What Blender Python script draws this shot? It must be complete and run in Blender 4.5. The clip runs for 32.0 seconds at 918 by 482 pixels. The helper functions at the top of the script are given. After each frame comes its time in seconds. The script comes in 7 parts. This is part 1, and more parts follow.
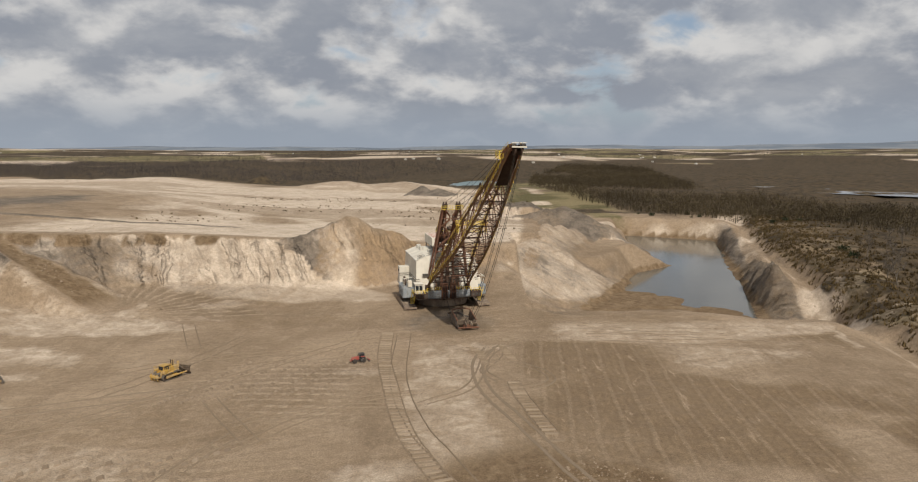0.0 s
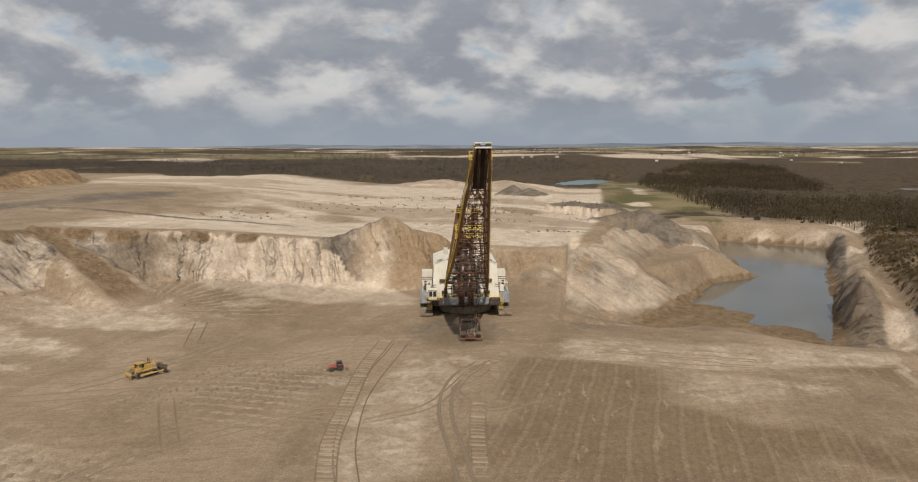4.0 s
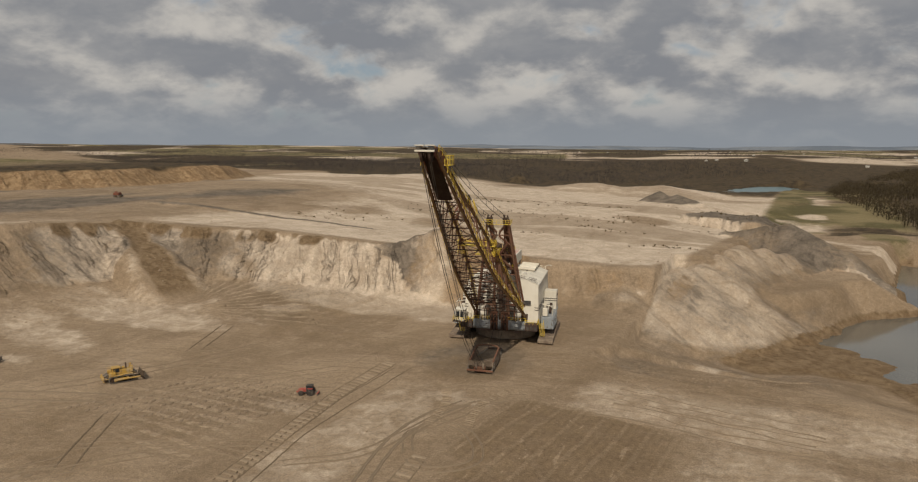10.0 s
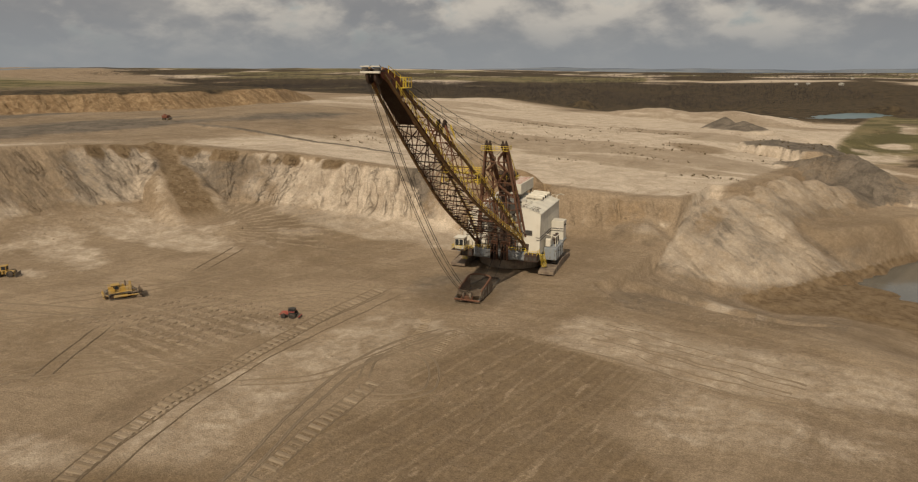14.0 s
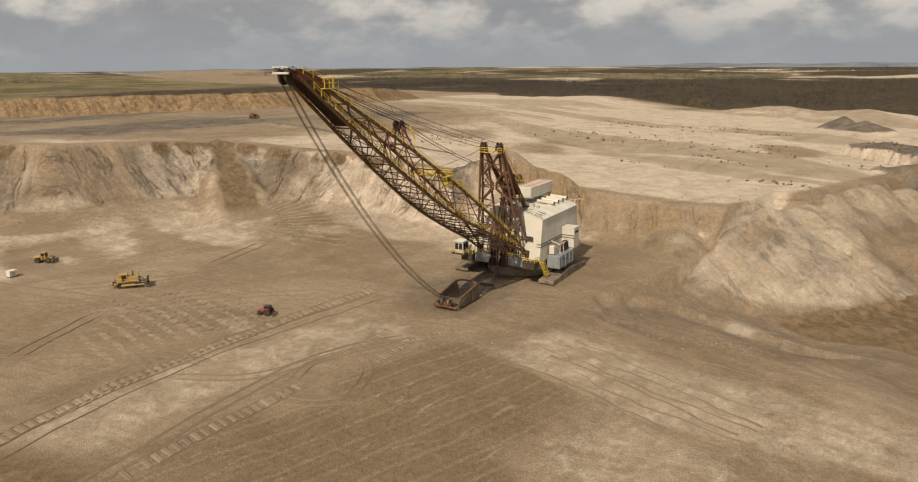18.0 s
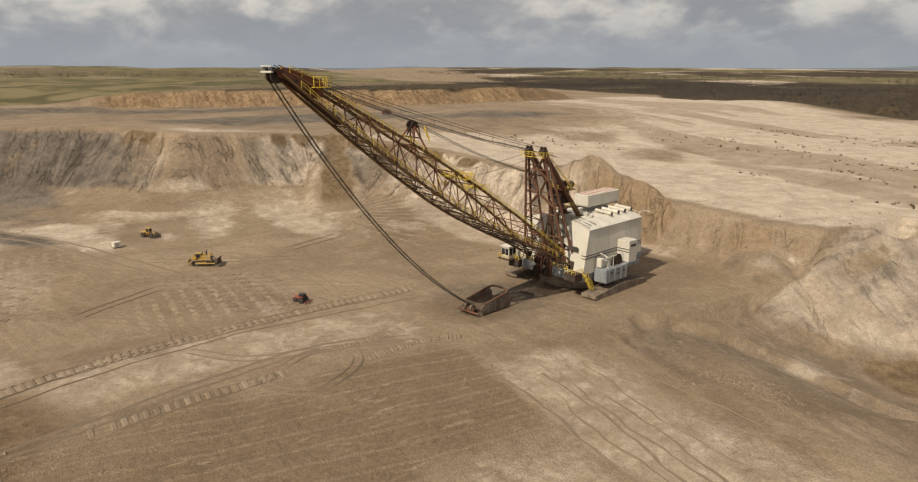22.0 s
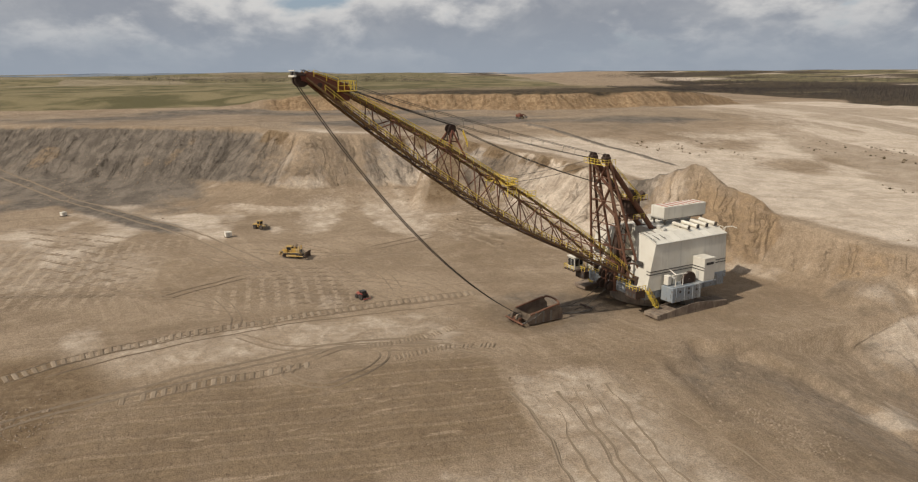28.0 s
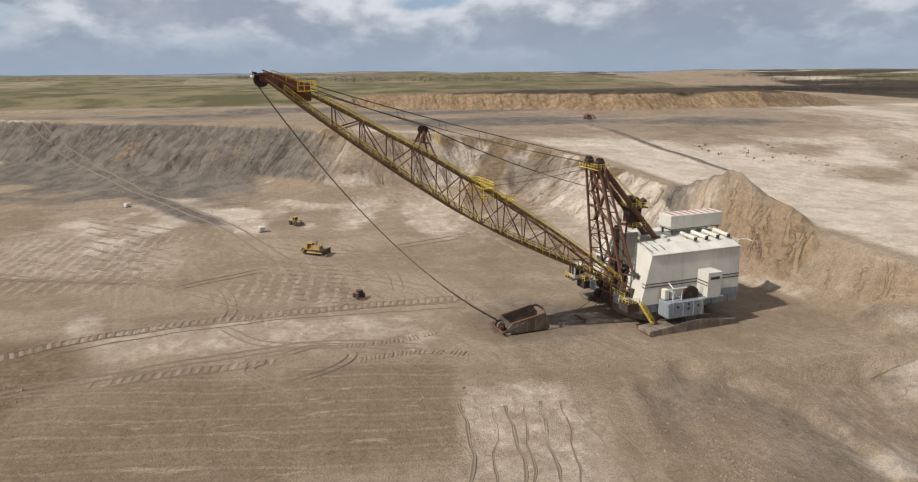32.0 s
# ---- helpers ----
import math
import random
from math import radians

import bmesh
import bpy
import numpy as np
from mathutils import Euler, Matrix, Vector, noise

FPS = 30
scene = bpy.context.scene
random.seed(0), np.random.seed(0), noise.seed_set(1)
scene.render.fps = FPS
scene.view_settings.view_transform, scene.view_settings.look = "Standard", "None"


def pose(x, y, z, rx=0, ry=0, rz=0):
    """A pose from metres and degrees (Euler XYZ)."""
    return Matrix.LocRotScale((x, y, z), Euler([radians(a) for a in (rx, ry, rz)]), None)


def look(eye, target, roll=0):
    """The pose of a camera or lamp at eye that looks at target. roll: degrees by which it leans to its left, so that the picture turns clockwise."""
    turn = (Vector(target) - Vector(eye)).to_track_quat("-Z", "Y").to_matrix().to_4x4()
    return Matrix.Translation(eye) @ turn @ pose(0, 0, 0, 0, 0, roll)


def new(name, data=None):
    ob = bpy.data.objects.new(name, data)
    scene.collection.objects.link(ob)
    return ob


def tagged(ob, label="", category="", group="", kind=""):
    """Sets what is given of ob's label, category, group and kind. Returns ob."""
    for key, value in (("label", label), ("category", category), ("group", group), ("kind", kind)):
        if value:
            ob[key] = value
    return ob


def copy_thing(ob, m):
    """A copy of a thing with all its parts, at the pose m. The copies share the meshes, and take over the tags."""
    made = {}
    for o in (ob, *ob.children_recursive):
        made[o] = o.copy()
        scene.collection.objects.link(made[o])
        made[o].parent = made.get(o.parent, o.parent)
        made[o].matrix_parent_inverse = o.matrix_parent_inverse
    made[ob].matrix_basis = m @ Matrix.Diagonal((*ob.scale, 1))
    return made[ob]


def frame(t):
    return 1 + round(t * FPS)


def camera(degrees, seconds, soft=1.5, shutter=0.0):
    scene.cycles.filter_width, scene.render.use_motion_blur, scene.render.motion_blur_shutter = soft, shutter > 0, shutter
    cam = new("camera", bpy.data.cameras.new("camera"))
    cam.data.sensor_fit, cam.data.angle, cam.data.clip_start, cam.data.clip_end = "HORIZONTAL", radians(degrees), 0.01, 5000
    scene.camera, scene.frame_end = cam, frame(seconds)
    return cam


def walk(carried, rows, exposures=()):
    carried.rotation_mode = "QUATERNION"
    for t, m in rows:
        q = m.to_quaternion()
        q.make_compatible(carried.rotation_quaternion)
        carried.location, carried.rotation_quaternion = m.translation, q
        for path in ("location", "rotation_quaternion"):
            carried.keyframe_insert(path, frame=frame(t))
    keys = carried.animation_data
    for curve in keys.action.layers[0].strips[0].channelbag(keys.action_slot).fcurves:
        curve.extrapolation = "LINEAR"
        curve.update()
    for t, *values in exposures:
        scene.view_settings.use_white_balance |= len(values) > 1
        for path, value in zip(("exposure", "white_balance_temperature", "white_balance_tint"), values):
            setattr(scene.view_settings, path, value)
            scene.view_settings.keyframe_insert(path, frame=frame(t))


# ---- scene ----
cam = camera(66.8, 32.0, 1.2)
METRES, EYE, TILT, LEAN, TURN = 240.0, 54.9, -7.9, 0.0, 0.0
ROWS = [
    (0.0, 0.0, 0.0, 0.0, 0.0, 0.0, -0.0),
    (0.5, 0.0183, 0.0073, 0.0009, 1.28, -0.0, -0.09),
    (1.0, 0.037, 0.0142, 0.0017, 2.54, 0.01, -0.22),
    (1.5, 0.0556, 0.0214, 0.0034, 3.78, -0.04, -0.36),
    (2.0, 0.0749, 0.0286, 0.0047, 5.26, -0.05, -0.53),
    (2.5, 0.094, 0.036, 0.0061, 6.67, -0.11, -0.72),
    (3.0, 0.1125, 0.0438, 0.0074, 8.05, -0.18, -0.94),
    (3.5, 0.131, 0.0526, 0.009, 9.44, -0.24, -1.12),
    (5.5, 0.1981, 0.0971, 0.0163, 15.41, -0.53, -2.02),
    (6.0, 0.2123, 0.1107, 0.0184, 16.79, -0.57, -2.23),
    (6.5, 0.2245, 0.1241, 0.0204, 18.0, -0.63, -2.38),
    (7.0, 0.2365, 0.14, 0.0229, 19.32, -0.7, -2.56),
    (7.5, 0.2479, 0.1558, 0.0254, 20.61, -0.74, -2.7),
    (8.0, 0.2588, 0.1712, 0.0278, 21.83, -0.76, -2.92),
    (8.5, 0.2695, 0.186, 0.0296, 23.03, -0.8, -3.15),
    (9.0, 0.2792, 0.1991, 0.0321, 24.21, -0.89, -3.37),
    (9.5, 0.2891, 0.211, 0.0334, 25.38, -0.92, -3.6),
    (10.0, 0.2987, 0.2215, 0.0342, 26.52, -0.98, -3.83),
    (10.5, 0.3074, 0.2311, 0.0352, 27.65, -1.03, -4.02),
    (11.0, 0.3169, 0.2385, 0.0362, 28.74, -1.12, -4.2),
    (11.5, 0.3255, 0.2458, 0.0372, 29.11, -1.17, -4.26),
    (12.0, 0.3339, 0.2533, 0.0374, 29.44, -1.56, -4.29),
    (12.5, 0.3425, 0.2601, 0.0378, 29.94, -3.43, -4.33),
    (13.0, 0.35, 0.267, 0.0389, 30.71, -6.03, -4.44),
    (13.5, 0.359, 0.2743, 0.04, 31.91, -7.34, -4.46),
    (14.0, 0.3684, 0.282, 0.0415, 33.1, -7.56, -4.48),
    (14.5, 0.3793, 0.2921, 0.0435, 34.37, -7.69, -4.43),
    (16.5, 0.4296, 0.3433, 0.0501, 39.46, -8.21, -4.62),
    (17.0, 0.4436, 0.3593, 0.0523, 40.83, -8.34, -4.66),
    (17.5, 0.4573, 0.3759, 0.0545, 42.46, -8.49, -4.75),
    (18.0, 0.4709, 0.3936, 0.0571, 44.33, -8.64, -4.94),
    (18.5, 0.4842, 0.411, 0.0594, 46.18, -8.8, -5.18),
    (19.0, 0.4966, 0.4279, 0.0619, 48.04, -8.98, -5.38),
    (19.5, 0.5081, 0.4445, 0.0643, 49.93, -9.18, -5.59),
    (20.0, 0.5183, 0.4607, 0.0666, 51.79, -9.39, -5.89),
    (20.5, 0.5274, 0.4754, 0.0688, 53.66, -9.6, -6.15),
    (21.0, 0.5349, 0.4886, 0.0709, 55.51, -9.83, -6.39),
    (21.5, 0.541, 0.5003, 0.0722, 57.37, -10.03, -6.6),
    (22.0, 0.5467, 0.5102, 0.0737, 59.23, -10.23, -6.82),
    (22.5, 0.5516, 0.5192, 0.075, 61.1, -10.42, -6.99),
    (23.0, 0.5558, 0.5278, 0.0759, 62.92, -10.56, -7.09),
    (23.5, 0.56, 0.5361, 0.0768, 64.51, -10.7, -7.18),
    (24.0, 0.5636, 0.5444, 0.078, 65.94, -10.85, -7.22),
    (24.5, 0.567, 0.5534, 0.079, 67.24, -10.96, -7.26),
    (25.0, 0.5703, 0.5622, 0.08, 68.3, -11.06, -7.28),
    (25.5, 0.5733, 0.5711, 0.0813, 69.31, -11.16, -7.33),
    (26.0, 0.5761, 0.58, 0.0823, 70.35, -11.25, -7.34),
    (26.5, 0.5786, 0.5892, 0.0836, 71.38, -11.35, -7.36),
    (28.5, 0.5865, 0.6315, 0.0894, 74.92, -11.82, -7.07),
    (29.0, 0.5889, 0.6447, 0.0911, 76.08, -11.93, -7.0),
    (29.5, 0.5911, 0.6589, 0.0929, 77.18, -12.07, -6.95),
    (30.0, 0.593, 0.674, 0.095, 78.2, -12.25, -6.9),
    (30.5, 0.5946, 0.6891, 0.097, 79.33, -12.45, -6.88),
    (31.0, 0.5951, 0.7041, 0.099, 80.73, -12.64, -7.02),
    (31.5, 0.5942, 0.7181, 0.101, 82.21, -12.82, -7.16),
    (32.0, 0.5921, 0.731, 0.1027, 82.99, -12.91, -7.26),
]
EXPOSURES = [(0.0, 0.0, 6500, 10), (6.0, -0.12, 6650, 10), (9.0, -0.31, 6900, 10), (12.0, -0.40, 7200, 10), (13.5, -0.38, 7480, 10), (17.0, -0.06, 7350, 10),
             (21.0, 0.0, 7120, 10), (26.0, -0.08, 6680, 10), (29.0, 0.02, 6380, 10), (32.0, 0.16, 5960, 10)]
walk(cam, [(t, pose(0, 0, EYE, TILT, LEAN, TURN) @ pose(METRES * x, METRES * y, METRES * z, 90 + pitch, roll, yaw)) for t, x, y, z, yaw, pitch, roll in ROWS], EXPOSURES)

# ---- world and sun ----
SUN_FROM = Vector((0.284, -0.97, 1.0)).normalized()
world = bpy.data.worlds.new("sky")
scene.world = world
world.use_nodes = True


class Nodes:
    """A short way to write node trees."""

    def __init__(self, tree):
        self.tree = tree
        tree.nodes.clear()

    def add(self, kind, _out=0, **values):
        node = self.tree.nodes.new(kind)
        for key, value in values.items():
            if key.startswith("i_"):
                name = key[2:]
                sock = node.inputs[int(name)] if name.isdigit() else node.inputs[name.replace("_", " ")]
                if isinstance(value, bpy.types.NodeSocket):
                    self.tree.links.new(value, sock)
                else:
                    sock.default_value = value
            elif key == "operation":
                node.operation = value
            elif key == "blend_type":
                node.blend_type = value
            elif key == "data_type":
                node.data_type = value
            elif key == "attribute_name":
                node.attribute_name = value
            elif key == "feature":
                node.feature = value
            elif key == "clamp":
                node.use_clamp = value
        return node

    def math(self, op, a, b=0.0, c=0.0, clamp=False):
        return self.add("ShaderNodeMath", operation=op, clamp=clamp, i_0=a, i_1=b, i_2=c).outputs[0]

    def vmath(self, op, a, b=(0, 0, 0)):
        return self.add("ShaderNodeVectorMath", operation=op, i_0=a, i_1=b).outputs[0]

    def noise(self, vec, scale, detail=4.0, rough=0.55, distort=0.0):
        return self.add("ShaderNodeTexNoise", i_Vector=vec, i_Scale=scale, i_Detail=detail, i_Roughness=rough, i_Distortion=distort).outputs[0]

    def ramp(self, value, low, high, a=0.0, b=1.0):
        n = self.tree.nodes.new("ShaderNodeMapRange")
        n.interpolation_type = "SMOOTHSTEP"
        self.tree.links.new(value, n.inputs[0])
        for i, v in enumerate((low, high, a, b)):
            n.inputs[1 + i].default_value = v
        return n.outputs[0]

    def mix(self, fac, a, b, blend="MIX"):
        n = self.tree.nodes.new("ShaderNodeMix")
        n.data_type, n.blend_type = "RGBA", blend
        for sock, v in ((n.inputs[0], fac), (n.inputs[6], a), (n.inputs[7], b)):
            if isinstance(v, bpy.types.NodeSocket):
                self.tree.links.new(v, sock)
            else:
                sock.default_value = v if not isinstance(v, tuple) or len(v) == 4 else (*v, 1)
        return n.outputs[2]

    def scaled(self, vec, s):
        return self.vmath("MULTIPLY", vec, s)


def sky():
    n = Nodes(world.node_tree)
    way = n.add("ShaderNodeTexCoord").outputs["Generated"]
    clear = n.tree.nodes.new("ShaderNodeTexSky")
    clear.sky_type, clear.sun_disc = "NISHITA", False
    clear.sun_elevation = math.asin(SUN_FROM.z)
    clear.sun_rotation = math.atan2(SUN_FROM.x, SUN_FROM.y)
    sep = n.add("ShaderNodeSeparateXYZ", i_0=way)
    up = n.math("MAXIMUM", sep.outputs[2], 0.0)
    lift = n.math("ADD", up, 0.46)
    flat = n.add("ShaderNodeCombineXYZ", i_0=n.math("DIVIDE", sep.outputs[0], lift), i_1=n.math("DIVIDE", sep.outputs[1], lift), i_2=0.0).outputs[0]

    def puffs(at):
        return n.math("ADD", n.math("MULTIPLY", n.noise(at, 1.9, 2.0, 0.5, 0.2), 0.60), n.math("MULTIPLY", n.noise(at, 5.4, 7.0, 0.55, 0.25), 0.40))

    here = puffs(flat)
    beyond = puffs(n.scaled(flat, (1.075, 1.075, 1.0)))
    shape = n.math("SUBTRACT", beyond, here)
    cover = n.ramp(here, 0.39, 0.47)
    body = n.ramp(n.math("ADD", n.math("ADD", shape, n.math("MULTIPLY", n.math("SUBTRACT", n.noise(flat, 1.3, 2.0, 0.5), 0.5), 0.22)), n.math("MULTIPLY", n.math("SUBTRACT", n.noise(flat, 10.0, 6.0, 0.6, 0.3), 0.5), 0.16)), -0.07, 0.11)
    thick = n.ramp(here, 0.47, 0.62)
    cloud = n.mix(body, (0.325, 0.352, 0.405), (0.755, 0.745, 0.73))
    cloud = n.mix(n.math("MULTIPLY", thick, 0.42), cloud, n.mix(n.ramp(n.noise(flat, 4.2, 6.0, 0.6, 0.4), 0.35, 0.66), (0.35, 0.375, 0.42), (0.62, 0.625, 0.63)))
    blue = n.mix(0.6, n.scaled(clear.outputs[0], (0.10, 0.10, 0.10)), (0.36, 0.44, 0.56))
    full = n.mix(cover, blue, cloud)
    haze = n.ramp(up, 0.0, 0.085, 0.92, 0.0)
    final = n.mix(haze, full, (0.37, 0.42, 0.49))
    bg = n.add("ShaderNodeBackground", i_Color=final, i_Strength=0.84)
    out = n.tree.nodes.new("ShaderNodeOutputWorld")
    n.tree.links.new(bg.outputs[0], out.inputs[0])


sky()
lamp = bpy.data.lights.new("sun", "SUN")
lamp.energy, lamp.angle, lamp.color = 3.7, radians(0.9), (1.0, 0.93, 0.82)
sun = new("sun", lamp)
sun.matrix_basis = look(SUN_FROM * 400, (0, 0, 0))

# ---- the lie of the land ----


def hash_grid(ix, iy, seed):
    h = (ix.astype(np.int64) * 374761393 + iy.astype(np.int64) * 668265263 + seed * 974634777) & 0x7FFFFFFF
    h = ((h ^ (h >> 13)) * 1274126177) & 0x7FFFFFFF
    return ((h ^ (h >> 16)) & 0xFFFF) / 65535.0


def value_noise(x, y, seed=0):
    ix, iy = np.floor(x), np.floor(y)
    fx, fy = x - ix, y - iy
    fx, fy = fx * fx * (3 - 2 * fx), fy * fy * (3 - 2 * fy)
    a, b = hash_grid(ix, iy, seed), hash_grid(ix + 1, iy, seed)
    c, d = hash_grid(ix, iy + 1, seed), hash_grid(ix + 1, iy + 1, seed)
    return (a + (b - a) * fx) * (1 - fy) + (c + (d - c) * fx) * fy - 0.5


def fbm(x, y, size, octaves=4, seed=0, gain=0.5):
    total, amp = 0.0, 1.0
    for o in range(octaves):
        total = total + amp * value_noise(x / size + 17.3 * o, y / size - 9.1 * o, seed + o)
        size, amp = size / 2.03, amp * gain
    return total * 2


def smooth(a, b, v):
    t = np.clip((v - a) / (b - a), 0, 1)
    return t * t * (3 - 2 * t)


def along(line, x, y):
    """Distance to a polyline, the side (positive to the left of its way), the length run along it, and the values carried by its corners."""
    best = np.full(x.shape, 1e12)
    side, run = np.zeros(x.shape), np.zeros(x.shape)
    extra = [np.zeros(x.shape) for _ in line[0][2:]]
    done = 0.0
    for p, q in zip(line, line[1:]):
        ux, uy = q[0] - p[0], q[1] - p[1]
        size = math.hypot(ux, uy)
        t = np.clip(((x - p[0]) * ux + (y - p[1]) * uy) / size ** 2, 0, 1)
        dx, dy = x - p[0] - t * ux, y - p[1] - t * uy
        d2 = dx * dx + dy * dy
        near = d2 < best
        best = np.where(near, d2, best)
        side = np.where(near, np.sign(ux * dy - uy * dx), side)
        run = np.where(near, done + t * size, run)
        for e, a, b in zip(extra, p[2:], q[2:]):
            e[near] = (a + (b - a) * t)[near]
        done += size
    return np.sqrt(best), side, run, extra


# crest of the cut round the pit: x, y, height, width of the face, width of the apron below it
CREST = [(-480, -420, 27, 30, 40), (-345, -120, 28, 30, 40), (-292, 5, 28, 30, 40), (-254, 68, 28.5, 30, 34), (-229, 108, 29, 30, 24), (-206, 144, 29.5, 30, 20),
         (-170, 172, 28.5, 22, 30), (-167, 205, 27, 23, 36), (-164, 232, 25, 24, 42), (-118, 257, 22, 24, 44), (-78, 268, 19, 20, 26), (-45, 278, 16, 12, 8),
         (-15, 289, 14, 8, 6), (12, 293, 12.5, 7, 5), (27, 302, 12, 7, 5), (34, 325, 12, 8, 6), (40, 365, 12, 9, 8), (44, 420, 10, 10, 10), (50, 520, 6, 12, 12), (60, 700, 4, 12, 12)]
# the far stripped bank in the west
BANK = [(-390, -320), (-388, 178), (-356, 281), (-322, 355), (-324, 451), (-425, 585), (-900, 720)]
# the ridge of tipped spoil over the cut behind the machine
RIDGE = [(-76, 269, 18.0), (-60, 273, 21.2), (-45, 278, 27.6), (-29, 284, 20.6), (-14, 290, 14.0)]
# the two ridges of the spoil heap beside the pond: x, y, height of the ridge
HEAP = [(14, 294, 8), (30, 318, 9), (40, 345, 10.5), (47, 370, 12.2), (58, 384, 10), (70, 396, 4)]
HEAP_BACK = [(22, 424, 9), (44, 424, 15), (64, 424, 18.6), (74, 416, 15), (88, 412, 8), (98, 404, 0)]
# the edge of the water along the mud flat
FLAT = [(56, 330), (72, 319), (88, 314), (103, 304), (100, 289), (111, 283), (118, 262), (124, 240)]
# the shore of the pond
SHORE = [(55, 282), (77, 330), (96, 366), (108, 376), (121, 388), (108, 392), (106, 420), (113, 450), (122, 520), (150, 508), (180, 490),
         (165, 425), (148, 359), (134, 322), (116, 263), (105, 268), (95, 283), (75, 285), (62, 279), (55, 282)]
# the rough ridge and the edge of the graded field in the east
EDGE = [(92, -60, 0), (96, 60, 0), (106, 140, 0), (113, 200, 0), (125, 258, 0.5), (138, 310, 2.5), (152, 380, 3), (186, 492, 0), (260, 700, -2)]
# the low scarp east of the machine
SCARP = [(33, 216), (28, 225), (22, 233), (23, 243), (28, 251), (34, 257), (42, 262), (52, 262)]
POND_Z, LAKE_Z = -13.0, 3.0


def inside(line, x, y):
    """Whether points lie within a closed line."""
    odd = np.zeros(x.shape, bool)
    for (ax, ay), (bx, by) in zip(line, line[1:]):
        cross = (ay > y) != (by > y)
        with np.errstate(divide="ignore", invalid="ignore"):
            at = (bx - ax) * (y - ay) / (by - ay if by != ay else 1e-9) + ax
        odd ^= cross & (x < at)
    return odd


def land(x, y):
    """Height of the ground, and masks of what lies on it."""
    r = np.hypot(x - 60, y - 100)
    # plateau behind the pit
    north = 14 + 13 * smooth(40, 230, -x - 0.25 * np.maximum(y - 300, 0))
    north = north + (-3 - north) * smooth(40, 110, x - 0.02 * (y - 400))
    north = north - 6.5 * smooth(430, 620, y) * smooth(-120, -260, x)
    north = north - 8 * smooth(450, 780, y) * smooth(-220, -60, x) * smooth(60, 20, x)
    far_z = 17 + 26 * smooth(1500, 4000, x) * smooth(1500, 4000, y) + 9 * fbm(x, y, 700, 3, 5) + 8 * smooth(2500, 4500, r)
    plateau = north + (far_z - north) * smooth(900, 1700, r)
    plateau = plateau + 0.8 * fbm(x, y, 60, 3, 11) * smooth(20, 90, y - 290 + 0.5 * np.abs(x)) * (1 - smooth(700, 1200, r))
    berm = np.exp(-((-0.137 * (x + 100) + 0.99 * (y - 303)) / 2.2) ** 2) * smooth(-222, -208, x) * smooth(-88, -100, x)
    plateau = plateau + 1.6 * berm
    # stripped bank and the fields above it
    bd, bs, brun, _ = along(BANK, x, y)
    bsd = bd * bs
    bank_face = smooth(-8, -2, bsd) * smooth(17, 10, bsd) * (y < 640) * smooth(130, 175, y)
    rise = smooth(-4, 13, bsd + 3 * fbm(x, y, 14, 2, 3)) * (1 - 0.75 * smooth(480, 640, y))
    rise = rise + (smooth(-40, 110, bsd) - rise) * smooth(185, 120, y)
    plateau = plateau + 11.0 * rise
    # the cut
    d, s, run, (top, face, apron) = along(CREST, x, y)
    sd = d * s
    gully = 1.5 * fbm(run, sd * 0.2, 26, 3, 21) + 0.8 * fbm(run, sd * 0.15, 6, 2, 25)
    gully = gully * np.clip(face / 24, 0.25, 1)
    depth = -(sd - gully * smooth(0, 6, -sd + 4))
    u = depth / face
    steep = np.clip(1 - u, 0, 1)
    wallz = top * (0.2 + 0.8 * (steep ** 1.15))
    foot = top * 0.2 * np.clip(1 - (depth - face) / apron, 0, 1) ** 1.6
    inner = np.where(u < 1, wallz, foot)
    rim = top + (plateau - top) * smooth(0, 90, sd)
    z = np.where(sd > 0, rim, np.minimum(inner, top))
    on_face = smooth(-0.02, 0.12, u) * (1 - smooth(0.85, 1.1, u)) * (sd < 3)
    on_apron = smooth(0.8, 1.1, u) * (1 - smooth(0.6, 1.2, (depth - face) / apron)) * (sd < 0)
    # the ramp of tipped soil that runs down the corner of the cut
    s_run, s_off = (x + 164.6) * 0.944 - (y - 233.6) * 0.331, (x + 164.6) * 0.331 + (y - 233.6) * 0.944
    half = 3.6 + 0.07 * s_run
    tongue = 25.5 - 0.41 * s_run - 0.10 * np.maximum(np.abs(s_off) - half, 0) ** 2 + 0.15 * fbm(x, y, 4, 2, 29)
    in_run = (s_run > -3) & (s_run < 64) & (np.abs(s_off) < 12)
    spill = smooth(half + 2.0, half - 2.0, np.abs(s_off) + 1.5 * fbm(x, y, 7, 3, 27)) * in_run * (sd < 3) * smooth(66, 44, s_run)
    z = np.where(in_run & (sd < 2), np.maximum(np.minimum(z, tongue + 30 * (1 - spill)), tongue), z)
    on_face = on_face * (1 - spill)
    # cone of spoil
    rd, _, rrun, (rz,) = along(RIDGE, x, y)
    ends = np.maximum(np.maximum(-76 - x, x + 14), 0)
    beyond = y - np.interp(x, [p[0] for p in RIDGE], [p[1] for p in RIDGE])
    cone = rz - (1.45 - 0.83 * smooth(-7, 7, beyond)) * np.sqrt(rd ** 2 + 0.3) + 0.9 * fbm(x, y, 10, 4, 31) + 0.8 * fbm(rrun, rd * 0.2, 6, 3, 33) - 0.7 * ends
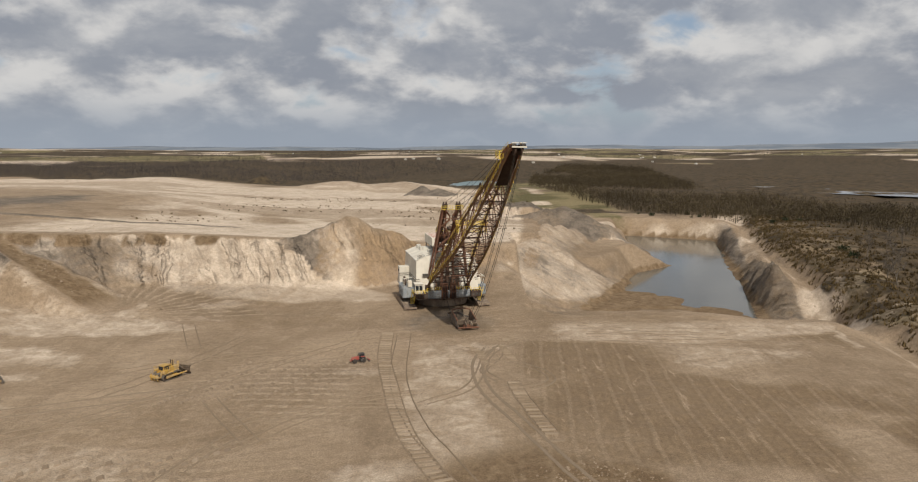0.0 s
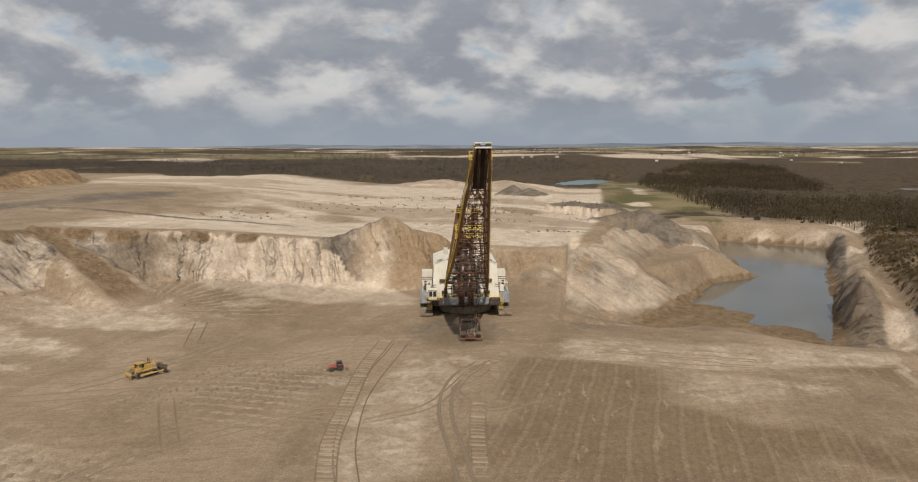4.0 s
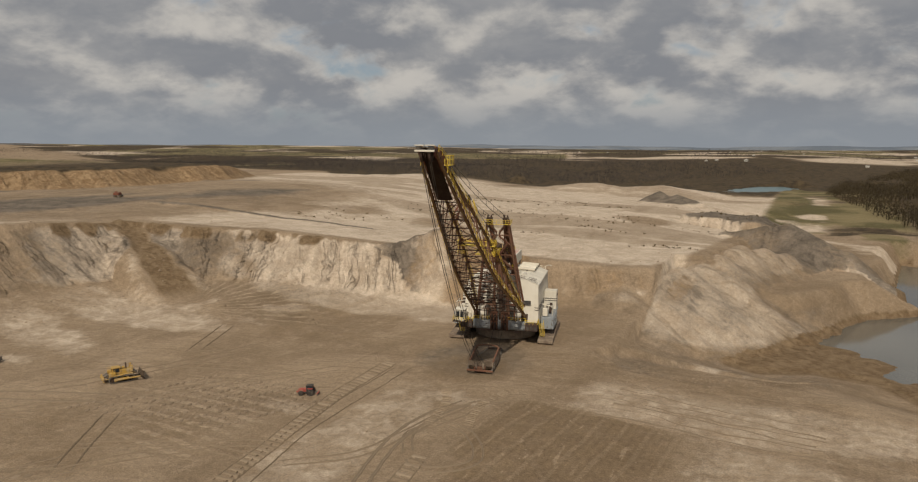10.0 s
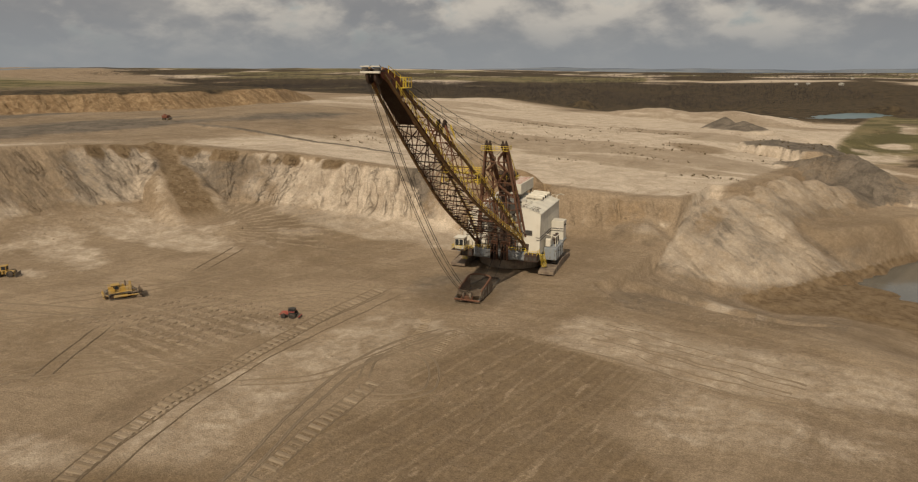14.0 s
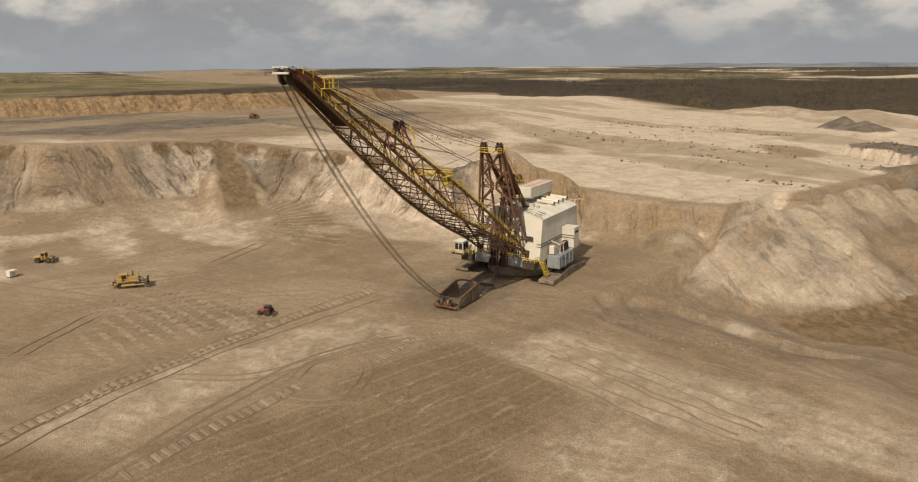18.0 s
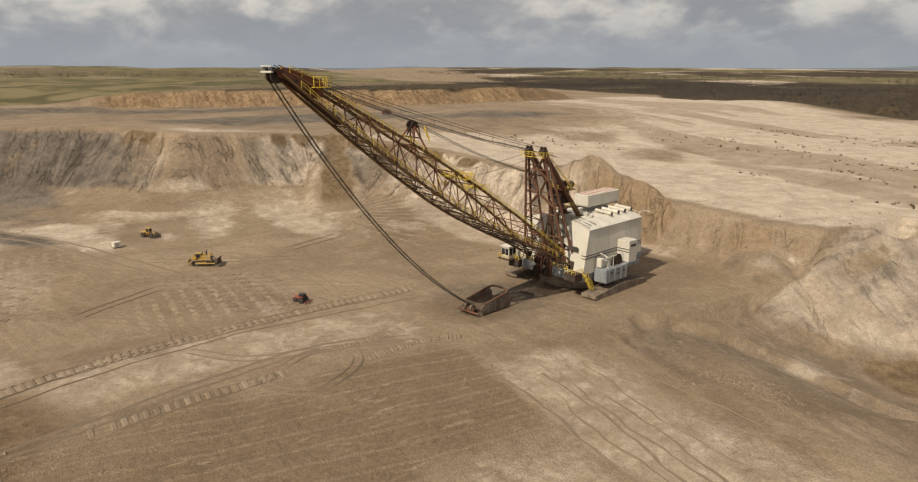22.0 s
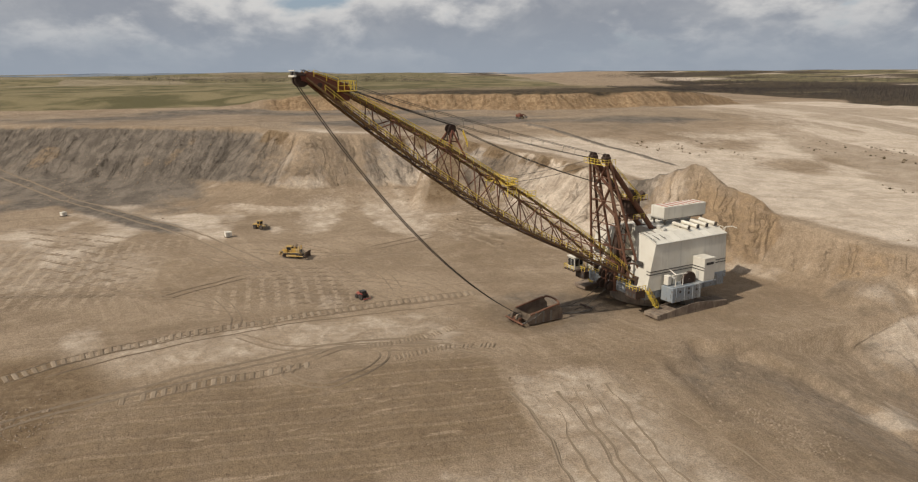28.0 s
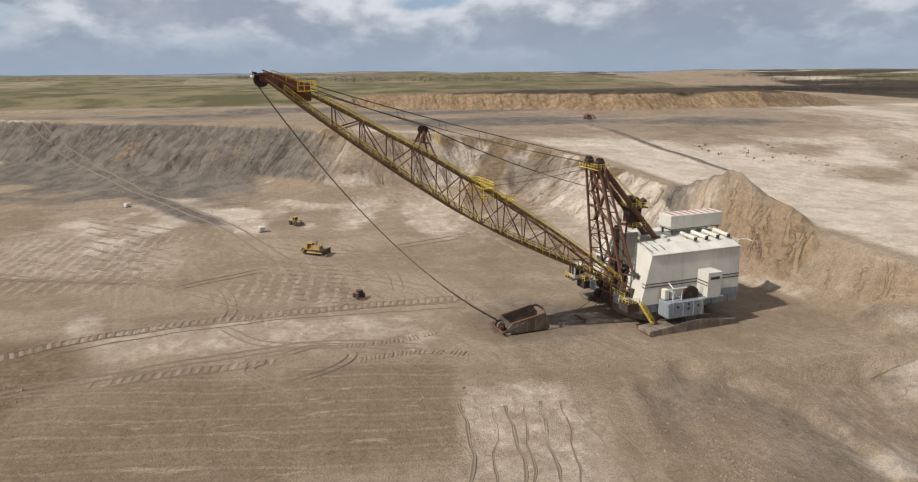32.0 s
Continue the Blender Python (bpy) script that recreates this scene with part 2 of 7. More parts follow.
    pile = cone > z
    pile_over = cone - z
    z = np.maximum(z, cone)
    # the pit floor rises gently to the west
    z = z + 2.2 * smooth(-50, -110, x) * smooth(-2, -24, sd) * smooth(0, -4, pile_over)
    # its eastern slope and the pond
    pd, _, prun, _ = along(SHORE, x, y)
    wet_in = inside(SHORE, x, y)
    south = smooth(20, -25, (x - 95) * 0.6 + (y - 300) * 0.8)
    fd, fs, _, _ = along(FLAT, x, y)
    silt = np.where(fs > 0, -1.3 * smooth(0, 9, fd), np.minimum(0.07 * fd, 0.7)) + 0.16 * fbm(x, y, 12, 4, 43)
    reach = 12 + 46 * south + 4 * fbm(x, y, 25, 3, 41)
    basin = np.where(wet_in, POND_Z + silt - 0.25 * smooth(3, 0, pd) * (fs > 0), POND_Z + 0.2 + 13.1 * smooth(0, 1, pd / reach) ** (0.75 + 0.3 * south))
    z = np.where(wet_in | ((pd < reach) & (x > 26) & (basin < z)), np.minimum(z, basin), z)
    # heap
    hd, _, hrun, (hz,) = along(HEAP, x, y)
    bd2, _, brun2, (bz2,) = along(HEAP_BACK, x, y)
    lump = hz - 0.56 * np.sqrt(hd ** 2 + 6) + 1.0 * fbm(hrun, hd * 0.15, 5, 2, 53)
    back = bz2 - 0.62 * np.sqrt(bd2 ** 2 + 4) + 0.8 * fbm(brun2 + 300, bd2 * 0.15, 6, 2, 55)
    hrun = np.where(back > lump, brun2 + 300, hrun)
    lump = np.maximum(lump, back) + 1.2 * fbm(x, y, 16, 4, 51) + 0.6
    spit = -11.6 - 0.25 * np.hypot(x - 112, (y - 385) * 1.2) + 0.6 * fbm(x, y, 5, 2, 57)
    lump = np.maximum(lump, np.where(np.hypot(x - 112, y - 385) < 16, spit, -50))
    heap = (lump > z) & (x > 5) & (y > 270) & (x < 112)
    heap_over = lump - z
    z = np.where(heap, lump, z)
    # eastern edge
    ed, es, erun, (ez,) = along(EDGE, x, y)
    esd = -ed * es
    rough = smooth(240, 262, y) * (1 - smooth(470, 520, y))
    bump = ez * np.exp(-((esd + 2) / 7) ** 2) * (1 + 0.9 * fbm(x, y, 7, 3, 61))
    trough = -4.0 * np.exp(-((esd - 14) / 8) ** 2) * (1 - smooth(500, 560, y))
    cut = 3.4 * smooth(13, 18, esd + 3.0 * fbm(x, y, 15, 3, 65)) * (1 - smooth(470, 560, y)) + 1.6 * fbm(x, y, 30, 3, 63) * smooth(16, 30, esd) + 0.5 * fbm(x, y, 6, 3, 66) * smooth(12, 18, esd) * (r < 700)
    up_bank = cut + 2.0 * smooth(18, 50, esd) * (1 - smooth(300, 600, y))
    crag = rough * smooth(-22, -11, esd) * smooth(6, 1, esd) * (3.0 * fbm(x, y, 13, 4, 67, 0.6) + 3.4 * np.abs(fbm(x * 1.3 + 0.4 * y, y * 0.8, 9, 4, 69, 0.6)) - 1.2)
    here = smooth(-9, 2, esd) * (r < 1500)
    z = z + here * (bump + trough + up_bank) + crag * smooth(POND_Z + 0.6, POND_Z + 3.0, z)
    # low wooded land beyond the pond and the eastern bank
    eastern = np.maximum(smooth(24, 50, esd) * (y < 760), smooth(515, 575, y + 20 * fbm(x, y, 40, 3, 62)) * smooth(36, 72, x + 0.02 * (y - 560) + 22 * fbm(x, y, 50, 3, 68)))
    east_z = -1.0 + 6.5 * smooth(520, 800, y) + 0.8 * fbm(x, y, 60, 3, 64) + up_bank
    east_z = east_z + (far_z - east_z) * smooth(900, 1900, r)
    z = z + (east_z - z) * eastern
    on_face, on_apron = on_face * (1 - eastern), on_apron * (1 - eastern)
    # far lake
    lake = np.exp(-((((x - 26) * 0.88 - (y - 940) * 0.47) / 30) ** 2 + (((x - 26) * 0.47 + (y - 940) * 0.88) / 66) ** 2) ** 2)
    z = z + (LAKE_Z - 2.0 - z) * smooth(0.12, 0.40, lake + 0.30 * fbm(x, y, 30, 3, 73) * (lake > 0.02))
    z = z + (np.minimum(z, LAKE_Z + 0.8) - z) * smooth(120, 60, np.hypot(x + 18, (y - 850) * 0.7))
    # mounds on the plateau
    mound = np.zeros(x.shape)
    for mx, my, mh, mw in ((-32, 602, 8, 16), (-18, 598, 6, 18), (-222, 786, 9, 16), (-60, 760, 8, 60), (-120, 740, 7, 50), (44, 474, 2.5, 15), (22, 486, 2.0, 16)):
        far = np.hypot(x - mx, y - my) / mw
        mound = np.maximum(mound, smooth(1.2, 0.9, far) * (mw < 30))
        z = np.where(far < 1.15, np.maximum(z, mh * (1.15 - far) + plateau - 0.4 + 0.5 * fbm(x, y, 8, 3, 71)), z)
    # fine relief
    z = z + 0.22 * fbm(0.77 * x - 0.64 * y, 0.77 * y + 0.64 * x, 13, 3, 81) * (1 - smooth(500, 900, r)) + 0.08 * fbm(0.8 * x + 0.6 * y, 0.8 * y - 0.6 * x, 3.7, 2, 85) * (r < 500)
    z = z + 0.9 * on_face * fbm(run, sd * 0.5, 7, 4, 91) + 0.25 * np.where(heap | pile, 1, 0) * fbm(x, y, 4, 3, 95)
    # graded furrows of the field in the south-east, and ruts
    field = smooth(24, 30, x) * smooth(252, 236, y) * smooth(188.4, 190.6, y + 0.09 * (x - 37)) * (esd < 0)
    z = z + 0.09 * field * np.sin((y + 0.17 * x) * 1.15 + 2.5 * fbm(x * 0.4, y, 18, 2, 97))
    # a low scarp where the bench breaks off to the north-east
    cd, cs, crun, _ = along(SCARP, x, y)
    below = smooth(0.5, 4.0, cd * -cs + 1.0 * fbm(x, y, 6, 3, 99)) * smooth(34, 8, cd) * (x > 15) * smooth(283, 268, y) * smooth(219, 226, y) * (1 - heap)
    z = z - 2.6 * below
    # the machine stands on levelled ground
    pad = smooth(34, 24, np.hypot(x + 6, y - 238)) * (sd < -4) * (1 - below) + smooth(12, 6, np.hypot(x - 2, y - 207))
    z = z * (1 - np.clip(pad, 0, 1))
    sd = sd + (40 - sd) * eastern
    masks = dict(heap_over=heap_over, pile_over=pile_over, sd=sd, eastern=eastern, mound=mound, u=u, on_face=on_face, on_apron=on_apron, spill=spill, pile=pile, heap=heap, wet_in=wet_in, pd=pd, esd=esd, field=field,
                 bsd=bsd, bank_face=bank_face, r=r, run=run, lake=lake, below=below, berm=berm, cd=cd, rough=rough, erun=erun, rills=np.where(heap, hrun + 900, np.where(bank_face > 0.05, 3000 + brun, np.where(x > 95, 4000 + erun, run))) + 1.2 * fbm(x, y, 11, 3, 76))
    return z, masks


def ground_z(x, y):
    return float(land(np.array([float(x)]), np.array([float(y)]))[0][0])

# ---- materials ----


def shader(name):
    m = bpy.data.materials.new(name)
    m.use_nodes = True
    return m, Nodes(m.node_tree)


def finish(n, color, rough=0.8, metal=0.0, bump=None, strength=0.3, distance=0.05, spec=0.4, **more):
    p = n.add("ShaderNodeBsdfPrincipled", i_Base_Color=color if isinstance(color, bpy.types.NodeSocket) else (*color, 1), i_Roughness=rough, i_Metallic=metal)
    p.inputs["Specular IOR Level"].default_value = spec
    for key, value in more.items():
        p.inputs[key.replace("_", " ")].default_value = value
    if bump is not None:
        b = n.add("ShaderNodeBump", i_Strength=strength, i_Distance=distance, i_Height=bump)
        n.tree.links.new(b.outputs[0], p.inputs["Normal"])
    out = n.tree.nodes.new("ShaderNodeOutputMaterial")
    n.tree.links.new(p.outputs[0], out.inputs[0])


def earth_material():
    m, n = shader("earth")
    at = n.add("ShaderNodeTexCoord").outputs["Object"]
    zone = []
    for name in ("zone_a", "zone_b", "zone_c"):
        c = n.add("ShaderNodeAttribute", attribute_name=name).outputs["Color"]
        zone.append(n.add("ShaderNodeSeparateColor", i_0=c).outputs)
    a, b, k = zone
    big = n.noise(at, 0.022, 5.0, 0.55, 0.6)
    mid = n.noise(at, 0.13, 6.0, 0.6, 0.4)
    fine = n.noise(at, 0.75, 7.0, 0.68, 0.3)
    grit = n.noise(at, 3.6, 4.0, 0.65)
    blot = n.noise(at, 0.30, 6.0, 0.62, 0.8)
    streak = n.noise(n.scaled(at, (0.10, 0.028, 0.1)), 1.0, 6.0, 0.62, 0.7)
    scrape = n.noise(n.scaled(at, (0.9, 0.07, 0.3)), 1.0, 6.0, 0.65, 0.5)
    sep = n.add("ShaderNodeSeparateXYZ", i_0=at).outputs
    wob = n.math("MULTIPLY", n.math("SUBTRACT", mid, 0.5), 4.0)

    def stripes(value, low, high):
        return n.ramp(n.math("SINE", value), low, high)

    def lined(value, wide):
        """Thin lines where a noise passes its middle."""
        return n.ramp(n.math("ABSOLUTE", n.math("SUBTRACT", value, 0.5)), 0.0, wide, 1.0, 0.0)

    # graded rows: broad brown strips with thin pale lines and finer pass marks between
    row = n.math("ADD", n.math("MULTIPLY", n.math("SUBTRACT", sep[0], n.math("MULTIPLY", sep[1], 0.085)), 1.25), n.math("MULTIPLY", n.math("SUBTRACT", big, 0.5), 5.0))
    chevron = n.ramp(n.noise(n.scaled(at, (1.2, 2.6, 0.3)), 1.0, 3.0, 0.6), 0.36, 0.62)
    furrow = n.math("MULTIPLY", stripes(row, 0.70, 0.99), n.math("ADD", n.math("MULTIPLY", chevron, 0.6), 0.4))
    passes = stripes(n.math("ADD", n.math("MULTIPLY", row, 3.0), n.math("MULTIPLY", wob, 0.5)), 0.0, 1.0)
    windrow = n.math("MULTIPLY", stripes(n.math("ADD", n.math("MULTIPLY", n.math("ADD", sep[1], n.math("MULTIPLY", sep[0], 0.17)), 1.15), n.math("MULTIPLY", wob, 1.4)), 0.45, 0.98), n.ramp(blot, 0.35, 0.65))
    turn = n.math("ARCTAN2", n.math("SUBTRACT", sep[0], -104.0), n.math("SUBTRACT", sep[1], 207.0))
    fan = stripes(n.math("ADD", n.math("MULTIPLY", turn, 46.0), n.math("MULTIPLY", wob, 2.6)), -0.1, 0.9)
    fan = n.math("MULTIPLY", fan, n.ramp(blot, 0.38, 0.62, 0.25, 1.0))
    ridge = stripes(n.math("ADD", n.math("MULTIPLY", sep[1], 1.75), n.math("MULTIPLY", wob, 0.7)), 0.0, 0.8)
    dash = n.ramp(n.noise(n.scaled(at, (0.55, 0.30, 0.3)), 1.0, 3.0, 0.6), 0.42, 0.58)
    hatch = n.add("ShaderNodeAttribute", attribute_name="hatch").outputs["Fac"]
    # worn wash lines and cracks down the faces, in the face's own run and height
    run = n.add("ShaderNodeAttribute", attribute_name="rills").outputs["Fac"]
    lean = n.math("ADD", n.math("ADD", run, n.math("MULTIPLY", sep[2], 0.30)), n.math("MULTIPLY", wob, 0.9))
    down = n.add("ShaderNodeCombineXYZ", i_0=n.math("MULTIPLY", lean, 0.55), i_1=n.math("MULTIPLY", sep[2], 0.075), i_2=0.0).outputs[0]
    wash = n.noise(down, 1.0, 7.0, 0.62, 0.7)
    crack = n.math("MULTIPLY", lined(n.noise(n.scaled(down, (0.55, 1.3, 1.0)), 1.0, 4.0, 0.6, 1.1), 0.035), n.ramp(n.noise(down, 0.45, 3.0, 0.5), 0.44, 0.60))
    lumps = n.ramp(n.noise(n.scaled(at, (0.32, 0.32, 0.5)), 1.0, 5.0, 0.6, 0.9), 0.56, 0.68)
    base = n.mix(n.ramp(big, 0.36, 0.64), (0.262, 0.202, 0.143), (0.352, 0.278, 0.203))
    base = n.mix(n.ramp(mid, 0.42, 0.74, 0.0, 0.55), base, (0.395, 0.318, 0.238))
    base = n.mix(n.ramp(streak, 0.50, 0.66, 0.0, 0.42), base, (0.215, 0.163, 0.114))
    base = n.mix(n.ramp(scrape, 0.56, 0.70, 0.0, 0.28), base, (0.44, 0.358, 0.272))
    tilt = n.vmath("ADD", at, n.scaled(n.add("ShaderNodeCombineXYZ", i_0=sep[1], i_1=sep[0], i_2=0.0).outputs[0], (0.35, -0.35, 0.0)))
    drag = n.noise(n.scaled(tilt, (0.05, 0.55, 0.3)), 1.0, 6.0, 0.62, 0.6)
    base = n.mix(n.math("MULTIPLY", n.ramp(drag, 0.54, 0.68, 0.0, 0.42), n.ramp(big, 0.40, 0.56)), base, (0.43, 0.348, 0.262))
    base = n.mix(n.math("MULTIPLY", n.ramp(drag, 0.47, 0.34, 0.0, 0.32), n.ramp(big, 0.40, 0.56)), base, (0.205, 0.155, 0.108))
    pale = n.mix(n.ramp(mid, 0.35, 0.65), (0.505, 0.430, 0.352), (0.640, 0.560, 0.470))
    pale = n.mix(n.ramp(streak, 0.52, 0.68, 0.0, 0.42), pale, (0.355, 0.282, 0.208))
    # dark grey soil, set darker still to carry cloud shade in the west
    dark = n.mix(n.ramp(mid, 0.35, 0.65), (0.130, 0.113, 0.096), (0.212, 0.184, 0.156))
    rust = n.mix(n.ramp(blot, 0.35, 0.65), (0.235, 0.158, 0.094), (0.37, 0.272, 0.172))
    grass = n.mix(n.ramp(big, 0.40, 0.60), (0.118, 0.108, 0.056), (0.240, 0.205, 0.120))
    scrub = n.mix(n.ramp(mid, 0.35, 0.65), (0.048, 0.039, 0.028), (0.108, 0.083, 0.053))
    mud = n.mix(n.ramp(blot, 0.35, 0.65), (0.160, 0.113, 0.069), (0.246, 0.184, 0.121))

    def over(under, top, mask):
        edge = n.ramp(n.math("ADD", mask, n.math("MULTIPLY", n.math("SUBTRACT", blot, 0.5), 0.7)), 0.25, 0.75)
        return n.mix(n.math("MULTIPLY", edge, n.ramp(mask, 0.02, 0.3)), under, top)

    c = over(base, pale, a[0])
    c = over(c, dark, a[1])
    c = over(c, rust, a[2])
    c = over(c, grass, b[0])
    c = over(c, scrub, b[1])
    c = over(c, mud, b[2])
    lines = n.math("ADD", n.math("MULTIPLY", furrow, n.math("MULTIPLY", k[0], n.ramp(blot, 0.3, 0.7, 0.5, 1.2))), n.math("ADD", n.math("MULTIPLY", windrow, n.math("MULTIPLY", k[1], 0.6)), n.math("MULTIPLY", n.math("MULTIPLY", fan, k[2]), 2.0)))
    c = n.mix(n.math("MULTIPLY", lines, 0.26), c, (0.46, 0.378, 0.288))
    c = n.mix(n.math("MULTIPLY", n.math("MULTIPLY", passes, k[0]), 0.16), c, n.scaled(c, (0.62, 0.61, 0.60)))
    fleck = n.ramp(n.noise(n.scaled(at, (0.42, 0.10, 0.3)), 1.0, 5.0, 0.62, 0.5), 0.60, 0.68)
    c = n.mix(n.math("MULTIPLY", n.math("MULTIPLY", fleck, k[0]), 0.5), c, (0.47, 0.38, 0.285))
    c = n.mix(n.math("MULTIPLY", n.math("MULTIPLY", n.ramp(chevron, 0.55, 0.2), k[0]), 0.22), c, n.scaled(c, (0.6, 0.59, 0.58)))
    gap = n.math("MULTIPLY", k[2], n.math("SUBTRACT", 1.0, fan, clamp=True))
    c = n.mix(n.math("MULTIPLY", gap, 0.42), c, n.scaled(c, (0.60, 0.60, 0.60)))
    bars = n.math("MULTIPLY", n.math("MULTIPLY", ridge, dash), hatch)
    c = n.mix(n.math("MULTIPLY", bars, 0.38), c, (0.50, 0.415, 0.322))
    c = n.mix(n.math("MULTIPLY", n.math("MULTIPLY", n.math("SUBTRACT", 1.0, ridge), hatch), 0.22), c, n.scaled(c, (0.58, 0.57, 0.56)))
    wall = n.add("ShaderNodeAttribute", attribute_name="steep").outputs["Fac"]
    c = n.mix(wall, c, n.mix(1.0, c, n.mix(n.ramp(wash, 0.34, 0.66), (0.86, 0.857, 0.854), (1.10, 1.097, 1.094)), "MULTIPLY"))
    c = n.mix(n.math("MULTIPLY", wall, n.math("MULTIPLY", crack, 0.34)), c, n.scaled(c, (0.42, 0.40, 0.38)))
    c = n.mix(n.math("MULTIPLY", wall, n.math("MULTIPLY", lumps, 0.28)), c, n.scaled(c, (0.58, 0.56, 0.54)))
    c = n.mix(0.55, c, n.mix(n.ramp(fine, 0.26, 0.74), (0.72, 0.715, 0.71), (1.24, 1.235, 1.23)), "MULTIPLY")
    c = n.mix(0.60, c, n.mix(n.ramp(grit, 0.30, 0.70), (0.60, 0.60, 0.60), (1.32, 1.32, 1.32)), "MULTIPLY")
    speck = n.ramp(n.noise(at, 1.7, 3.0, 0.6, 0.4), 0.66, 0.74)
    c = n.mix(n.math("MULTIPLY", speck, 0.35), c, n.scaled(c, (0.48, 0.47, 0.46)))
    c = n.scaled(c, (0.94, 0.893, 0.835))
    relief = n.math("ADD", n.math("MULTIPLY", fine, 0.24), n.math("MULTIPLY", grit, 0.24))
    relief = n.math("ADD", relief, n.math("ADD", n.math("MULTIPLY", n.math("ADD", lines, bars), 0.10), n.math("MULTIPLY", n.math("SUBTRACT", n.math("ADD", n.math("MULTIPLY", wash, 0.45), n.math("MULTIPLY", blot, 0.9)), n.math("MULTIPLY", crack, 0.6)), wall)))
    finish(n, c, 0.95, 0.0, relief, 1.0, 0.8, spec=0.12)
    return m


def water_material(name, tint, rough=0.10, spec=0.5):
    m, n = shader(name)
    at = n.add("ShaderNodeTexCoord").outputs["Object"]
    ripple = n.noise(at, 0.9, 4.0, 0.6)
    patch = n.noise(at, 0.03, 4.0, 0.6)
    c = n.mix(n.ramp(patch, 0.35, 0.65), tint, tuple(v * 0.8 for v in tint))
    finish(n, c, rough, 0.0, ripple, 0.06, 0.05, spec=spec)
    return m


# belts of woodland behind the plateau
WOODS_WEST = [(-131, 850), (-200, 825), (-262, 800), (-318, 745), (-335, 700), (-400, 696), (-460, 738), (-590, 745), (-760, 800), (-1000, 845), (-1400, 900), (-1300, 1100), (-720, 1150), (-480, 1180), (-200, 1180), (-70, 1060)]
WOODS_NORTH = [(-70, 1060), (-200, 1180), (-480, 1180), (-720, 1150), (-1300, 1100), (-1700, 1250), (-1300, 1450), (-700, 1480), (-250, 1480), (-20, 1400), (40, 1250)]
EARTH = earth_material()
POND_WATER = water_material("pond_water", (0.120, 0.118, 0.104))
LAKE_WATER = water_material("lake_water", (0.11, 0.185, 0.20), 0.30, 0.25)
RIVER_WATER = water_material("river_water", (0.30, 0.29, 0.27))


def part(name, bm, material, parent=None, label="", smooth_faces=False):
    """One mesh object of a bmesh, under a thing or a part."""
    me = bpy.data.meshes.new(name)
    bm.normal_update()
    bm.to_mesh(me)
    bm.free()
    me.materials.append(material)
    if smooth_faces:
        me.polygons.foreach_set("use_smooth", [True] * len(me.polygons))
    ob = new(name, me)
    ob.parent = parent
    if label:
        ob["label"] = label
    return ob


# ---- ground and water ----


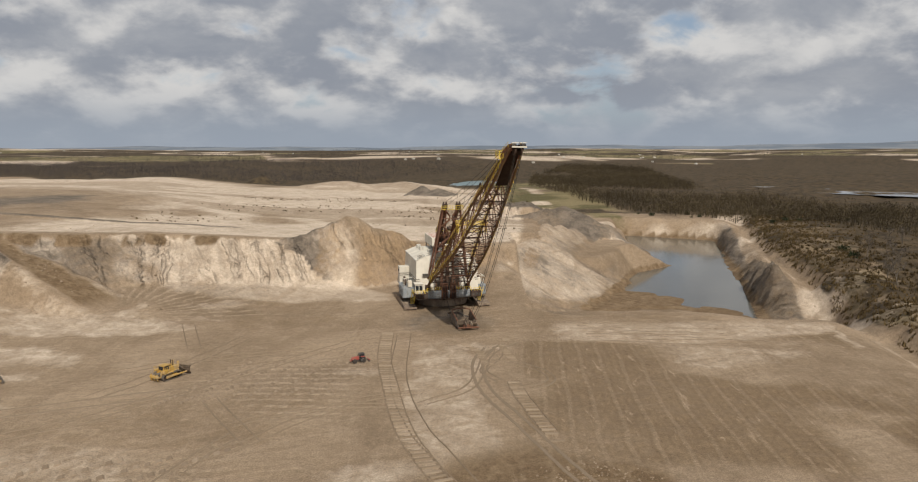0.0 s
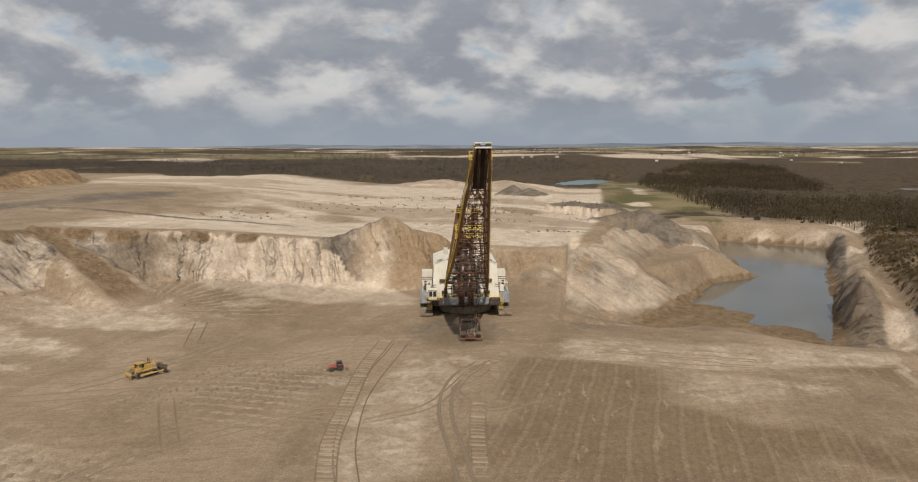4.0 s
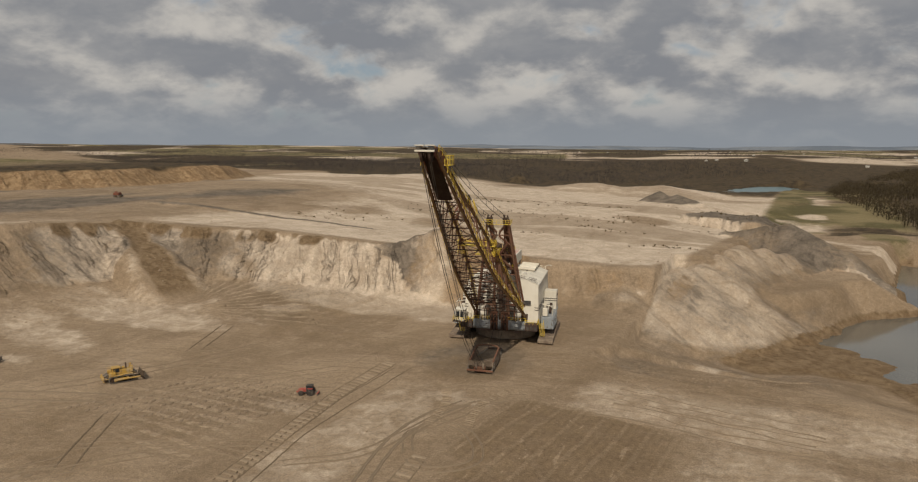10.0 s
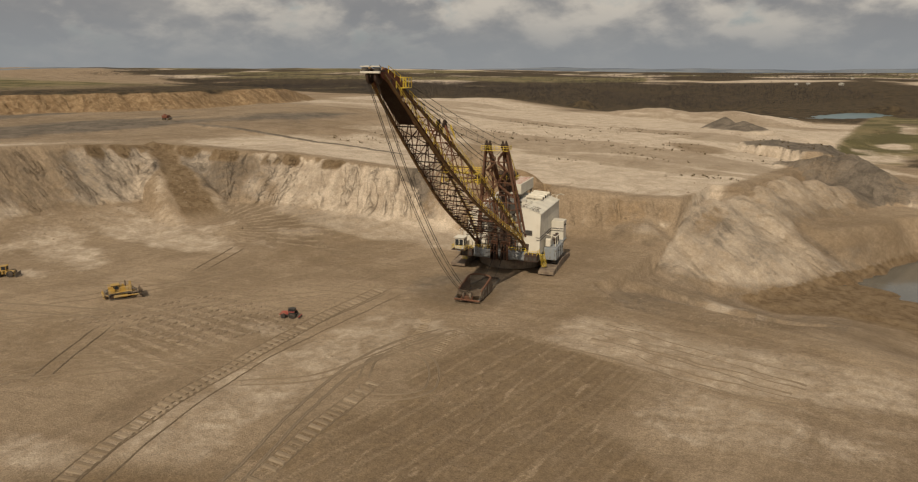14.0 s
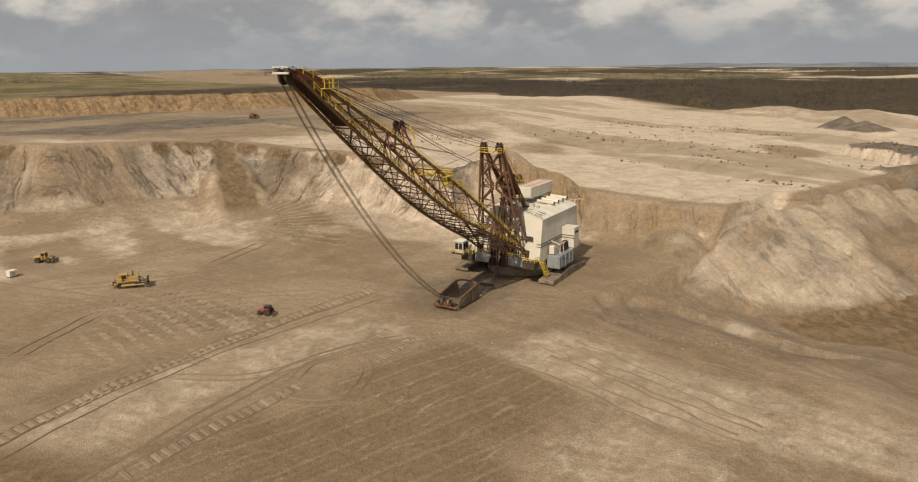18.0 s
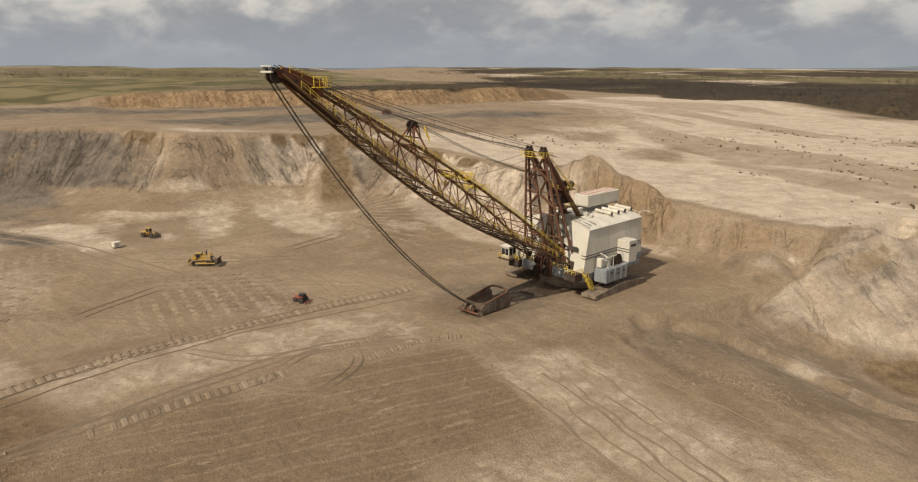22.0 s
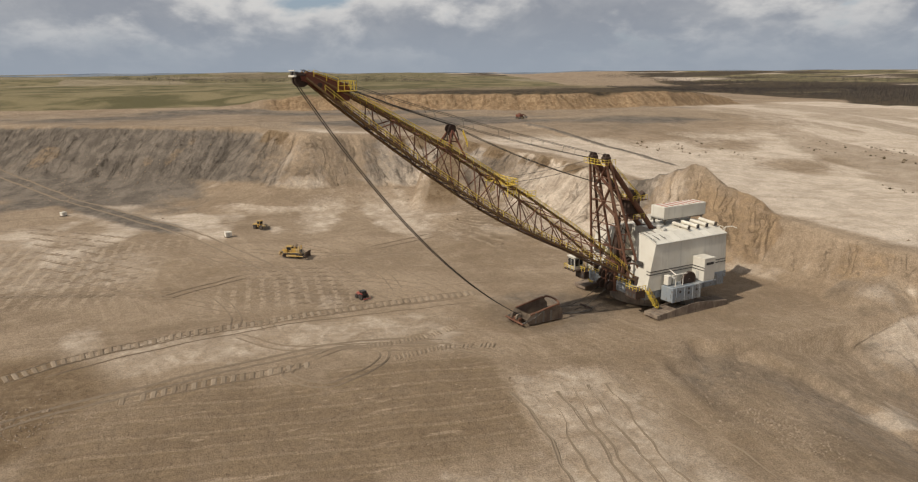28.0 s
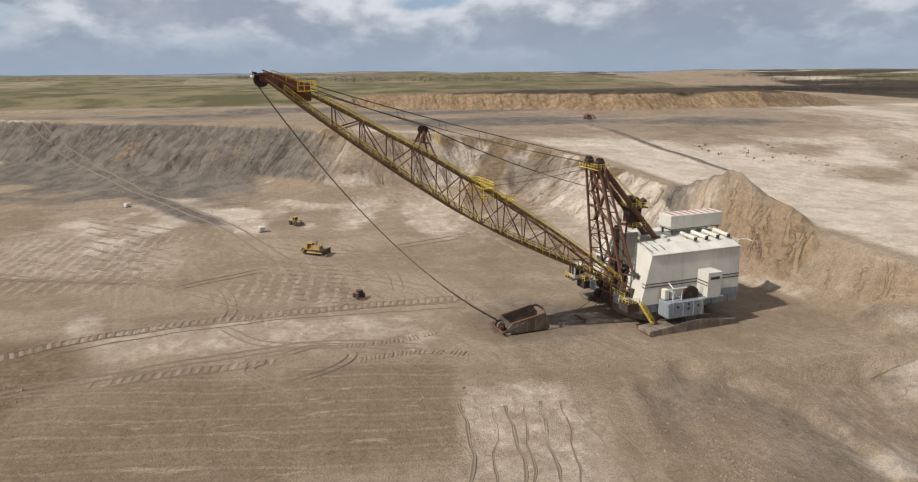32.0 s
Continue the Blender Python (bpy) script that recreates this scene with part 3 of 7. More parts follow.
def build_ground():
    half = 360
    u = np.linspace(-1, 1, 2 * half + 1)
    spread = 440 * u + 4700 * np.sign(u) * np.abs(u) ** 6
    xs, ys = spread - 30, spread + 215
    X, Y = np.meshgrid(xs, ys)
    z, k = land(X.ravel(), Y.ravel())
    x, y = X.ravel(), Y.ravel()
    n = len(xs)
    co = np.stack([x, y, z], 1).astype(np.float32)
    i = np.arange(n * n).reshape(n, n)
    quads = np.stack([i[:-1, :-1], i[:-1, 1:], i[1:, 1:], i[1:, :-1]], -1).reshape(-1, 4)
    me = bpy.data.meshes.new("ground")
    me.vertices.add(len(co))
    me.vertices.foreach_set("co", co.ravel())
    me.loops.add(quads.size)
    me.loops.foreach_set("vertex_index", quads.ravel().astype(np.int32))
    me.polygons.add(len(quads))
    me.polygons.foreach_set("loop_start", np.arange(0, quads.size, 4, dtype=np.int32))
    me.update(calc_edges=True)
    me.polygons.foreach_set("use_smooth", np.ones(len(quads), bool))
    r, sd, esd, bsd = k["r"], k["sd"], k["esd"], k["bsd"]
    heap, pile = k["heap"].astype(float), k["pile"].astype(float)
    plateau = np.maximum(smooth(0, 12, sd), k["eastern"])
    stripped = plateau * smooth(60, 30, esd) * smooth(6, -6, bsd) * smooth(60, -60, y + 0.45 * x - 590 + 60 * fbm(x, y, 150, 3, 101) - 250 * smooth(-250, 0, x)) * smooth(95, 60, x - 0.03 * (y - 400))
    patches = fbm(x, y, 90, 4, 111)
    # grey western soil, reaching farther east to take in painted cloud shade
    west = smooth(-125, -225, x + 25 * patches) * (1 - 0.85 * smooth(390, 520, y + 30 * patches))
    pale = stripped * smooth(-480, -420, x) * (1 - 0.85 * west) * smooth(-1.0, -0.1, patches + 0.3)
    pale = np.maximum(pale, 0.5 * k["on_apron"] * smooth(-0.3, 0.5, fbm(k["run"], sd, 14, 3, 121)))
    pale = np.maximum(pale, (0.46 + 0.14 * smooth(345, 315, y)) * heap * smooth(425, 400, y) * smooth(0.5, 3.5, k["heap_over"]))
    pale = np.maximum(pale, 0.65 * smooth(0.2, 0.7, fbm(x * 0.6, y, 45, 4, 125) + 0.25 * smooth(-20, -120, x)) * (sd < 0) * (1 - k["field"]))
    pale = np.maximum(pale, 0.50 * np.exp(-((esd - 10.5) / 2.4) ** 2) * (y > 60) * (y < 420) * smooth(-0.8, 0.1, fbm(x, y, 12, 3, 120)))
    strip = smooth(11, 8, np.abs(x - np.interp(y, [100, 125, 145, 170, 205], [8, -1, -3, -2, -8])) + 2.0 * fbm(x, y, 9, 3, 127)) * smooth(103, 110, y) * smooth(205, 180, y)
    pale = np.maximum(pale, 0.44 * strip)
    pale = np.maximum(pale, 0.47 * k["field"] * smooth(224, 206, y))
    pale = np.maximum(pale, 0.42 * smooth(-40, -60, x) * smooth(-135, -110, x) * smooth(45, 65, y) * smooth(132, 115, y) * smooth(-0.7, 0.1, fbm(x * 0.5, y, 30, 4, 126)))
    pale = np.maximum(pale, 0.55 * smooth(-60, -90, x) * smooth(-170, -120, x) * smooth(150, 170, y) * smooth(225, 200, y) * smooth(-0.6, 0.3, fbm(x * 0.6, y, 26, 4, 124)))
    pale = np.maximum(pale, 0.62 * smooth(0.30, 0.75, fbm(x * 0.5 + y * 0.5, x * 1.2 - y * 1.2, 11, 4, 122)) * smooth(22, 14, np.hypot(x - 44, y - 256)) * (sd < 0))
    pale = np.maximum(pale, k["on_face"] * 0.78 * smooth(120, 170, y) * smooth(-40, -70, x) * (1 - k["spill"]) * smooth(-0.9, 0.5, fbm(k["run"], sd * 0.5, 16, 3, 128)))
    pale = np.maximum(pale, 0.62 * k["on_face"] * smooth(-40, -20, x) * (1 - heap) * smooth(0.35, 0.75, k["u"]) * smooth(-0.1, 0.45, fbm(k["run"], sd, 9, 3, 119)))
    # grey clay of the western cut faces, darkened further for cloud shade
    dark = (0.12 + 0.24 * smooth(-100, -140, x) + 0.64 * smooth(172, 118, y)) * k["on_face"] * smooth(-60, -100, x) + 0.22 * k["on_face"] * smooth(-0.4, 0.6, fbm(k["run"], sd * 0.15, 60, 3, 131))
    dark = np.maximum(dark, 0.66 * k["rough"] * smooth(-24, -15, esd) * smooth(8, 5, esd))
    # western pit floor greyed, partly standing in for cloud shade
    dark = np.maximum(dark, 0.75 * smooth(-10, -25, sd) * smooth(150, 110, y) * smooth(-110, -165, x - 0.4 * (y - 90)) * smooth(-0.9, 0.1, fbm(x, y, 40, 3, 136)))
    dark = np.maximum(dark, 0.30 * smooth(-40, -75, x) * smooth(135, 105, y) * (sd < 0) * smooth(-0.8, 0.2, fbm(x, y, 28, 3, 132)))
    dark = np.maximum(dark, (0.36 + 0.35 * smooth(-0.1, 0.4, fbm(x, y * 0.5, 60, 4, 135))) * stripped * west)
    dark = np.maximum(dark, 0.95 * k["berm"] * plateau)
    worn = stripped * (1 - west) * smooth(0.18, 0.55, fbm(x * 0.45, y * 1.5, 70, 4, 113) + 0.15 * smooth(420, 520, y))
    pale = np.maximum(pale, 0.7 * smooth(0.05, 0.3, k["lake"]) * plateau)
    dark = np.maximum(dark, heap * (0.40 + 0.30 * smooth(375, 410, y) + 0.14 * fbm(x, y, 18, 3, 138)))
    # greyish cone, its west flank coloured darker as the shaded side
    dark = np.maximum(dark, pile * (0.42 * smooth(-38, -52, x) + 0.16 + 0.2 * fbm(x, y, 12, 3, 140)))
    dark = np.maximum(dark, 0.85 * k["mound"])
    dark = np.maximum(dark, 0.55 * smooth(24, 10, np.hypot(x + 3, y - 212)) * (sd < 0))
    dark = np.maximum(dark, 0.40 * smooth(50, 25, np.abs(k["pd"] - 22)) * smooth(-1, -6, z) * (x < 80) * (~k["wet_in"]) * (1 - heap))
    brown = 0.42 * smooth(0.05, 0.6, fbm(x * 0.7, y, 36, 4, 133)) * (sd < -20)
    road = np.exp(-(((x + 150) * 0.56 + (y - 92) * -0.83) / 7) ** 2) * smooth(-95, -120, x) * (sd < -18)
    dark = np.maximum(dark, 1.0 * road)
    # shadow at the foot of the west wall, painted as a dark band
    dark = np.maximum(dark, 0.95 * smooth(0.95, 1.1, k["u"]) * smooth(1.75, 1.3, k["u"] + 0.3 * fbm(x, y, 16, 3, 134)) * smooth(138, 112, y) * smooth(20, 50, y) * (sd < 0))
    rust = np.maximum(k["bank_face"] * 0.85, 0.55 * pile * smooth(-0.3, 0.4, fbm(x, y, 16, 3, 141)) * smooth(-50, -38, x))
    brown = np.maximum(brown, 0.95 * k["spill"])
    rust = np.maximum(rust, 0.3 * k["spill"])
    pale = np.maximum(pale * (1 - k["spill"]), 0.9 * np.exp(-((x + 20) / 70) ** 2 - ((y - 1095) / 28) ** 2))
    rust = np.maximum(rust, 0.45 * k["on_face"] * smooth(0.45, 0.8, fbm(k["run"], sd, 22, 3, 143)))
    rust = np.maximum(rust, 0.35 * smooth(0.5, 2, np.abs(k["pd"] - 9)) * (k["pd"] < 16) * (y > 440) * (~k["wet_in"]))
    open_land = np.maximum(smooth(4, 16, bsd), plateau * (1 - stripped))
    cell_x, cell_y = np.floor(x / 430 + 0.2 * y / 310 + 0.3 * value_noise(x / 600, y / 600, 9)), np.floor(y / 300 - 0.15 * x / 260)
    plots = hash_grid(cell_x, cell_y, 7)
    open_land = open_land * smooth(9, 14, np.where(bsd > -8, bsd, 99))
    far_off = smooth(1350, 1600, r + 160 * fbm(x, y, 300, 3, 152))
    west_grass = smooth(-300, -390, x + 0.2 * y) * smooth(1500, 1000, y)
    grass = open_land * np.maximum(west_grass * (0.55 + 0.45 * (plots > 0.35)), far_off * ((plots > 0.28) & (plots < 0.52)) * 0.9)
    straw = open_land * np.maximum(far_off * (plots > 0.52) * 0.7 * smooth(-0.5, 0.4, fbm(x, y, 190, 4, 156)), west_grass * (plots < 0.16) * 0.5 * (r > 700))
    near_east = k["eastern"] * (x > 120) * (r < 1500)
    grass, straw = grass * (1 - 0.9 * near_east), straw * (1 - near_east)
    pale = np.maximum(pale * (1 - west_grass * open_land), straw)
    scrub = open_land * (1 - grass) * (1 - straw) * 0.95
    east = smooth(14, 19, esd + 3.0 * fbm(x, y, 15, 3, 65)) * (r < 1800)
    scrub = np.maximum(scrub, east * (0.66 + 0.34 * smooth(-0.35, 0.15, fbm(x, y, 22, 4, 153) + smooth(60, 140, esd))))
    rust = np.maximum(rust, east * 0.35)
    meads = east * smooth(90, 40, esd) * smooth(560, 480, y) * smooth(-0.6, 0.2, fbm(x, y, 18, 4, 154))
    scrub = scrub * (1 - 0.45 * meads)
    forest = np.maximum(inside(WOODS_WEST + WOODS_WEST[:1], x, y), inside(WOODS_NORTH + WOODS_NORTH[:1], x, y)) * smooth(-0.75, -0.45, fbm(x, y, 120, 3, 11))
    pale, grass, scrub = pale * (1 - forest), grass * (1 - forest), np.maximum(scrub, forest)
    meadow = smooth(34, 50, x) * smooth(165, 115, x) * smooth(505, 540, y) * smooth(960, 880, y) * 0.9 * smooth(-1.0, -0.2, fbm(x, y, 40, 3, 155))
    grass, scrub = np.maximum(np.maximum(grass, meadow), 0.5 * meads), scrub * (1 - meadow)
    mud = np.where(k["wet_in"], 1.0, 0.85 * smooth(9, 2, k["pd"]) * (z < POND_Z + 2.0))
    furrows = smooth(8, 16, x - 0.1 * (y - 150)) * smooth(191.0, 188.6, y + 0.09 * (x - 37) - 0.35 * np.maximum(x - 64, 0)) * (esd < -3) * (1 - 0.85 * k["field"] * smooth(66, 48, x)) * smooth(40, 80, y) * (0.30 + 0.65 * smooth(-0.55, 0.15, fbm(x, y, 34, 4, 157)))
    brown = np.maximum(brown, 0.42 * worn)
    pale = pale * (1 - 0.45 * worn)
    brown = np.maximum(brown, furrows * (0.56 + 0.1 * smooth(20, 80, x)))
    brown = np.maximum(brown, 0.9 * smooth(15, 6, np.hypot(x - 27, (y - 103) * 0.8)))
    brown = np.maximum(brown, 0.72 * smooth(30, 14, np.hypot(x - 12, (y - 99) * 0.9)))
    brown = np.maximum(brown, 0.5 * smooth(17, 9, np.hypot(x + 1, y - 205)))
    brown = np.maximum(brown, 0.38 * smooth(46, 30, np.hypot(x - 8, (y - 258) * 1.1) + 8 * fbm(x, y, 14, 3, 139)) * (sd < -1) * (y > 232))
    brown = np.maximum(brown, 0.9 * smooth(-0.03, 0.02, k["u"]) * smooth(0.30, 0.12, k["u"]) * (sd < 4) * smooth(-0.15, 0.25, fbm(k["run"], sd * 0.3, 9, 3, 137)) * (x < -90) * smooth(125, 160, y))
    mud = np.maximum(mud, brown)
    dark = np.maximum(dark, 0.45 * k["below"])
    pale = np.maximum(pale, 0.35 * k["below"] * smooth(3, 1, k["cd"]) * smooth(-0.1, 0.4, fbm(x, y, 8, 3, 129)))
    pale = pale * (1 - 0.75 * np.clip(1.6 * furrows, 0, 1))
    hatch = smooth(-20, -28, x) * smooth(-64, -56, x) * smooth(128, 138, y) * smooth(176, 166, y)
    hatch = np.maximum(hatch, smooth(-38, -44, x) * smooth(-102, -94, x) * smooth(56, 64, y + 0.0 * x) * smooth(136, 126, y - 0.25 * (x + 70)))
    hatch = hatch * smooth(-0.7, 0.0, fbm(x, y, 30, 3, 161))
    round_c = np.hypot(x + 104, y - 207)
    fan = smooth(9, 17, round_c) * (1 - k["spill"]) * smooth(78, 60, round_c) * smooth(0.12, 0.36, (y - 207) / np.maximum(round_c, 1)) * smooth(-0.7, 0.1, fbm(x, y, 20, 3, 158)) * smooth(0, -3, sd) * (1 - k["on_face"]) * 0.85
    steep = np.clip(k["on_face"] * (1 - 0.6 * smooth(-60, -30, x)) * smooth(0.0, -1.5, k["heap_over"]) + 0.40 * heap * smooth(0.4, 3.0, k["heap_over"]) + 0.22 * pile * smooth(0.3, 2.0, k["pile_over"]) + k["bank_face"] * 0.8 + 0.4 * k["below"] + 0.7 * k["rough"] * smooth(-26, -16, esd) * smooth(9, 5, esd), 0, 1)
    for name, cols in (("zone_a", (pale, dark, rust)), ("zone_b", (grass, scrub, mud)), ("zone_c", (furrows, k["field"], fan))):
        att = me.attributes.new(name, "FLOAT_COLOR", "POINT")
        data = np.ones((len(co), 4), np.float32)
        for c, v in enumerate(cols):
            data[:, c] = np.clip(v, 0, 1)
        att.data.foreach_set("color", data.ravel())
    me.attributes.new("rills", "FLOAT", "POINT").data.foreach_set("value", k["rills"].astype(np.float32))
    me.attributes.new("hatch", "FLOAT", "POINT").data.foreach_set("value", hatch.astype(np.float32))
    me.attributes.new("steep", "FLOAT", "POINT").data.foreach_set("value", steep.astype(np.float32))
    me.materials.append(EARTH)
    tagged(new("ground", me), "bare sandy mine ground with graded pit floor, cut walls and spoil", "ground", kind="structure")


def build_water():
    bm = bmesh.new()
    bm.faces.new([bm.verts.new((x, y, POND_Z)) for x, y in ((30, 255), (200, 255), (200, 540), (85, 540), (60, 400), (40, 300))])
    tagged(part("water", bm, POND_WATER), "still grey-blue pit pond between the spoil heap and the cut bank", "pond", kind="structure")
    bm = bmesh.new()
    ring = [(52 * math.cos(a * math.tau / 24), 112 * math.sin(a * math.tau / 24)) for a in range(24)]
    bm.faces.new([bm.verts.new((26 + 0.88 * u + 0.47 * v, 940 - 0.47 * u + 0.88 * v, LAKE_Z)) for u, v in ring])
    tagged(part("water_far", bm, LAKE_WATER), "turquoise far lake behind the stripped plateau", "lake", kind="structure")


build_ground()
build_water()

# ---- materials of machines ----


def worn_paint(name, color, rust=(0.16, 0.075, 0.035), amount=0.35, rough=0.55, metal=0.0, dirt=(0.30, 0.24, 0.17), dust=0.35, size=1.0):
    m, n = shader(name)
    at = n.add("ShaderNodeTexCoord").outputs["Object"]
    rnd = n.add("ShaderNodeObjectInfo").outputs["Random"]
    big = n.noise(at, 0.35 * size, 5.0, 0.6, 0.5)
    fine = n.noise(at, 2.3 * size, 6.0, 0.65)
    runs = n.noise(n.scaled(at, (1.6 * size, 1.6 * size, 0.18 * size)), 1.0, 5.0, 0.6)
    c = n.mix(n.ramp(big, 0.35, 0.7, 0.0, dust), color, dirt)
    c = n.mix(n.ramp(runs, 0.50, 0.75, 0.0, dust * 0.8), c, tuple(v * 0.55 for v in color))
    c = n.mix(n.ramp(n.math("ADD", n.math("MULTIPLY", fine, 0.6), n.math("MULTIPLY", runs, 0.4)), 0.74 - 0.34 * amount, 0.80 - 0.22 * amount), c, rust)
    c = n.mix(0.3, c, n.mix(rnd, (0.72, 0.72, 0.72), (1.22, 1.22, 1.22)), "MULTIPLY")
    finish(n, c, n.ramp(fine, 0.3, 0.7, rough, min(1.0, rough + 0.25)), metal, fine, 0.25, 0.03)
    return m


RUST = worn_paint("rusted_steel", (0.165, 0.075, 0.046), (0.26, 0.12, 0.06), 0.5, 0.75, 0.1, (0.16, 0.10, 0.06), 0.5)
RUST_DARK = worn_paint("dark_rusted_steel", (0.060, 0.036, 0.026), (0.12, 0.058, 0.03), 0.45, 0.75, 0.1, (0.10, 0.07, 0.05), 0.5)
BROWN_PLATE = worn_paint("brown_plate", (0.170, 0.056, 0.034), (0.090, 0.038, 0.026), 0.4, 0.7, 0.0, (0.17, 0.09, 0.05), 0.4)
YELLOW = worn_paint("yellow_paint", (0.78, 0.56, 0.06), (0.26, 0.15, 0.05), 0.14, 0.6, 0.0, (0.50, 0.37, 0.14), 0.4)
OCHRE = worn_paint("ochre_chord_paint", (0.205, 0.115, 0.050), (0.135, 0.066, 0.038), 0.6, 0.7, 0.0, (0.24, 0.16, 0.07), 0.6)
CAT_YELLOW = worn_paint("machine_yellow", (0.48, 0.285, 0.05), (0.17, 0.11, 0.06), 0.5, 0.7, 0.0, (0.40, 0.30, 0.17), 0.95, 1.6)
WHITE = worn_paint("aged_white_panels", (0.70, 0.655, 0.56), (0.42, 0.31, 0.20), 0.10, 0.6, 0.0, (0.55, 0.49, 0.39), 0.5, 0.5)
GREY = worn_paint("grey_shade_panels", (0.50, 0.48, 0.43), (0.36, 0.28, 0.19), 0.15, 0.65, 0.0, (0.42, 0.37, 0.30), 0.5, 0.5)
BLUE = worn_paint("faded_blue_paint", (0.235, 0.265, 0.29), (0.12, 0.085, 0.06), 0.68, 0.6, 0.0, (0.36, 0.34, 0.30), 0.6)
STEEL = worn_paint("dull_steel", (0.17, 0.155, 0.135), (0.13, 0.075, 0.045), 0.45, 0.55, 0.5, (0.25, 0.20, 0.15), 0.5)
SHOE = worn_paint("dusty_shoe_steel", (0.175, 0.130, 0.098), (0.16, 0.090, 0.060), 0.35, 0.85, 0.1, (0.34, 0.268, 0.195), 0.95)
BUCKET = worn_paint("worn_bucket_steel", (0.13, 0.092, 0.068), (0.17, 0.095, 0.055), 0.5, 0.7, 0.2, (0.30, 0.23, 0.16), 0.7)
STRIPE = worn_paint("dark_stripe", (0.045, 0.042, 0.040), (0.09, 0.06, 0.04), 0.1, 0.7)
RED = worn_paint("red_paint", (0.33, 0.05, 0.036), (0.18, 0.09, 0.06), 0.4, 0.6, 0.0, (0.32, 0.19, 0.14), 0.7, 1.6)
FADED_RED = worn_paint("faded_red_paint", (0.45, 0.13, 0.085), (0.58, 0.50, 0.42), 0.62, 0.7, size=0.7)
RUBBER = worn_paint("dusty_rubber", (0.035, 0.032, 0.030), (0.10, 0.08, 0.06), 0.3, 0.9, 0.0, (0.16, 0.12, 0.09), 0.6)
ROPE = worn_paint("greased_rope", (0.030, 0.027, 0.024), (0.06, 0.045, 0.035), 0.3, 0.6)
m, n = shader("dark_glass")
finish(n, (0.02, 0.025, 0.03), 0.08, spec=0.6)
GLASS = m


def box(bm, x0, x1, y0, y1, z0, z1):
    v = [bm.verts.new(p) for p in ((x0, y0, z0), (x1, y0, z0), (x1, y1, z0), (x0, y1, z0), (x0, y0, z1), (x1, y0, z1), (x1, y1, z1), (x0, y1, z1))]
    for f in ((3, 2, 1, 0), (4, 5, 6, 7), (0, 1, 5, 4), (1, 2, 6, 5), (2, 3, 7, 6), (3, 0, 4, 7)):
        bm.faces.new([v[i] for i in f])


def bevel(bm, width=0.05):
    bmesh.ops.bevel(bm, geom=list(bm.edges), offset=width, segments=1, affect="EDGES", profile=0.5)
    return bm


def block(name, x0, x1, y0, y1, z0, z1, material, parent, label="", edge=0.05):
    bm = bmesh.new()
    box(bm, x0, x1, y0, y1, z0, z1)
    edge = min(edge, 0.3 * min(abs(x1 - x0), abs(y1 - y0), abs(z1 - z0)))
    return part(name, bevel(bm, edge), material, parent, label)


def rod(bm, p, q, r, sides=6, r2=None):
    p, q = Vector(p), Vector(q)
    way = (q - p).normalized()
    a = way.orthogonal().normalized()
    b = way.cross(a)
    rings = []
    for c, rr in ((p, r), (q, r if r2 is None else r2)):
        rings.append([bm.verts.new(c + (a * math.cos(k * math.tau / sides) + b * math.sin(k * math.tau / sides)) * rr) for k in range(sides)])
    for k in range(sides):
        j = (k + 1) % sides
        bm.faces.new((rings[0][k], rings[0][j], rings[1][j], rings[1][k]))
    bm.faces.new(list(reversed(rings[0])))
    bm.faces.new(rings[1])


def tube(name, p, q, r, material, parent, label="", sides=8):
    bm = bmesh.new()
    rod(bm, p, q, r, sides)
    return part(name, bm, material, parent, label)


def line_tube(name, points, r, material, parent, label="", sides=6):
    """A tube along a bent line, one mesh."""
    bm = bmesh.new()
    old = None
    pts = [Vector(p) for p in points]
    for i, p in enumerate(pts):
        way = (pts[min(i + 1, len(pts) - 1)] - pts[max(i - 1, 0)]).normalized()
        a = way.cross(Vector((0.13, 0.07, 1.0))).normalized()
        b = way.cross(a)
        ring = [bm.verts.new(p + (a * math.cos(k * math.tau / sides) + b * math.sin(k * math.tau / sides)) * r) for k in range(sides)]
        if old:
            for k in range(sides):
                j = (k + 1) % sides
                bm.faces.new((old[k], old[j], ring[j], ring[k]))
        else:
            bm.faces.new(list(reversed(ring)))
        old = ring
    bm.faces.new(old)
    return part(name, bm, material, parent, label)


def prism(name, outline, x0, x1, material, parent, label="", edge=0.04):
    """An outline in y and z, drawn out along x."""
    bm = bmesh.new()
    a = [bm.verts.new((x0, y, z)) for y, z in outline]
    b = [bm.verts.new((x1, y, z)) for y, z in outline]
    k = len(outline)
    bm.faces.new(a)
    bm.faces.new(list(reversed(b)))
    for i in range(k):
        j = (i + 1) % k
        bm.faces.new((a[j], a[i], b[i], b[j]))
    bmesh.ops.recalc_face_normals(bm, faces=list(bm.faces))
    if edge:
        bevel(bm, edge)
    return part(name, bm, material, parent, label)


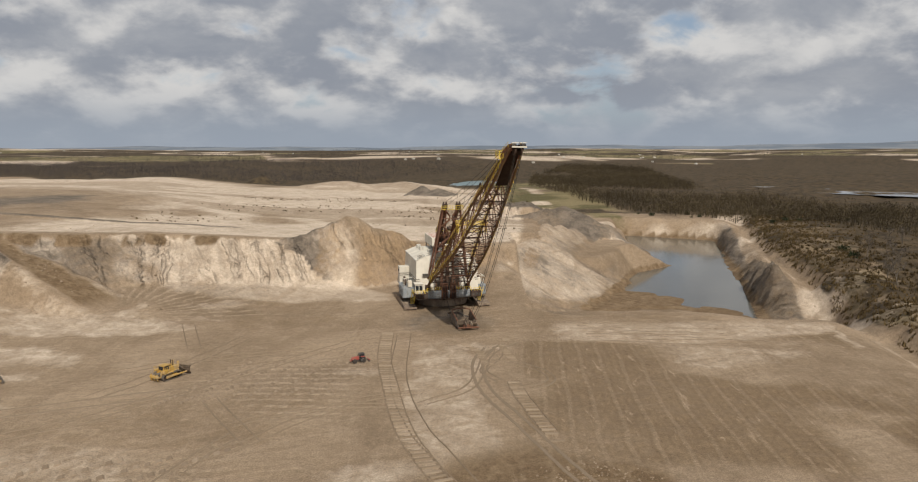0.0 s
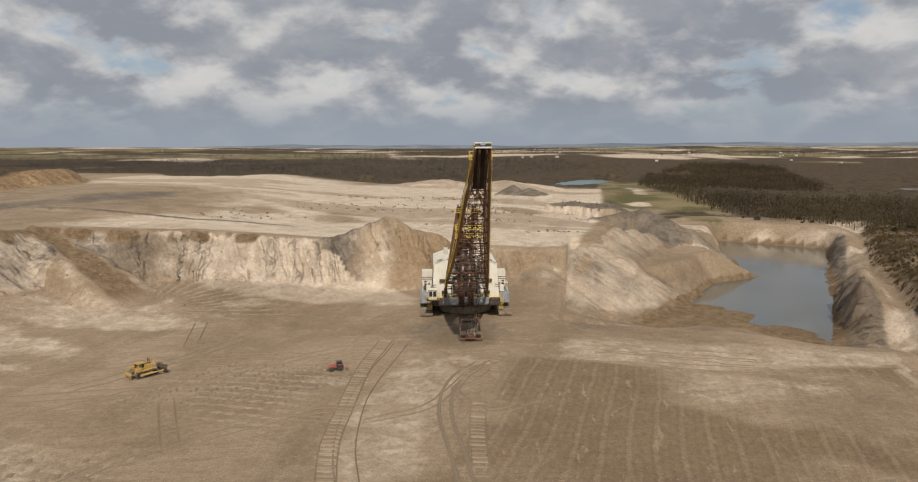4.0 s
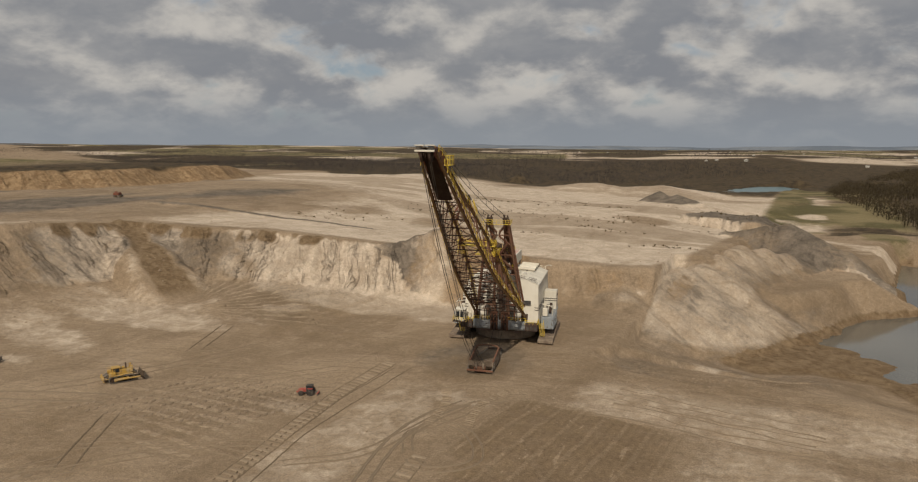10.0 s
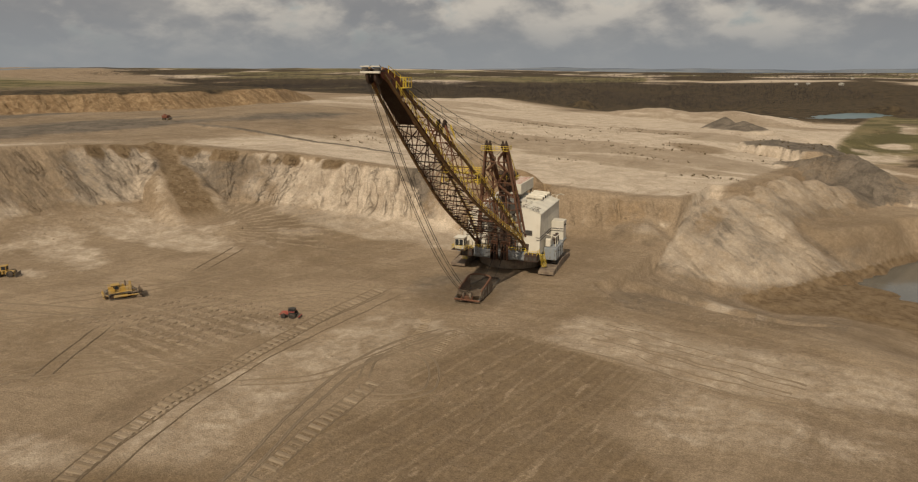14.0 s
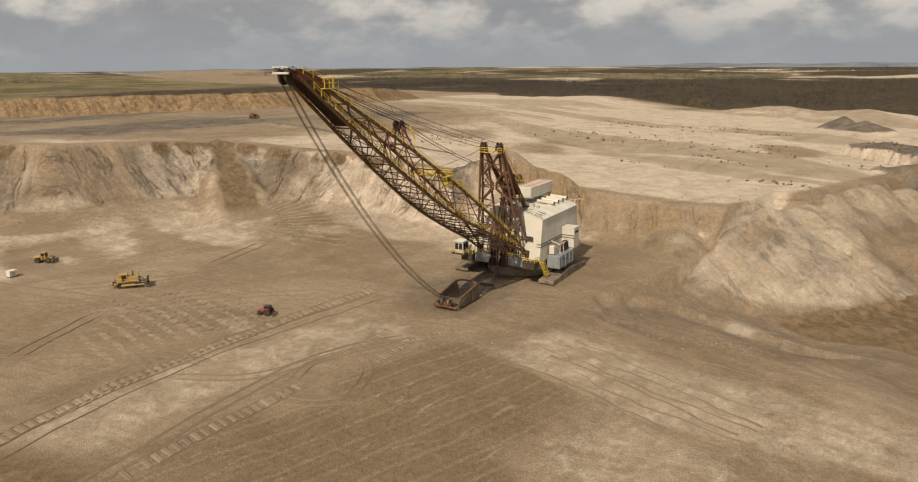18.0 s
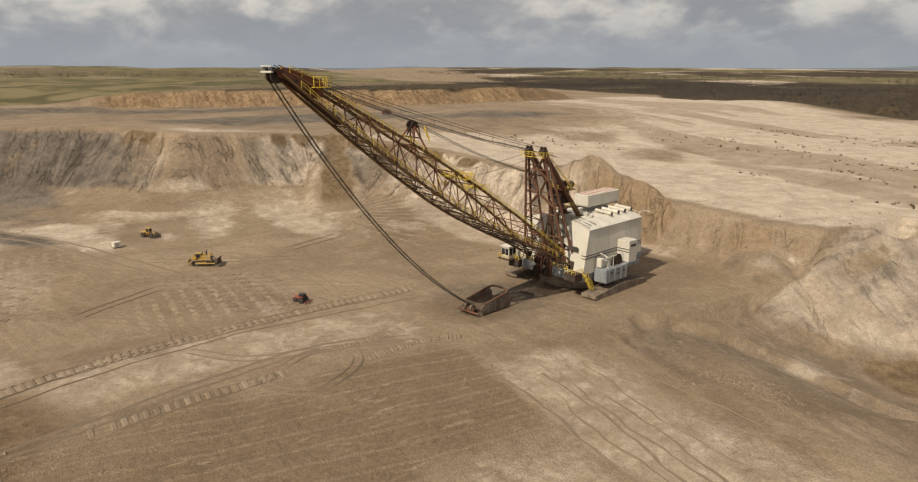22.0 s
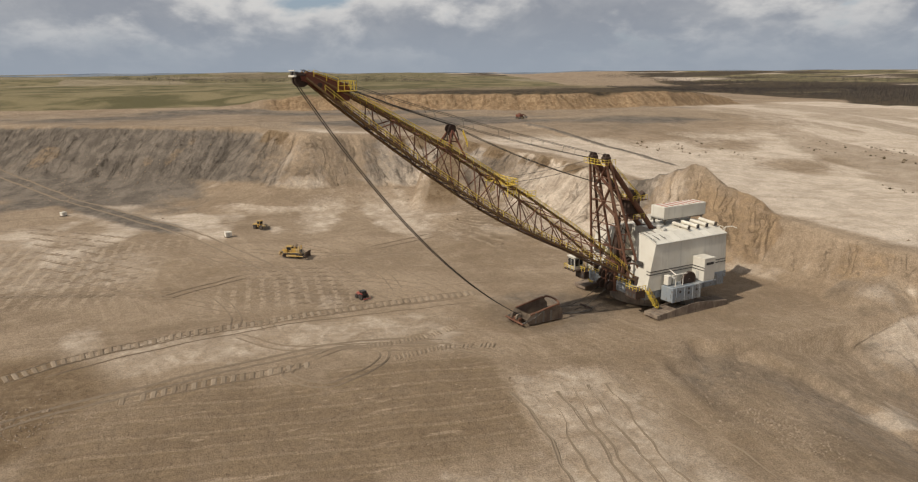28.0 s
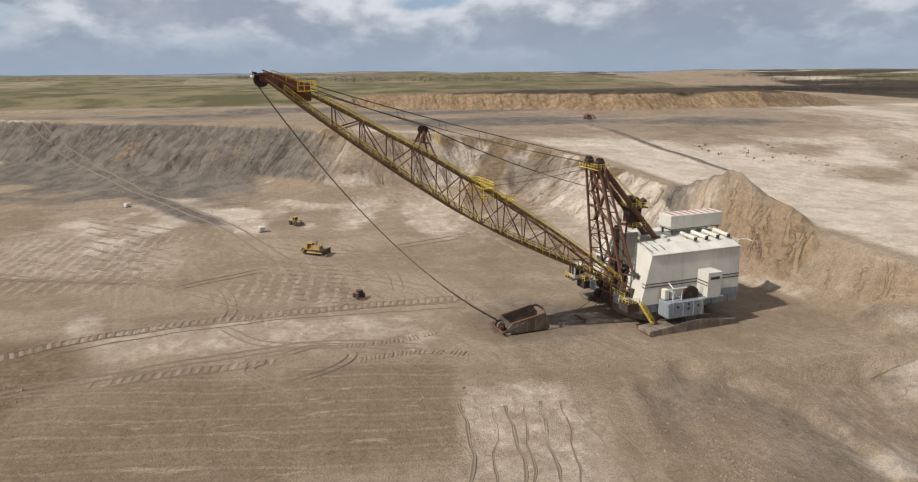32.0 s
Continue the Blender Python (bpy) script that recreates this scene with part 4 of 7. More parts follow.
def wheel_mesh(bm, centre, axis, r, width, sides=20, hub=0.25, rim=0.86):
    """A wheel with a sunk disc and a hub."""
    c, ax = Vector(centre), Vector(axis).normalized()
    a = ax.orthogonal().normalized()
    b = ax.cross(a)
    profile = [(hub * r, 0.62), (hub * r, 0.30), (rim * r, 0.30), (rim * r, 0.5), (r, 0.42), (r, -0.42), (rim * r, -0.5), (rim * r, -0.30), (hub * r, -0.30), (hub * r, -0.62)]
    rings = []
    for rr, off in profile:
        rings.append([bm.verts.new(c + ax * off * width + (a * math.cos(k * math.tau / sides) + b * math.sin(k * math.tau / sides)) * rr) for k in range(sides)])
    for p, q in zip(rings, rings[1:]):
        for k in range(sides):
            j = (k + 1) % sides
            bm.faces.new((p[k], q[k], q[j], p[j]))
    bm.faces.new(rings[0])
    bm.faces.new(list(reversed(rings[-1])))
    bmesh.ops.recalc_face_normals(bm, faces=list(bm.faces))


def sheave(name, centre, axis, r, width, material, parent, label=""):
    bm = bmesh.new()
    wheel_mesh(bm, centre, axis, r, width)
    return part(name, bm, material, parent, label)


def railing(name, points, parent, material=None, height=1.15, step=2.0, r=0.05, up=(0, 0, 1)):
    """A handrail along a line: two rails and posts."""
    bm = bmesh.new()
    up = Vector(up)
    pts = [Vector(p) for p in points]
    for p, q in zip(pts, pts[1:]):
        rod(bm, p + up * height, q + up * height, r, 4)
        rod(bm, p + up * height * 0.55, q + up * height * 0.55, r * 0.8, 4)
        k = max(1, round((q - p).length / step))
        for i in range(k + 1):
            c = p.lerp(q, i / k)
            rod(bm, c, c + up * height, r, 4)
    return part(name, bm, material or YELLOW, parent)


# ---- the dragline ----


def table(rows, y):
    """Values between rows of y and values."""
    ys = [r[0] for r in rows]
    return [float(np.interp(-y, [-v for v in ys], [r[i] for r in rows])) for i in range(1, len(rows[0]))]


def boom_line(y):
    return 7.2 + 47.4 * (-y - 10.4) / 74


UPPER = [(-10.4, 6.8, 0.6), (-18, 5.8, 1.9), (-27, 4.8, 3.0), (-40, 3.7, 3.5), (-55, 2.6, 3.2), (-73, 1.45, 1.7), (-84.4, 1.2, 0.3)]
LOWER = [(-10.4, 7.0, -0.2), (-20, 6.3, -1.0), (-30, 5.55, -2.7), (-40, 4.8, -4.0), (-48, 4.2, -4.4), (-60, 3.3, -3.8), (-70, 2.6, -2.8), (-78, 2.0, -1.8), (-84.4, 1.5, -0.7)]


def upper(side, y):
    w, o = table(UPPER, y)
    return Vector((side * w, y, boom_line(y) + o))


def lower(side, y):
    w, o = table(LOWER, y)
    return Vector((side * w, y, boom_line(y) + o))


def boom(root):
    ys = np.linspace(-10.4, -84.4, 25)
    for side in (-1, 1):
        low = line_tube("lower_chord", [lower(side, y) for y in ys], 0.25, OCHRE, root, "rusted ochre tubular chord")
        high = line_tube("upper_chord", [upper(side, y) for y in ys], 0.24, OCHRE, root, "rusted ochre tubular chord")
        for line, where, over_it in ((upper, high, 0.32), (lower, low, 0.36)):
            bm = bmesh.new()
            rows = [[bm.verts.new(line(side, y) + Vector((o, 0, over_it))) for o in (-0.3, 0.3)] for y in ys[1:-2]]
            for p, q in zip(rows, rows[1:]):
                bm.faces.new((p[0], p[1], q[1], q[0]))
            bmesh.ops.solidify(bm, geom=list(bm.faces), thickness=0.06)
            part("walkway", bm, RUST, where, "rusted grated walkway")
        for o in (-0.45, 0.45):
            railing("handrail", [upper(side, y) + Vector((o, 0, -0.15)) for y in ys[1:-3]], high, r=0.05, step=1.7)
        railing("handrail", [lower(side, y) + Vector((side * 0.45, 0, 0.2)) for y in ys[2:-1]], low, r=0.065, step=1.6)
        railing("handrail", [lower(side, y) + Vector((side * -0.35, 0, 0.2)) for y in ys[2:-1]], low, RUST, r=0.06, step=1.5)
        block("foot_pin", side * 7 - 0.7, side * 7 + 0.7, -11.2, -9.4, 6.2, 8.3, RUST_DARK, root, edge=0.15)
    st = np.linspace(-15.5, -72.5, 12)
    for i, y in enumerate(st):
        uw, ue, lw, le = upper(-1, y), upper(1, y), lower(-1, y), lower(1, y)
        tube("cross_brace", lw, le, 0.13, RUST_DARK, root, sides=6)
        tube("cross_brace", uw, ue, 0.14, RUST, root, sides=6)
        for u, l in ((uw, lw), (ue, le)):
            tube("upright_brace", u, l, 0.13, RUST, root, sides=6)
        if i % 2 == 0:
            tube("sway_brace", uw, le, 0.07, RUST, root, sides=5)
            tube("sway_brace", ue, lw, 0.07, RUST, root, sides=5)
        if i + 1 < len(st):
            y2 = st[i + 1]
            flip = i % 2 == 0
            for s in (-1, 1):
                a, b = (upper(s, y), lower(s, y2)) if flip else (lower(s, y), upper(s, y2))
                tube("side_diagonal", a, b, 0.12, RUST, root, sides=6)
                a, b = (lower(s, y), upper(s, y2)) if flip else (upper(s, y), lower(s, y2))
                tube("side_tie", a, b, 0.05, RUST, root, sides=5)
            mid = (y + y2) / 2
            c = (lower(-1, mid) + lower(1, mid)) / 2
            for s in (-1, 1):
                tube("bottom_diagonal", lower(s, y), c, 0.085, RUST_DARK, root, sides=5)
                tube("bottom_diagonal", c, lower(s, y2), 0.085, RUST_DARK, root, sides=5)
            tube("top_diagonal", upper(-1 if flip else 1, y), upper(1 if flip else -1, y2), 0.10, RUST, root, sides=5)
            tube("cross_brace", lower(-1, mid), lower(1, mid), 0.10, RUST_DARK, root, sides=5)
    # plated head
    for s in (-1, 1):
        outline = [(y, upper(s, y).z + up) for y, up in ((-76.6, 1.5), (-78.4, 1.5), (-80, 1.3), (-82, 0.9), (-83.5, 0.5))]
        outline += [(-85.4, 54.5), (-85.2, 53.5)]
        outline += [(y, upper(s, y).z - deep) for y, deep in ((-83, 1.5), (-81.5, 1.8), (-80, 2.0), (-78.4, 2.1), (-76.6, 1.0))]
        prism("head_plate", outline, s * 1.35 - 0.09, s * 1.35 + 0.09, BROWN_PLATE, root, "rust-brown riveted side plate", 0.0)
        for y in (-79.4, -82.0):
            tube("head_pin", (s * 1.5, y, upper(s, y).z - 1.0), (s * 1.62, y, upper(s, y).z - 1.0), 0.45, RUST_DARK, root, sides=12)
    bm = bmesh.new()
    rows = [((-1.5, y, lower(1, y).z + 0.35), (1.5, y, lower(1, y).z + 0.35)) for y in (-72.5, -75, -79, -83, -85)]
    vs = [[bm.verts.new(p) for p in r] for r in rows]
    for a, b in zip(vs, vs[1:]):
        bm.faces.new((a[0], a[1], b[1], b[0]))
    bmesh.ops.solidify(bm, geom=list(bm.faces), thickness=0.12)
    part("head_floor", bm, RUST_DARK, root, "dark plated underside of the boom head")
    for s in (-0.75, 0.75):
        sheave("point_sheave", (s, -85.0, 53.6), (1, 0, 0), 1.25, 0.45, RUST_DARK, root, "large grooved boom point sheave")
    guard = block("sheave_guard", -1.75, 1.75, -86.6, -86.2, 54.05, 54.4, WHITE, root, "white-painted guard at the boom point")
    block("guard_side", -1.75, -1.5, -86.2, -84.4, 54.3, 54.6, RUST_DARK, guard)
    block("guard_side", 1.5, 1.75, -86.2, -84.4, 54.3, 54.6, RUST_DARK, guard)
    for s in (-1.1, 1.1):
        block("point_lamp", s - 0.5, s + 0.5, -86.3, -85.7, 54.4, 55.0, STRIPE, guard, "dark lamp housing", 0.06)
    for s in (-1, 1):
        tube("guard_rail", (s * 0.1, -86.4, 55.15), (s * 1.75, -86.4, 55.15), 0.10, WHITE, guard, sides=6)
        railing("handrail", [(s * 1.6, -83.0, 54.1), (s * 1.7, -78.6, 52.6)], root, r=0.06)
    deck = block("head_platform", -2.4, 2.4, -79.0, -75.6, 51.5, 51.65, YELLOW, root, "yellow railed platform behind the boom head")
    railing("handrail", [(-2.4, -79.0, 51.6), (-2.4, -75.6, 51.6), (2.4, -75.6, 51.6), (2.4, -79.0, 51.6)], deck, r=0.08, height=1.7, step=1.2)
    block("winch_box", -1.1, 1.1, -78.2, -76.6, 51.65, 52.9, BROWN_PLATE, deck)
    # intermediate mast on the boom
    for s in (-1, 1):
        for dy in (-2.2, 1.6):
            tube("stub_mast_leg", upper(s, -55 + dy), (s * 0.7, -55.4, 43.6), 0.2, BROWN_PLATE, root, sides=6)
        sheave("stub_mast_sheave", (s * 0.7, -55.4, 43.8), (1, 0, 0), 0.85, 0.35, RUST_DARK, root)
    for k in range(7):
        tube("stub_mast_strut", (0.9 * math.sin(k * 2.3), -55.4 - 1.6 + 0.5 * k, 41.6 + 0.2 * (k % 3)), (0.8 * math.cos(k), -55.4 + 0.3 * (k - 3), 43.6), 0.12, RUST_DARK, root, sides=5)
    for s in (-1, 1):
        tube("stub_mast_tie", (s * 1.5, -57.2, 40.2), (s * 1.4, -53.4, 38.6), 0.14, RUST, root, sides=6)
        tube("stub_mast_tie", (s * 1.2, -56.5, 41.6), (s * 1.0, -54.4, 41.2), 0.14, RUST, root, sides=6)
    railing("ladder_cage", [(1.9, -52.6, 40.2), (1.2, -53.2, 42.6)], root, r=0.07, height=0.9, step=0.5)
    # platforms half way down
    deck = block("boom_platform", -4.4, 4.4, -44.8, -42.2, 32.0, 32.12, YELLOW, root, "yellow grated platform across the boom")
    railing("handrail", [(-4.4, -44.8, 32.1), (4.4, -44.8, 32.1), (4.4, -42.2, 32.1), (-4.4, -42.2, 32.1), (-4.4, -44.8, 32.1)], deck, r=0.07, step=1.3)
    for s in (-1, 1):
        xs = sorted((s * 2.6, s * 4.3))
        railing("platform_rail", [(xs[0], -44.5, 29.7), (xs[1], -44.5, 29.7), (s * 4.2, -42.4, 29.7)], deck, r=0.06, step=0.7)
        for y in (-44.5, -42.4):
            tube("platform_hanger", (s * 4.2, y, 29.7), (s * 4.2, y, 32.0), 0.08, YELLOW, deck, sides=5)
    deck = block("boom_platform", -1.2, 4.2, -39.5, -37.5, 29.2, 29.32, YELLOW, root)
    railing("handrail", [(-1.2, -39.5, 29.3), (4.2, -39.5, 29.3), (4.2, -37.5, 29.3)], deck, r=0.07, step=1.3)


MAST_TOP = (2.2, -17.1, 35.4)


def mast(root):
    tx, ty, tz = MAST_TOP
    for s in (-1, 1):
        top = Vector((s * tx, ty, tz))
        feet = [Vector((s * 6.6, -12.6, 8.0)), Vector((s * 6.9, -9.2, 7.6)), Vector((s * 1.7, -9.4, 6.6))]
        heads = [top + Vector((s * 0.45, -0.5, 0)), top + Vector((s * 0.6, 0.45, 0)), top + Vector((s * -0.5, 0.4, 0))]
        for f, h in zip(feet, heads):
            tube("mast_leg", f, h, 0.30, RUST, root, "rusted tubular mast leg", 8)
        for k in range(1, 8):
            t = k / 8
            p = [f.lerp(h, t) for f, h in zip(feet, heads)]
            tube("mast_brace", p[0], p[1], 0.12, RUST, root, sides=5)
            tube("mast_brace", p[1], p[2], 0.12, RUST, root, sides=5)
            tube("mast_brace", p[2], p[0], 0.10, RUST, root, sides=5)
            t2 = (k + 1) / 8
            q = [f.lerp(h, t2) for f, h in zip(feet, heads)]
            tube("mast_diagonal", p[k % 3], q[(k + 1) % 3], 0.10, RUST_DARK, root, sides=5)
            tube("mast_diagonal", p[1], q[2], 0.10, RUST_DARK, root, sides=5)
        cap = block("mast_head", s * tx - 0.75, s * tx + 0.75, ty - 0.9, ty + 0.9, tz - 0.9, tz + 0.5, RUST_DARK, root, "dark rusted mast head with rope sheaves", 0.15)
        for o in (-0.45, 0.45):
            sheave("head_sheave", (s * tx + o, ty, tz + 0.6), (1, 0, 0), 0.62, 0.3, RUST_DARK, cap)
        # thick back strut
        tube("back_strut", (s * 2.1, ty + 0.6, tz - 0.6), (s * 2.1, -1.6, 17.4), 0.62, RUST, root, "thick round rusted back strut", 12)
        tube("strut_flange", (s * 2.1, -6.1, 26.7), (s * 2.1, -5.5, 26.1), 0.82, RUST_DARK, root, sides=12)
        block("strut_shoe", s * 2.1 - 0.9, s * 2.1 + 0.9, -2.4, -0.6, 16.9, 18.0, RUST_DARK, root)
    # cross frame between the two masts
    for z0, z1 in ((34, 28.5), (28.5, 22)):
        w0, w1 = tx + (35.4 - z0) * 0.02, tx + (35.4 - z1) * 0.10
        y0, y1 = ty + (35.4 - z0) * 0.18, ty + (35.4 - z1) * 0.2
        for s in (-1, 1):
            line_tube("cross_plate", [(s * w0, y0, z0), (s * 0.45, (y0 + y1) / 2 - 0.2, (z0 + z1) / 2 + 0.6), (s * 0.45, (y0 + y1) / 2 - 0.2, (z0 + z1) / 2 - 0.6), (s * w1, y1, z1)], 0.34, RUST, root, "curved rusted cross plate", 6)
    for z in (31, 25.5, 20, 14.5):
        f = (35.4 - z) / 28
        tube("mast_tie", (-2.2 - 4.4 * f, ty + 4.5 * f, z), (2.2 + 4.4 * f, ty + 4.5 * f, z), 0.16, RUST, root, sides=6)
    # platforms and deflection sheaves
    deck = block("mast_platform", -3.6, 3.6, ty - 1.4, ty - 1.0, tz - 1.3, tz - 1.2, YELLOW, root, "yellow railed platform at the mast head")
    railing("handrail", [(-3.6, ty - 1.5, tz - 1.2), (3.6, ty - 1.5, tz - 1.2), (3.6, ty + 1.6, tz - 1.2)], deck, r=0.07, step=1.2)
    block("service_platform", -2.9, 2.9, -9.0, -4.6, 25.0, 25.14, RUST, root, "rusted service platform with yellow rails between the struts")
    railing("handrail", [(-2.9, -9.0, 25.1), (2.9, -9.0, 25.1), (2.9, -4.6, 25.1), (-2.9, -4.6, 25.1)], root, r=0.06, step=1.2)
    block("sheave_house", -1.5, 1.5, -8.4, -5.4, 21.5, 25.0, RUST_DARK, root, "dark boxed sheave housing", 0.2)
    for s in (-0.9, 0.0, 0.9):
        sheave("deflection_sheave", (s, -6.8, 26.2), (1, 0, 0), 1.1, 0.35, RUST_DARK, root)
    deck = block("service_platform", -2.6, 2.8, -8.6, -5.2, 20.6, 20.74, RUST, root)
    railing("handrail", [(2.8, -8.6, 20.7), (2.8, -5.2, 20.7)], deck, r=0.06, step=1.0)
    for s in (-1, 1):
        railing("strut_ladder", [(s * 2.9, -14.9, 33.0), (s * 2.9, -9.4, 27.9), (s * 2.9, -6.6, 25.2)], root, r=0.06, step=1.0, height=0.8)
    block("lattice_post", -0.5, 0.5, -11.2, -10.2, 6, 21.0, RUST_DARK, root, edge=0.1)
    for s in (-1, 1):
        tube("inner_post", (s * 2.6, -11.4, 6.0), (s * 1.3, -9.0, 22.0), 0.22, RUST, root, sides=6)


def ropes(root):
    tx, ty, tz = MAST_TOP

    def cable(name, a, b, sag, r, label, k=14):
        a, b = Vector(a), Vector(b)
        pts = [a.lerp(b, i / k) - Vector((0, 0, 4 * sag * (i / k) * (1 - i / k))) for i in range(k + 1)]
        line_tube(name, pts, r, ROPE, root, label, 5)
        return pts

    for s in (-1, 1):
        up = cable("suspension_cable", (s * tx, ty, tz + 0.9), (s * 1.6, -77.4, 53.0), 0.6, 0.055, "steel suspension cable")
        dn = cable("suspension_cable", (s * tx, ty - 0.6, tz - 0.2), (s * 1.8, -76.2, 51.5), 0.9, 0.055, "steel suspension cable")
        for i in range(2, 13, 2):
            tube("cable_spacer", up[i], dn[i], 0.05, STEEL, root, sides=5)
        cable("stay_rope", (s * tx, ty, tz - 0.3), (s * 3.2, -43.4, 32.4), 0.5, 0.05, "thin stay rope")
        cable("hoist_rope", (s * 0.7, -55.4, 44.6), (s * 0.75, -84.6, 55.3), 0.35, 0.07, "greased hoist rope")
        cable("hoist_rope", (s * 0.9, -6.8, 27.2), (s * 0.7, -55.4, 44.6), 1.6, 0.07, "greased hoist rope")
        for o in (-0.35, 0.35):
            cable("hoist_rope", (s * 0.75 + o * 0.4, -86.2, 53.6), (s * 0.9 + o, -39.0, 2.2), 5.6, 0.065, "slack hoist rope down to the bucket", 22)
        cable("drag_rope", (s * 1.2, -13.6, 5.2), (s * 1.4, -24.0, 0.9), 0.9, 0.07, "drag rope")


def house(root):
    # revolving deck and tub
    bm = bmesh.new()
    rod(bm, (0, 0, 0.2), (0, 0, 2.6), 9.2, 48)
    rod(bm, (0, 0, 2.6), (0, 0, 3.5), 8.4, 48)
    tub = part("tub", bm, SHOE, root, "round dusty steel base tub")
    bm = bmesh.new()
    rod(bm, (0, 0, 3.1), (0, 0, 3.4), 8.9, 48)
    part("swing_rack", bm, RUST_DARK, tub)
    block("revolving_frame", -10.4, 10.4, -11.2, 14.8, 3.5, 5.5, BLUE, root, "faded blue revolving frame", 0.1)
    for k in range(9):
        x = -9.2 + 2.3 * k
        prism("frame_rib", [(-11.35, 3.6), (-11.2, 3.6), (-11.2, 5.4), (-11.35, 5.4)], x - 0.08, x + 0.08, BLUE, root, "", 0)
    for s in (-1, 1):
        for k in range(6):
            y = -8 + 4.0 * k
            block("frame_rib", min(s * 10.4, s * 10.6), max(s * 10.4, s * 10.6), y - 0.1, y + 0.1, 3.6, 5.4, BLUE, root, edge=0.02)
    block("front_girder", -7.6, 7.6, -12.6, -11.4, 4.2, 6.4, BLUE, root, "faded blue box girder under the boom", 0.1)
    for k in range(6):
        x = -6.2 + 2.48 * k
        for a, b in (((x - 1.1, 4.4), (x + 1.1, 6.2)), ((x + 1.1, 4.4), (x - 1.1, 6.2))):
            tube("girder_brace", (a[0], -12.68, a[1]), (b[0], -12.68, b[1]), 0.09, BLUE, root, sides=5)
    # walls: the hall behind, and a wing at either side of the boom
    roof_z, eave, wide, base = 17.7, 16.3, 10.15, 5.5

    def wall(name, pts, label="", material=WHITE, thick=0.16):
        bm = bmesh.new()
        bm.faces.new([bm.verts.new(p) for p in pts])
        bm.normal_update()
        bmesh.ops.solidify(bm, geom=list(bm.faces), thickness=thick)
        return part(name, bm, material, root, label)

    for s in (-1, 1):
        x0, x1 = s * 10.75, s * wide
        pts = [(x0, -11.0, base), (x0, 14.8, base), (x1, 14.8, eave), (x1, -8.2, eave)]
        side = wall("side_wall", pts if s > 0 else pts[::-1], "cream-white panelled wall of the machinery house")
        for k in range(1, 13):
            y = -10.2 + 24.6 * k / 13
            xa, xb = x0 - s * 0.02, x1 - s * 0.02
            z1 = eave
            if y < -8.2:
                continue
            tube("panel_seam", (xa + s * 0.03, y, base + 0.1), (xb + s * 0.03, y, z1 - 0.1), 0.012, WHITE, side, sides=4)
        inner = 4.3
        pts = [(s * inner, -11.3, base), (x0, -11.0, base), (x1, -8.2, eave), (s * 6.5, -8.3, roof_z - 0.02), (s * inner, -8.4, roof_z + 0.02)]
        front = wall("wing_front", pts if s > 0 else pts[::-1], "cream-white sloping front of the house wing")
        pts = [(s * inner, -11.3, base), (s * inner, -8.4, roof_z), (s * inner, -2.5, roof_z), (s * inner, -2.5, base)]
        wall("wing_inner_wall", pts if s > 0 else pts[::-1])
        # dark double stripe
        for z in (9.9, 9.25):
            f = (z - base) / (eave - base)
            xs = x0 + (x1 - x0) * f + s * 0.02
            ys = -11.0 + 2.8 * f
            block("stripe", min(xs, xs + s * 0.04), max(xs, xs + s * 0.04), ys, 14.8, z, z + 0.22, STRIPE, side, "dark painted stripe", 0.0)
            block("stripe", min(s * inner, xs), max(s * inner, xs), ys - 0.10, ys - 0.02, z, z + 0.22, STRIPE, front, "dark painted stripe", 0.0)
        block("lower_band", min(x0 + s * 0.03, x0 + s * 0.09), max(x0 + s * 0.03, x0 + s * 0.09), 3.0, 14.8, base, base + 1.5, BLUE, side, "faded blue lower band", 0.0)
        block("louvre", min(s * 8.4, s * 6.2), max(s * 8.4, s * 6.2), -10.55, -10.2, 11.0, 12.0, STRIPE, front, "dark louvre", 0.0)
    wall("hall_front", [(-4.3, -2.5, base), (4.3, -2.5, base), (4.3, -2.5, roof_z), (-4.3, -2.5, roof_z)], "cream-white wall behind the mast")
    rear = wall("rear_wall", [(10.75, 14.8, base), (-10.75, 14.8, base), (-wide, 14.8, eave), (-6.5, 14.8, roof_z), (6.5, 14.8, roof_z), (wide, 14.8, eave)], "cream-white rear wall")
    for k in range(-4, 5):
        tube("panel_seam", (k * 2.2, 14.85, base), (k * 2.1, 14.85, eave), 0.02, WHITE, rear, sides=4)
    # roof in its panels
    for s in (-1, 1):
        for k in range(8):
            y0, y1 = (-8.4, -2.5) if k == 0 else (-2.5 + (k - 1) * 17.4 / 7, -2.5 + k * 17.4 / 7)
            z = eave - 0.0
            pts = [(s * wide * 1.01, y0 + 0.03, eave), (s * wide * 1.01, y1 - 0.03, eave), (s * 6.5, y1 - 0.03, roof_z), (s * 6.5, y0 + 0.03, roof_z)]
            wall("roof_panel", pts if s > 0 else pts[::-1], "", WHITE, 0.12)
            x_in = 4.3 if k == 0 else 0.0
            pts = [(s * 6.5, y0 + 0.03, roof_z), (s * 6.5, y1 - 0.03, roof_z), (s * x_in, y1 - 0.03, roof_z + 0.1), (s * x_in, y0 + 0.03, roof_z + 0.1)]
            wall("roof_panel", pts if s > 0 else pts[::-1], "", WHITE, 0.12)
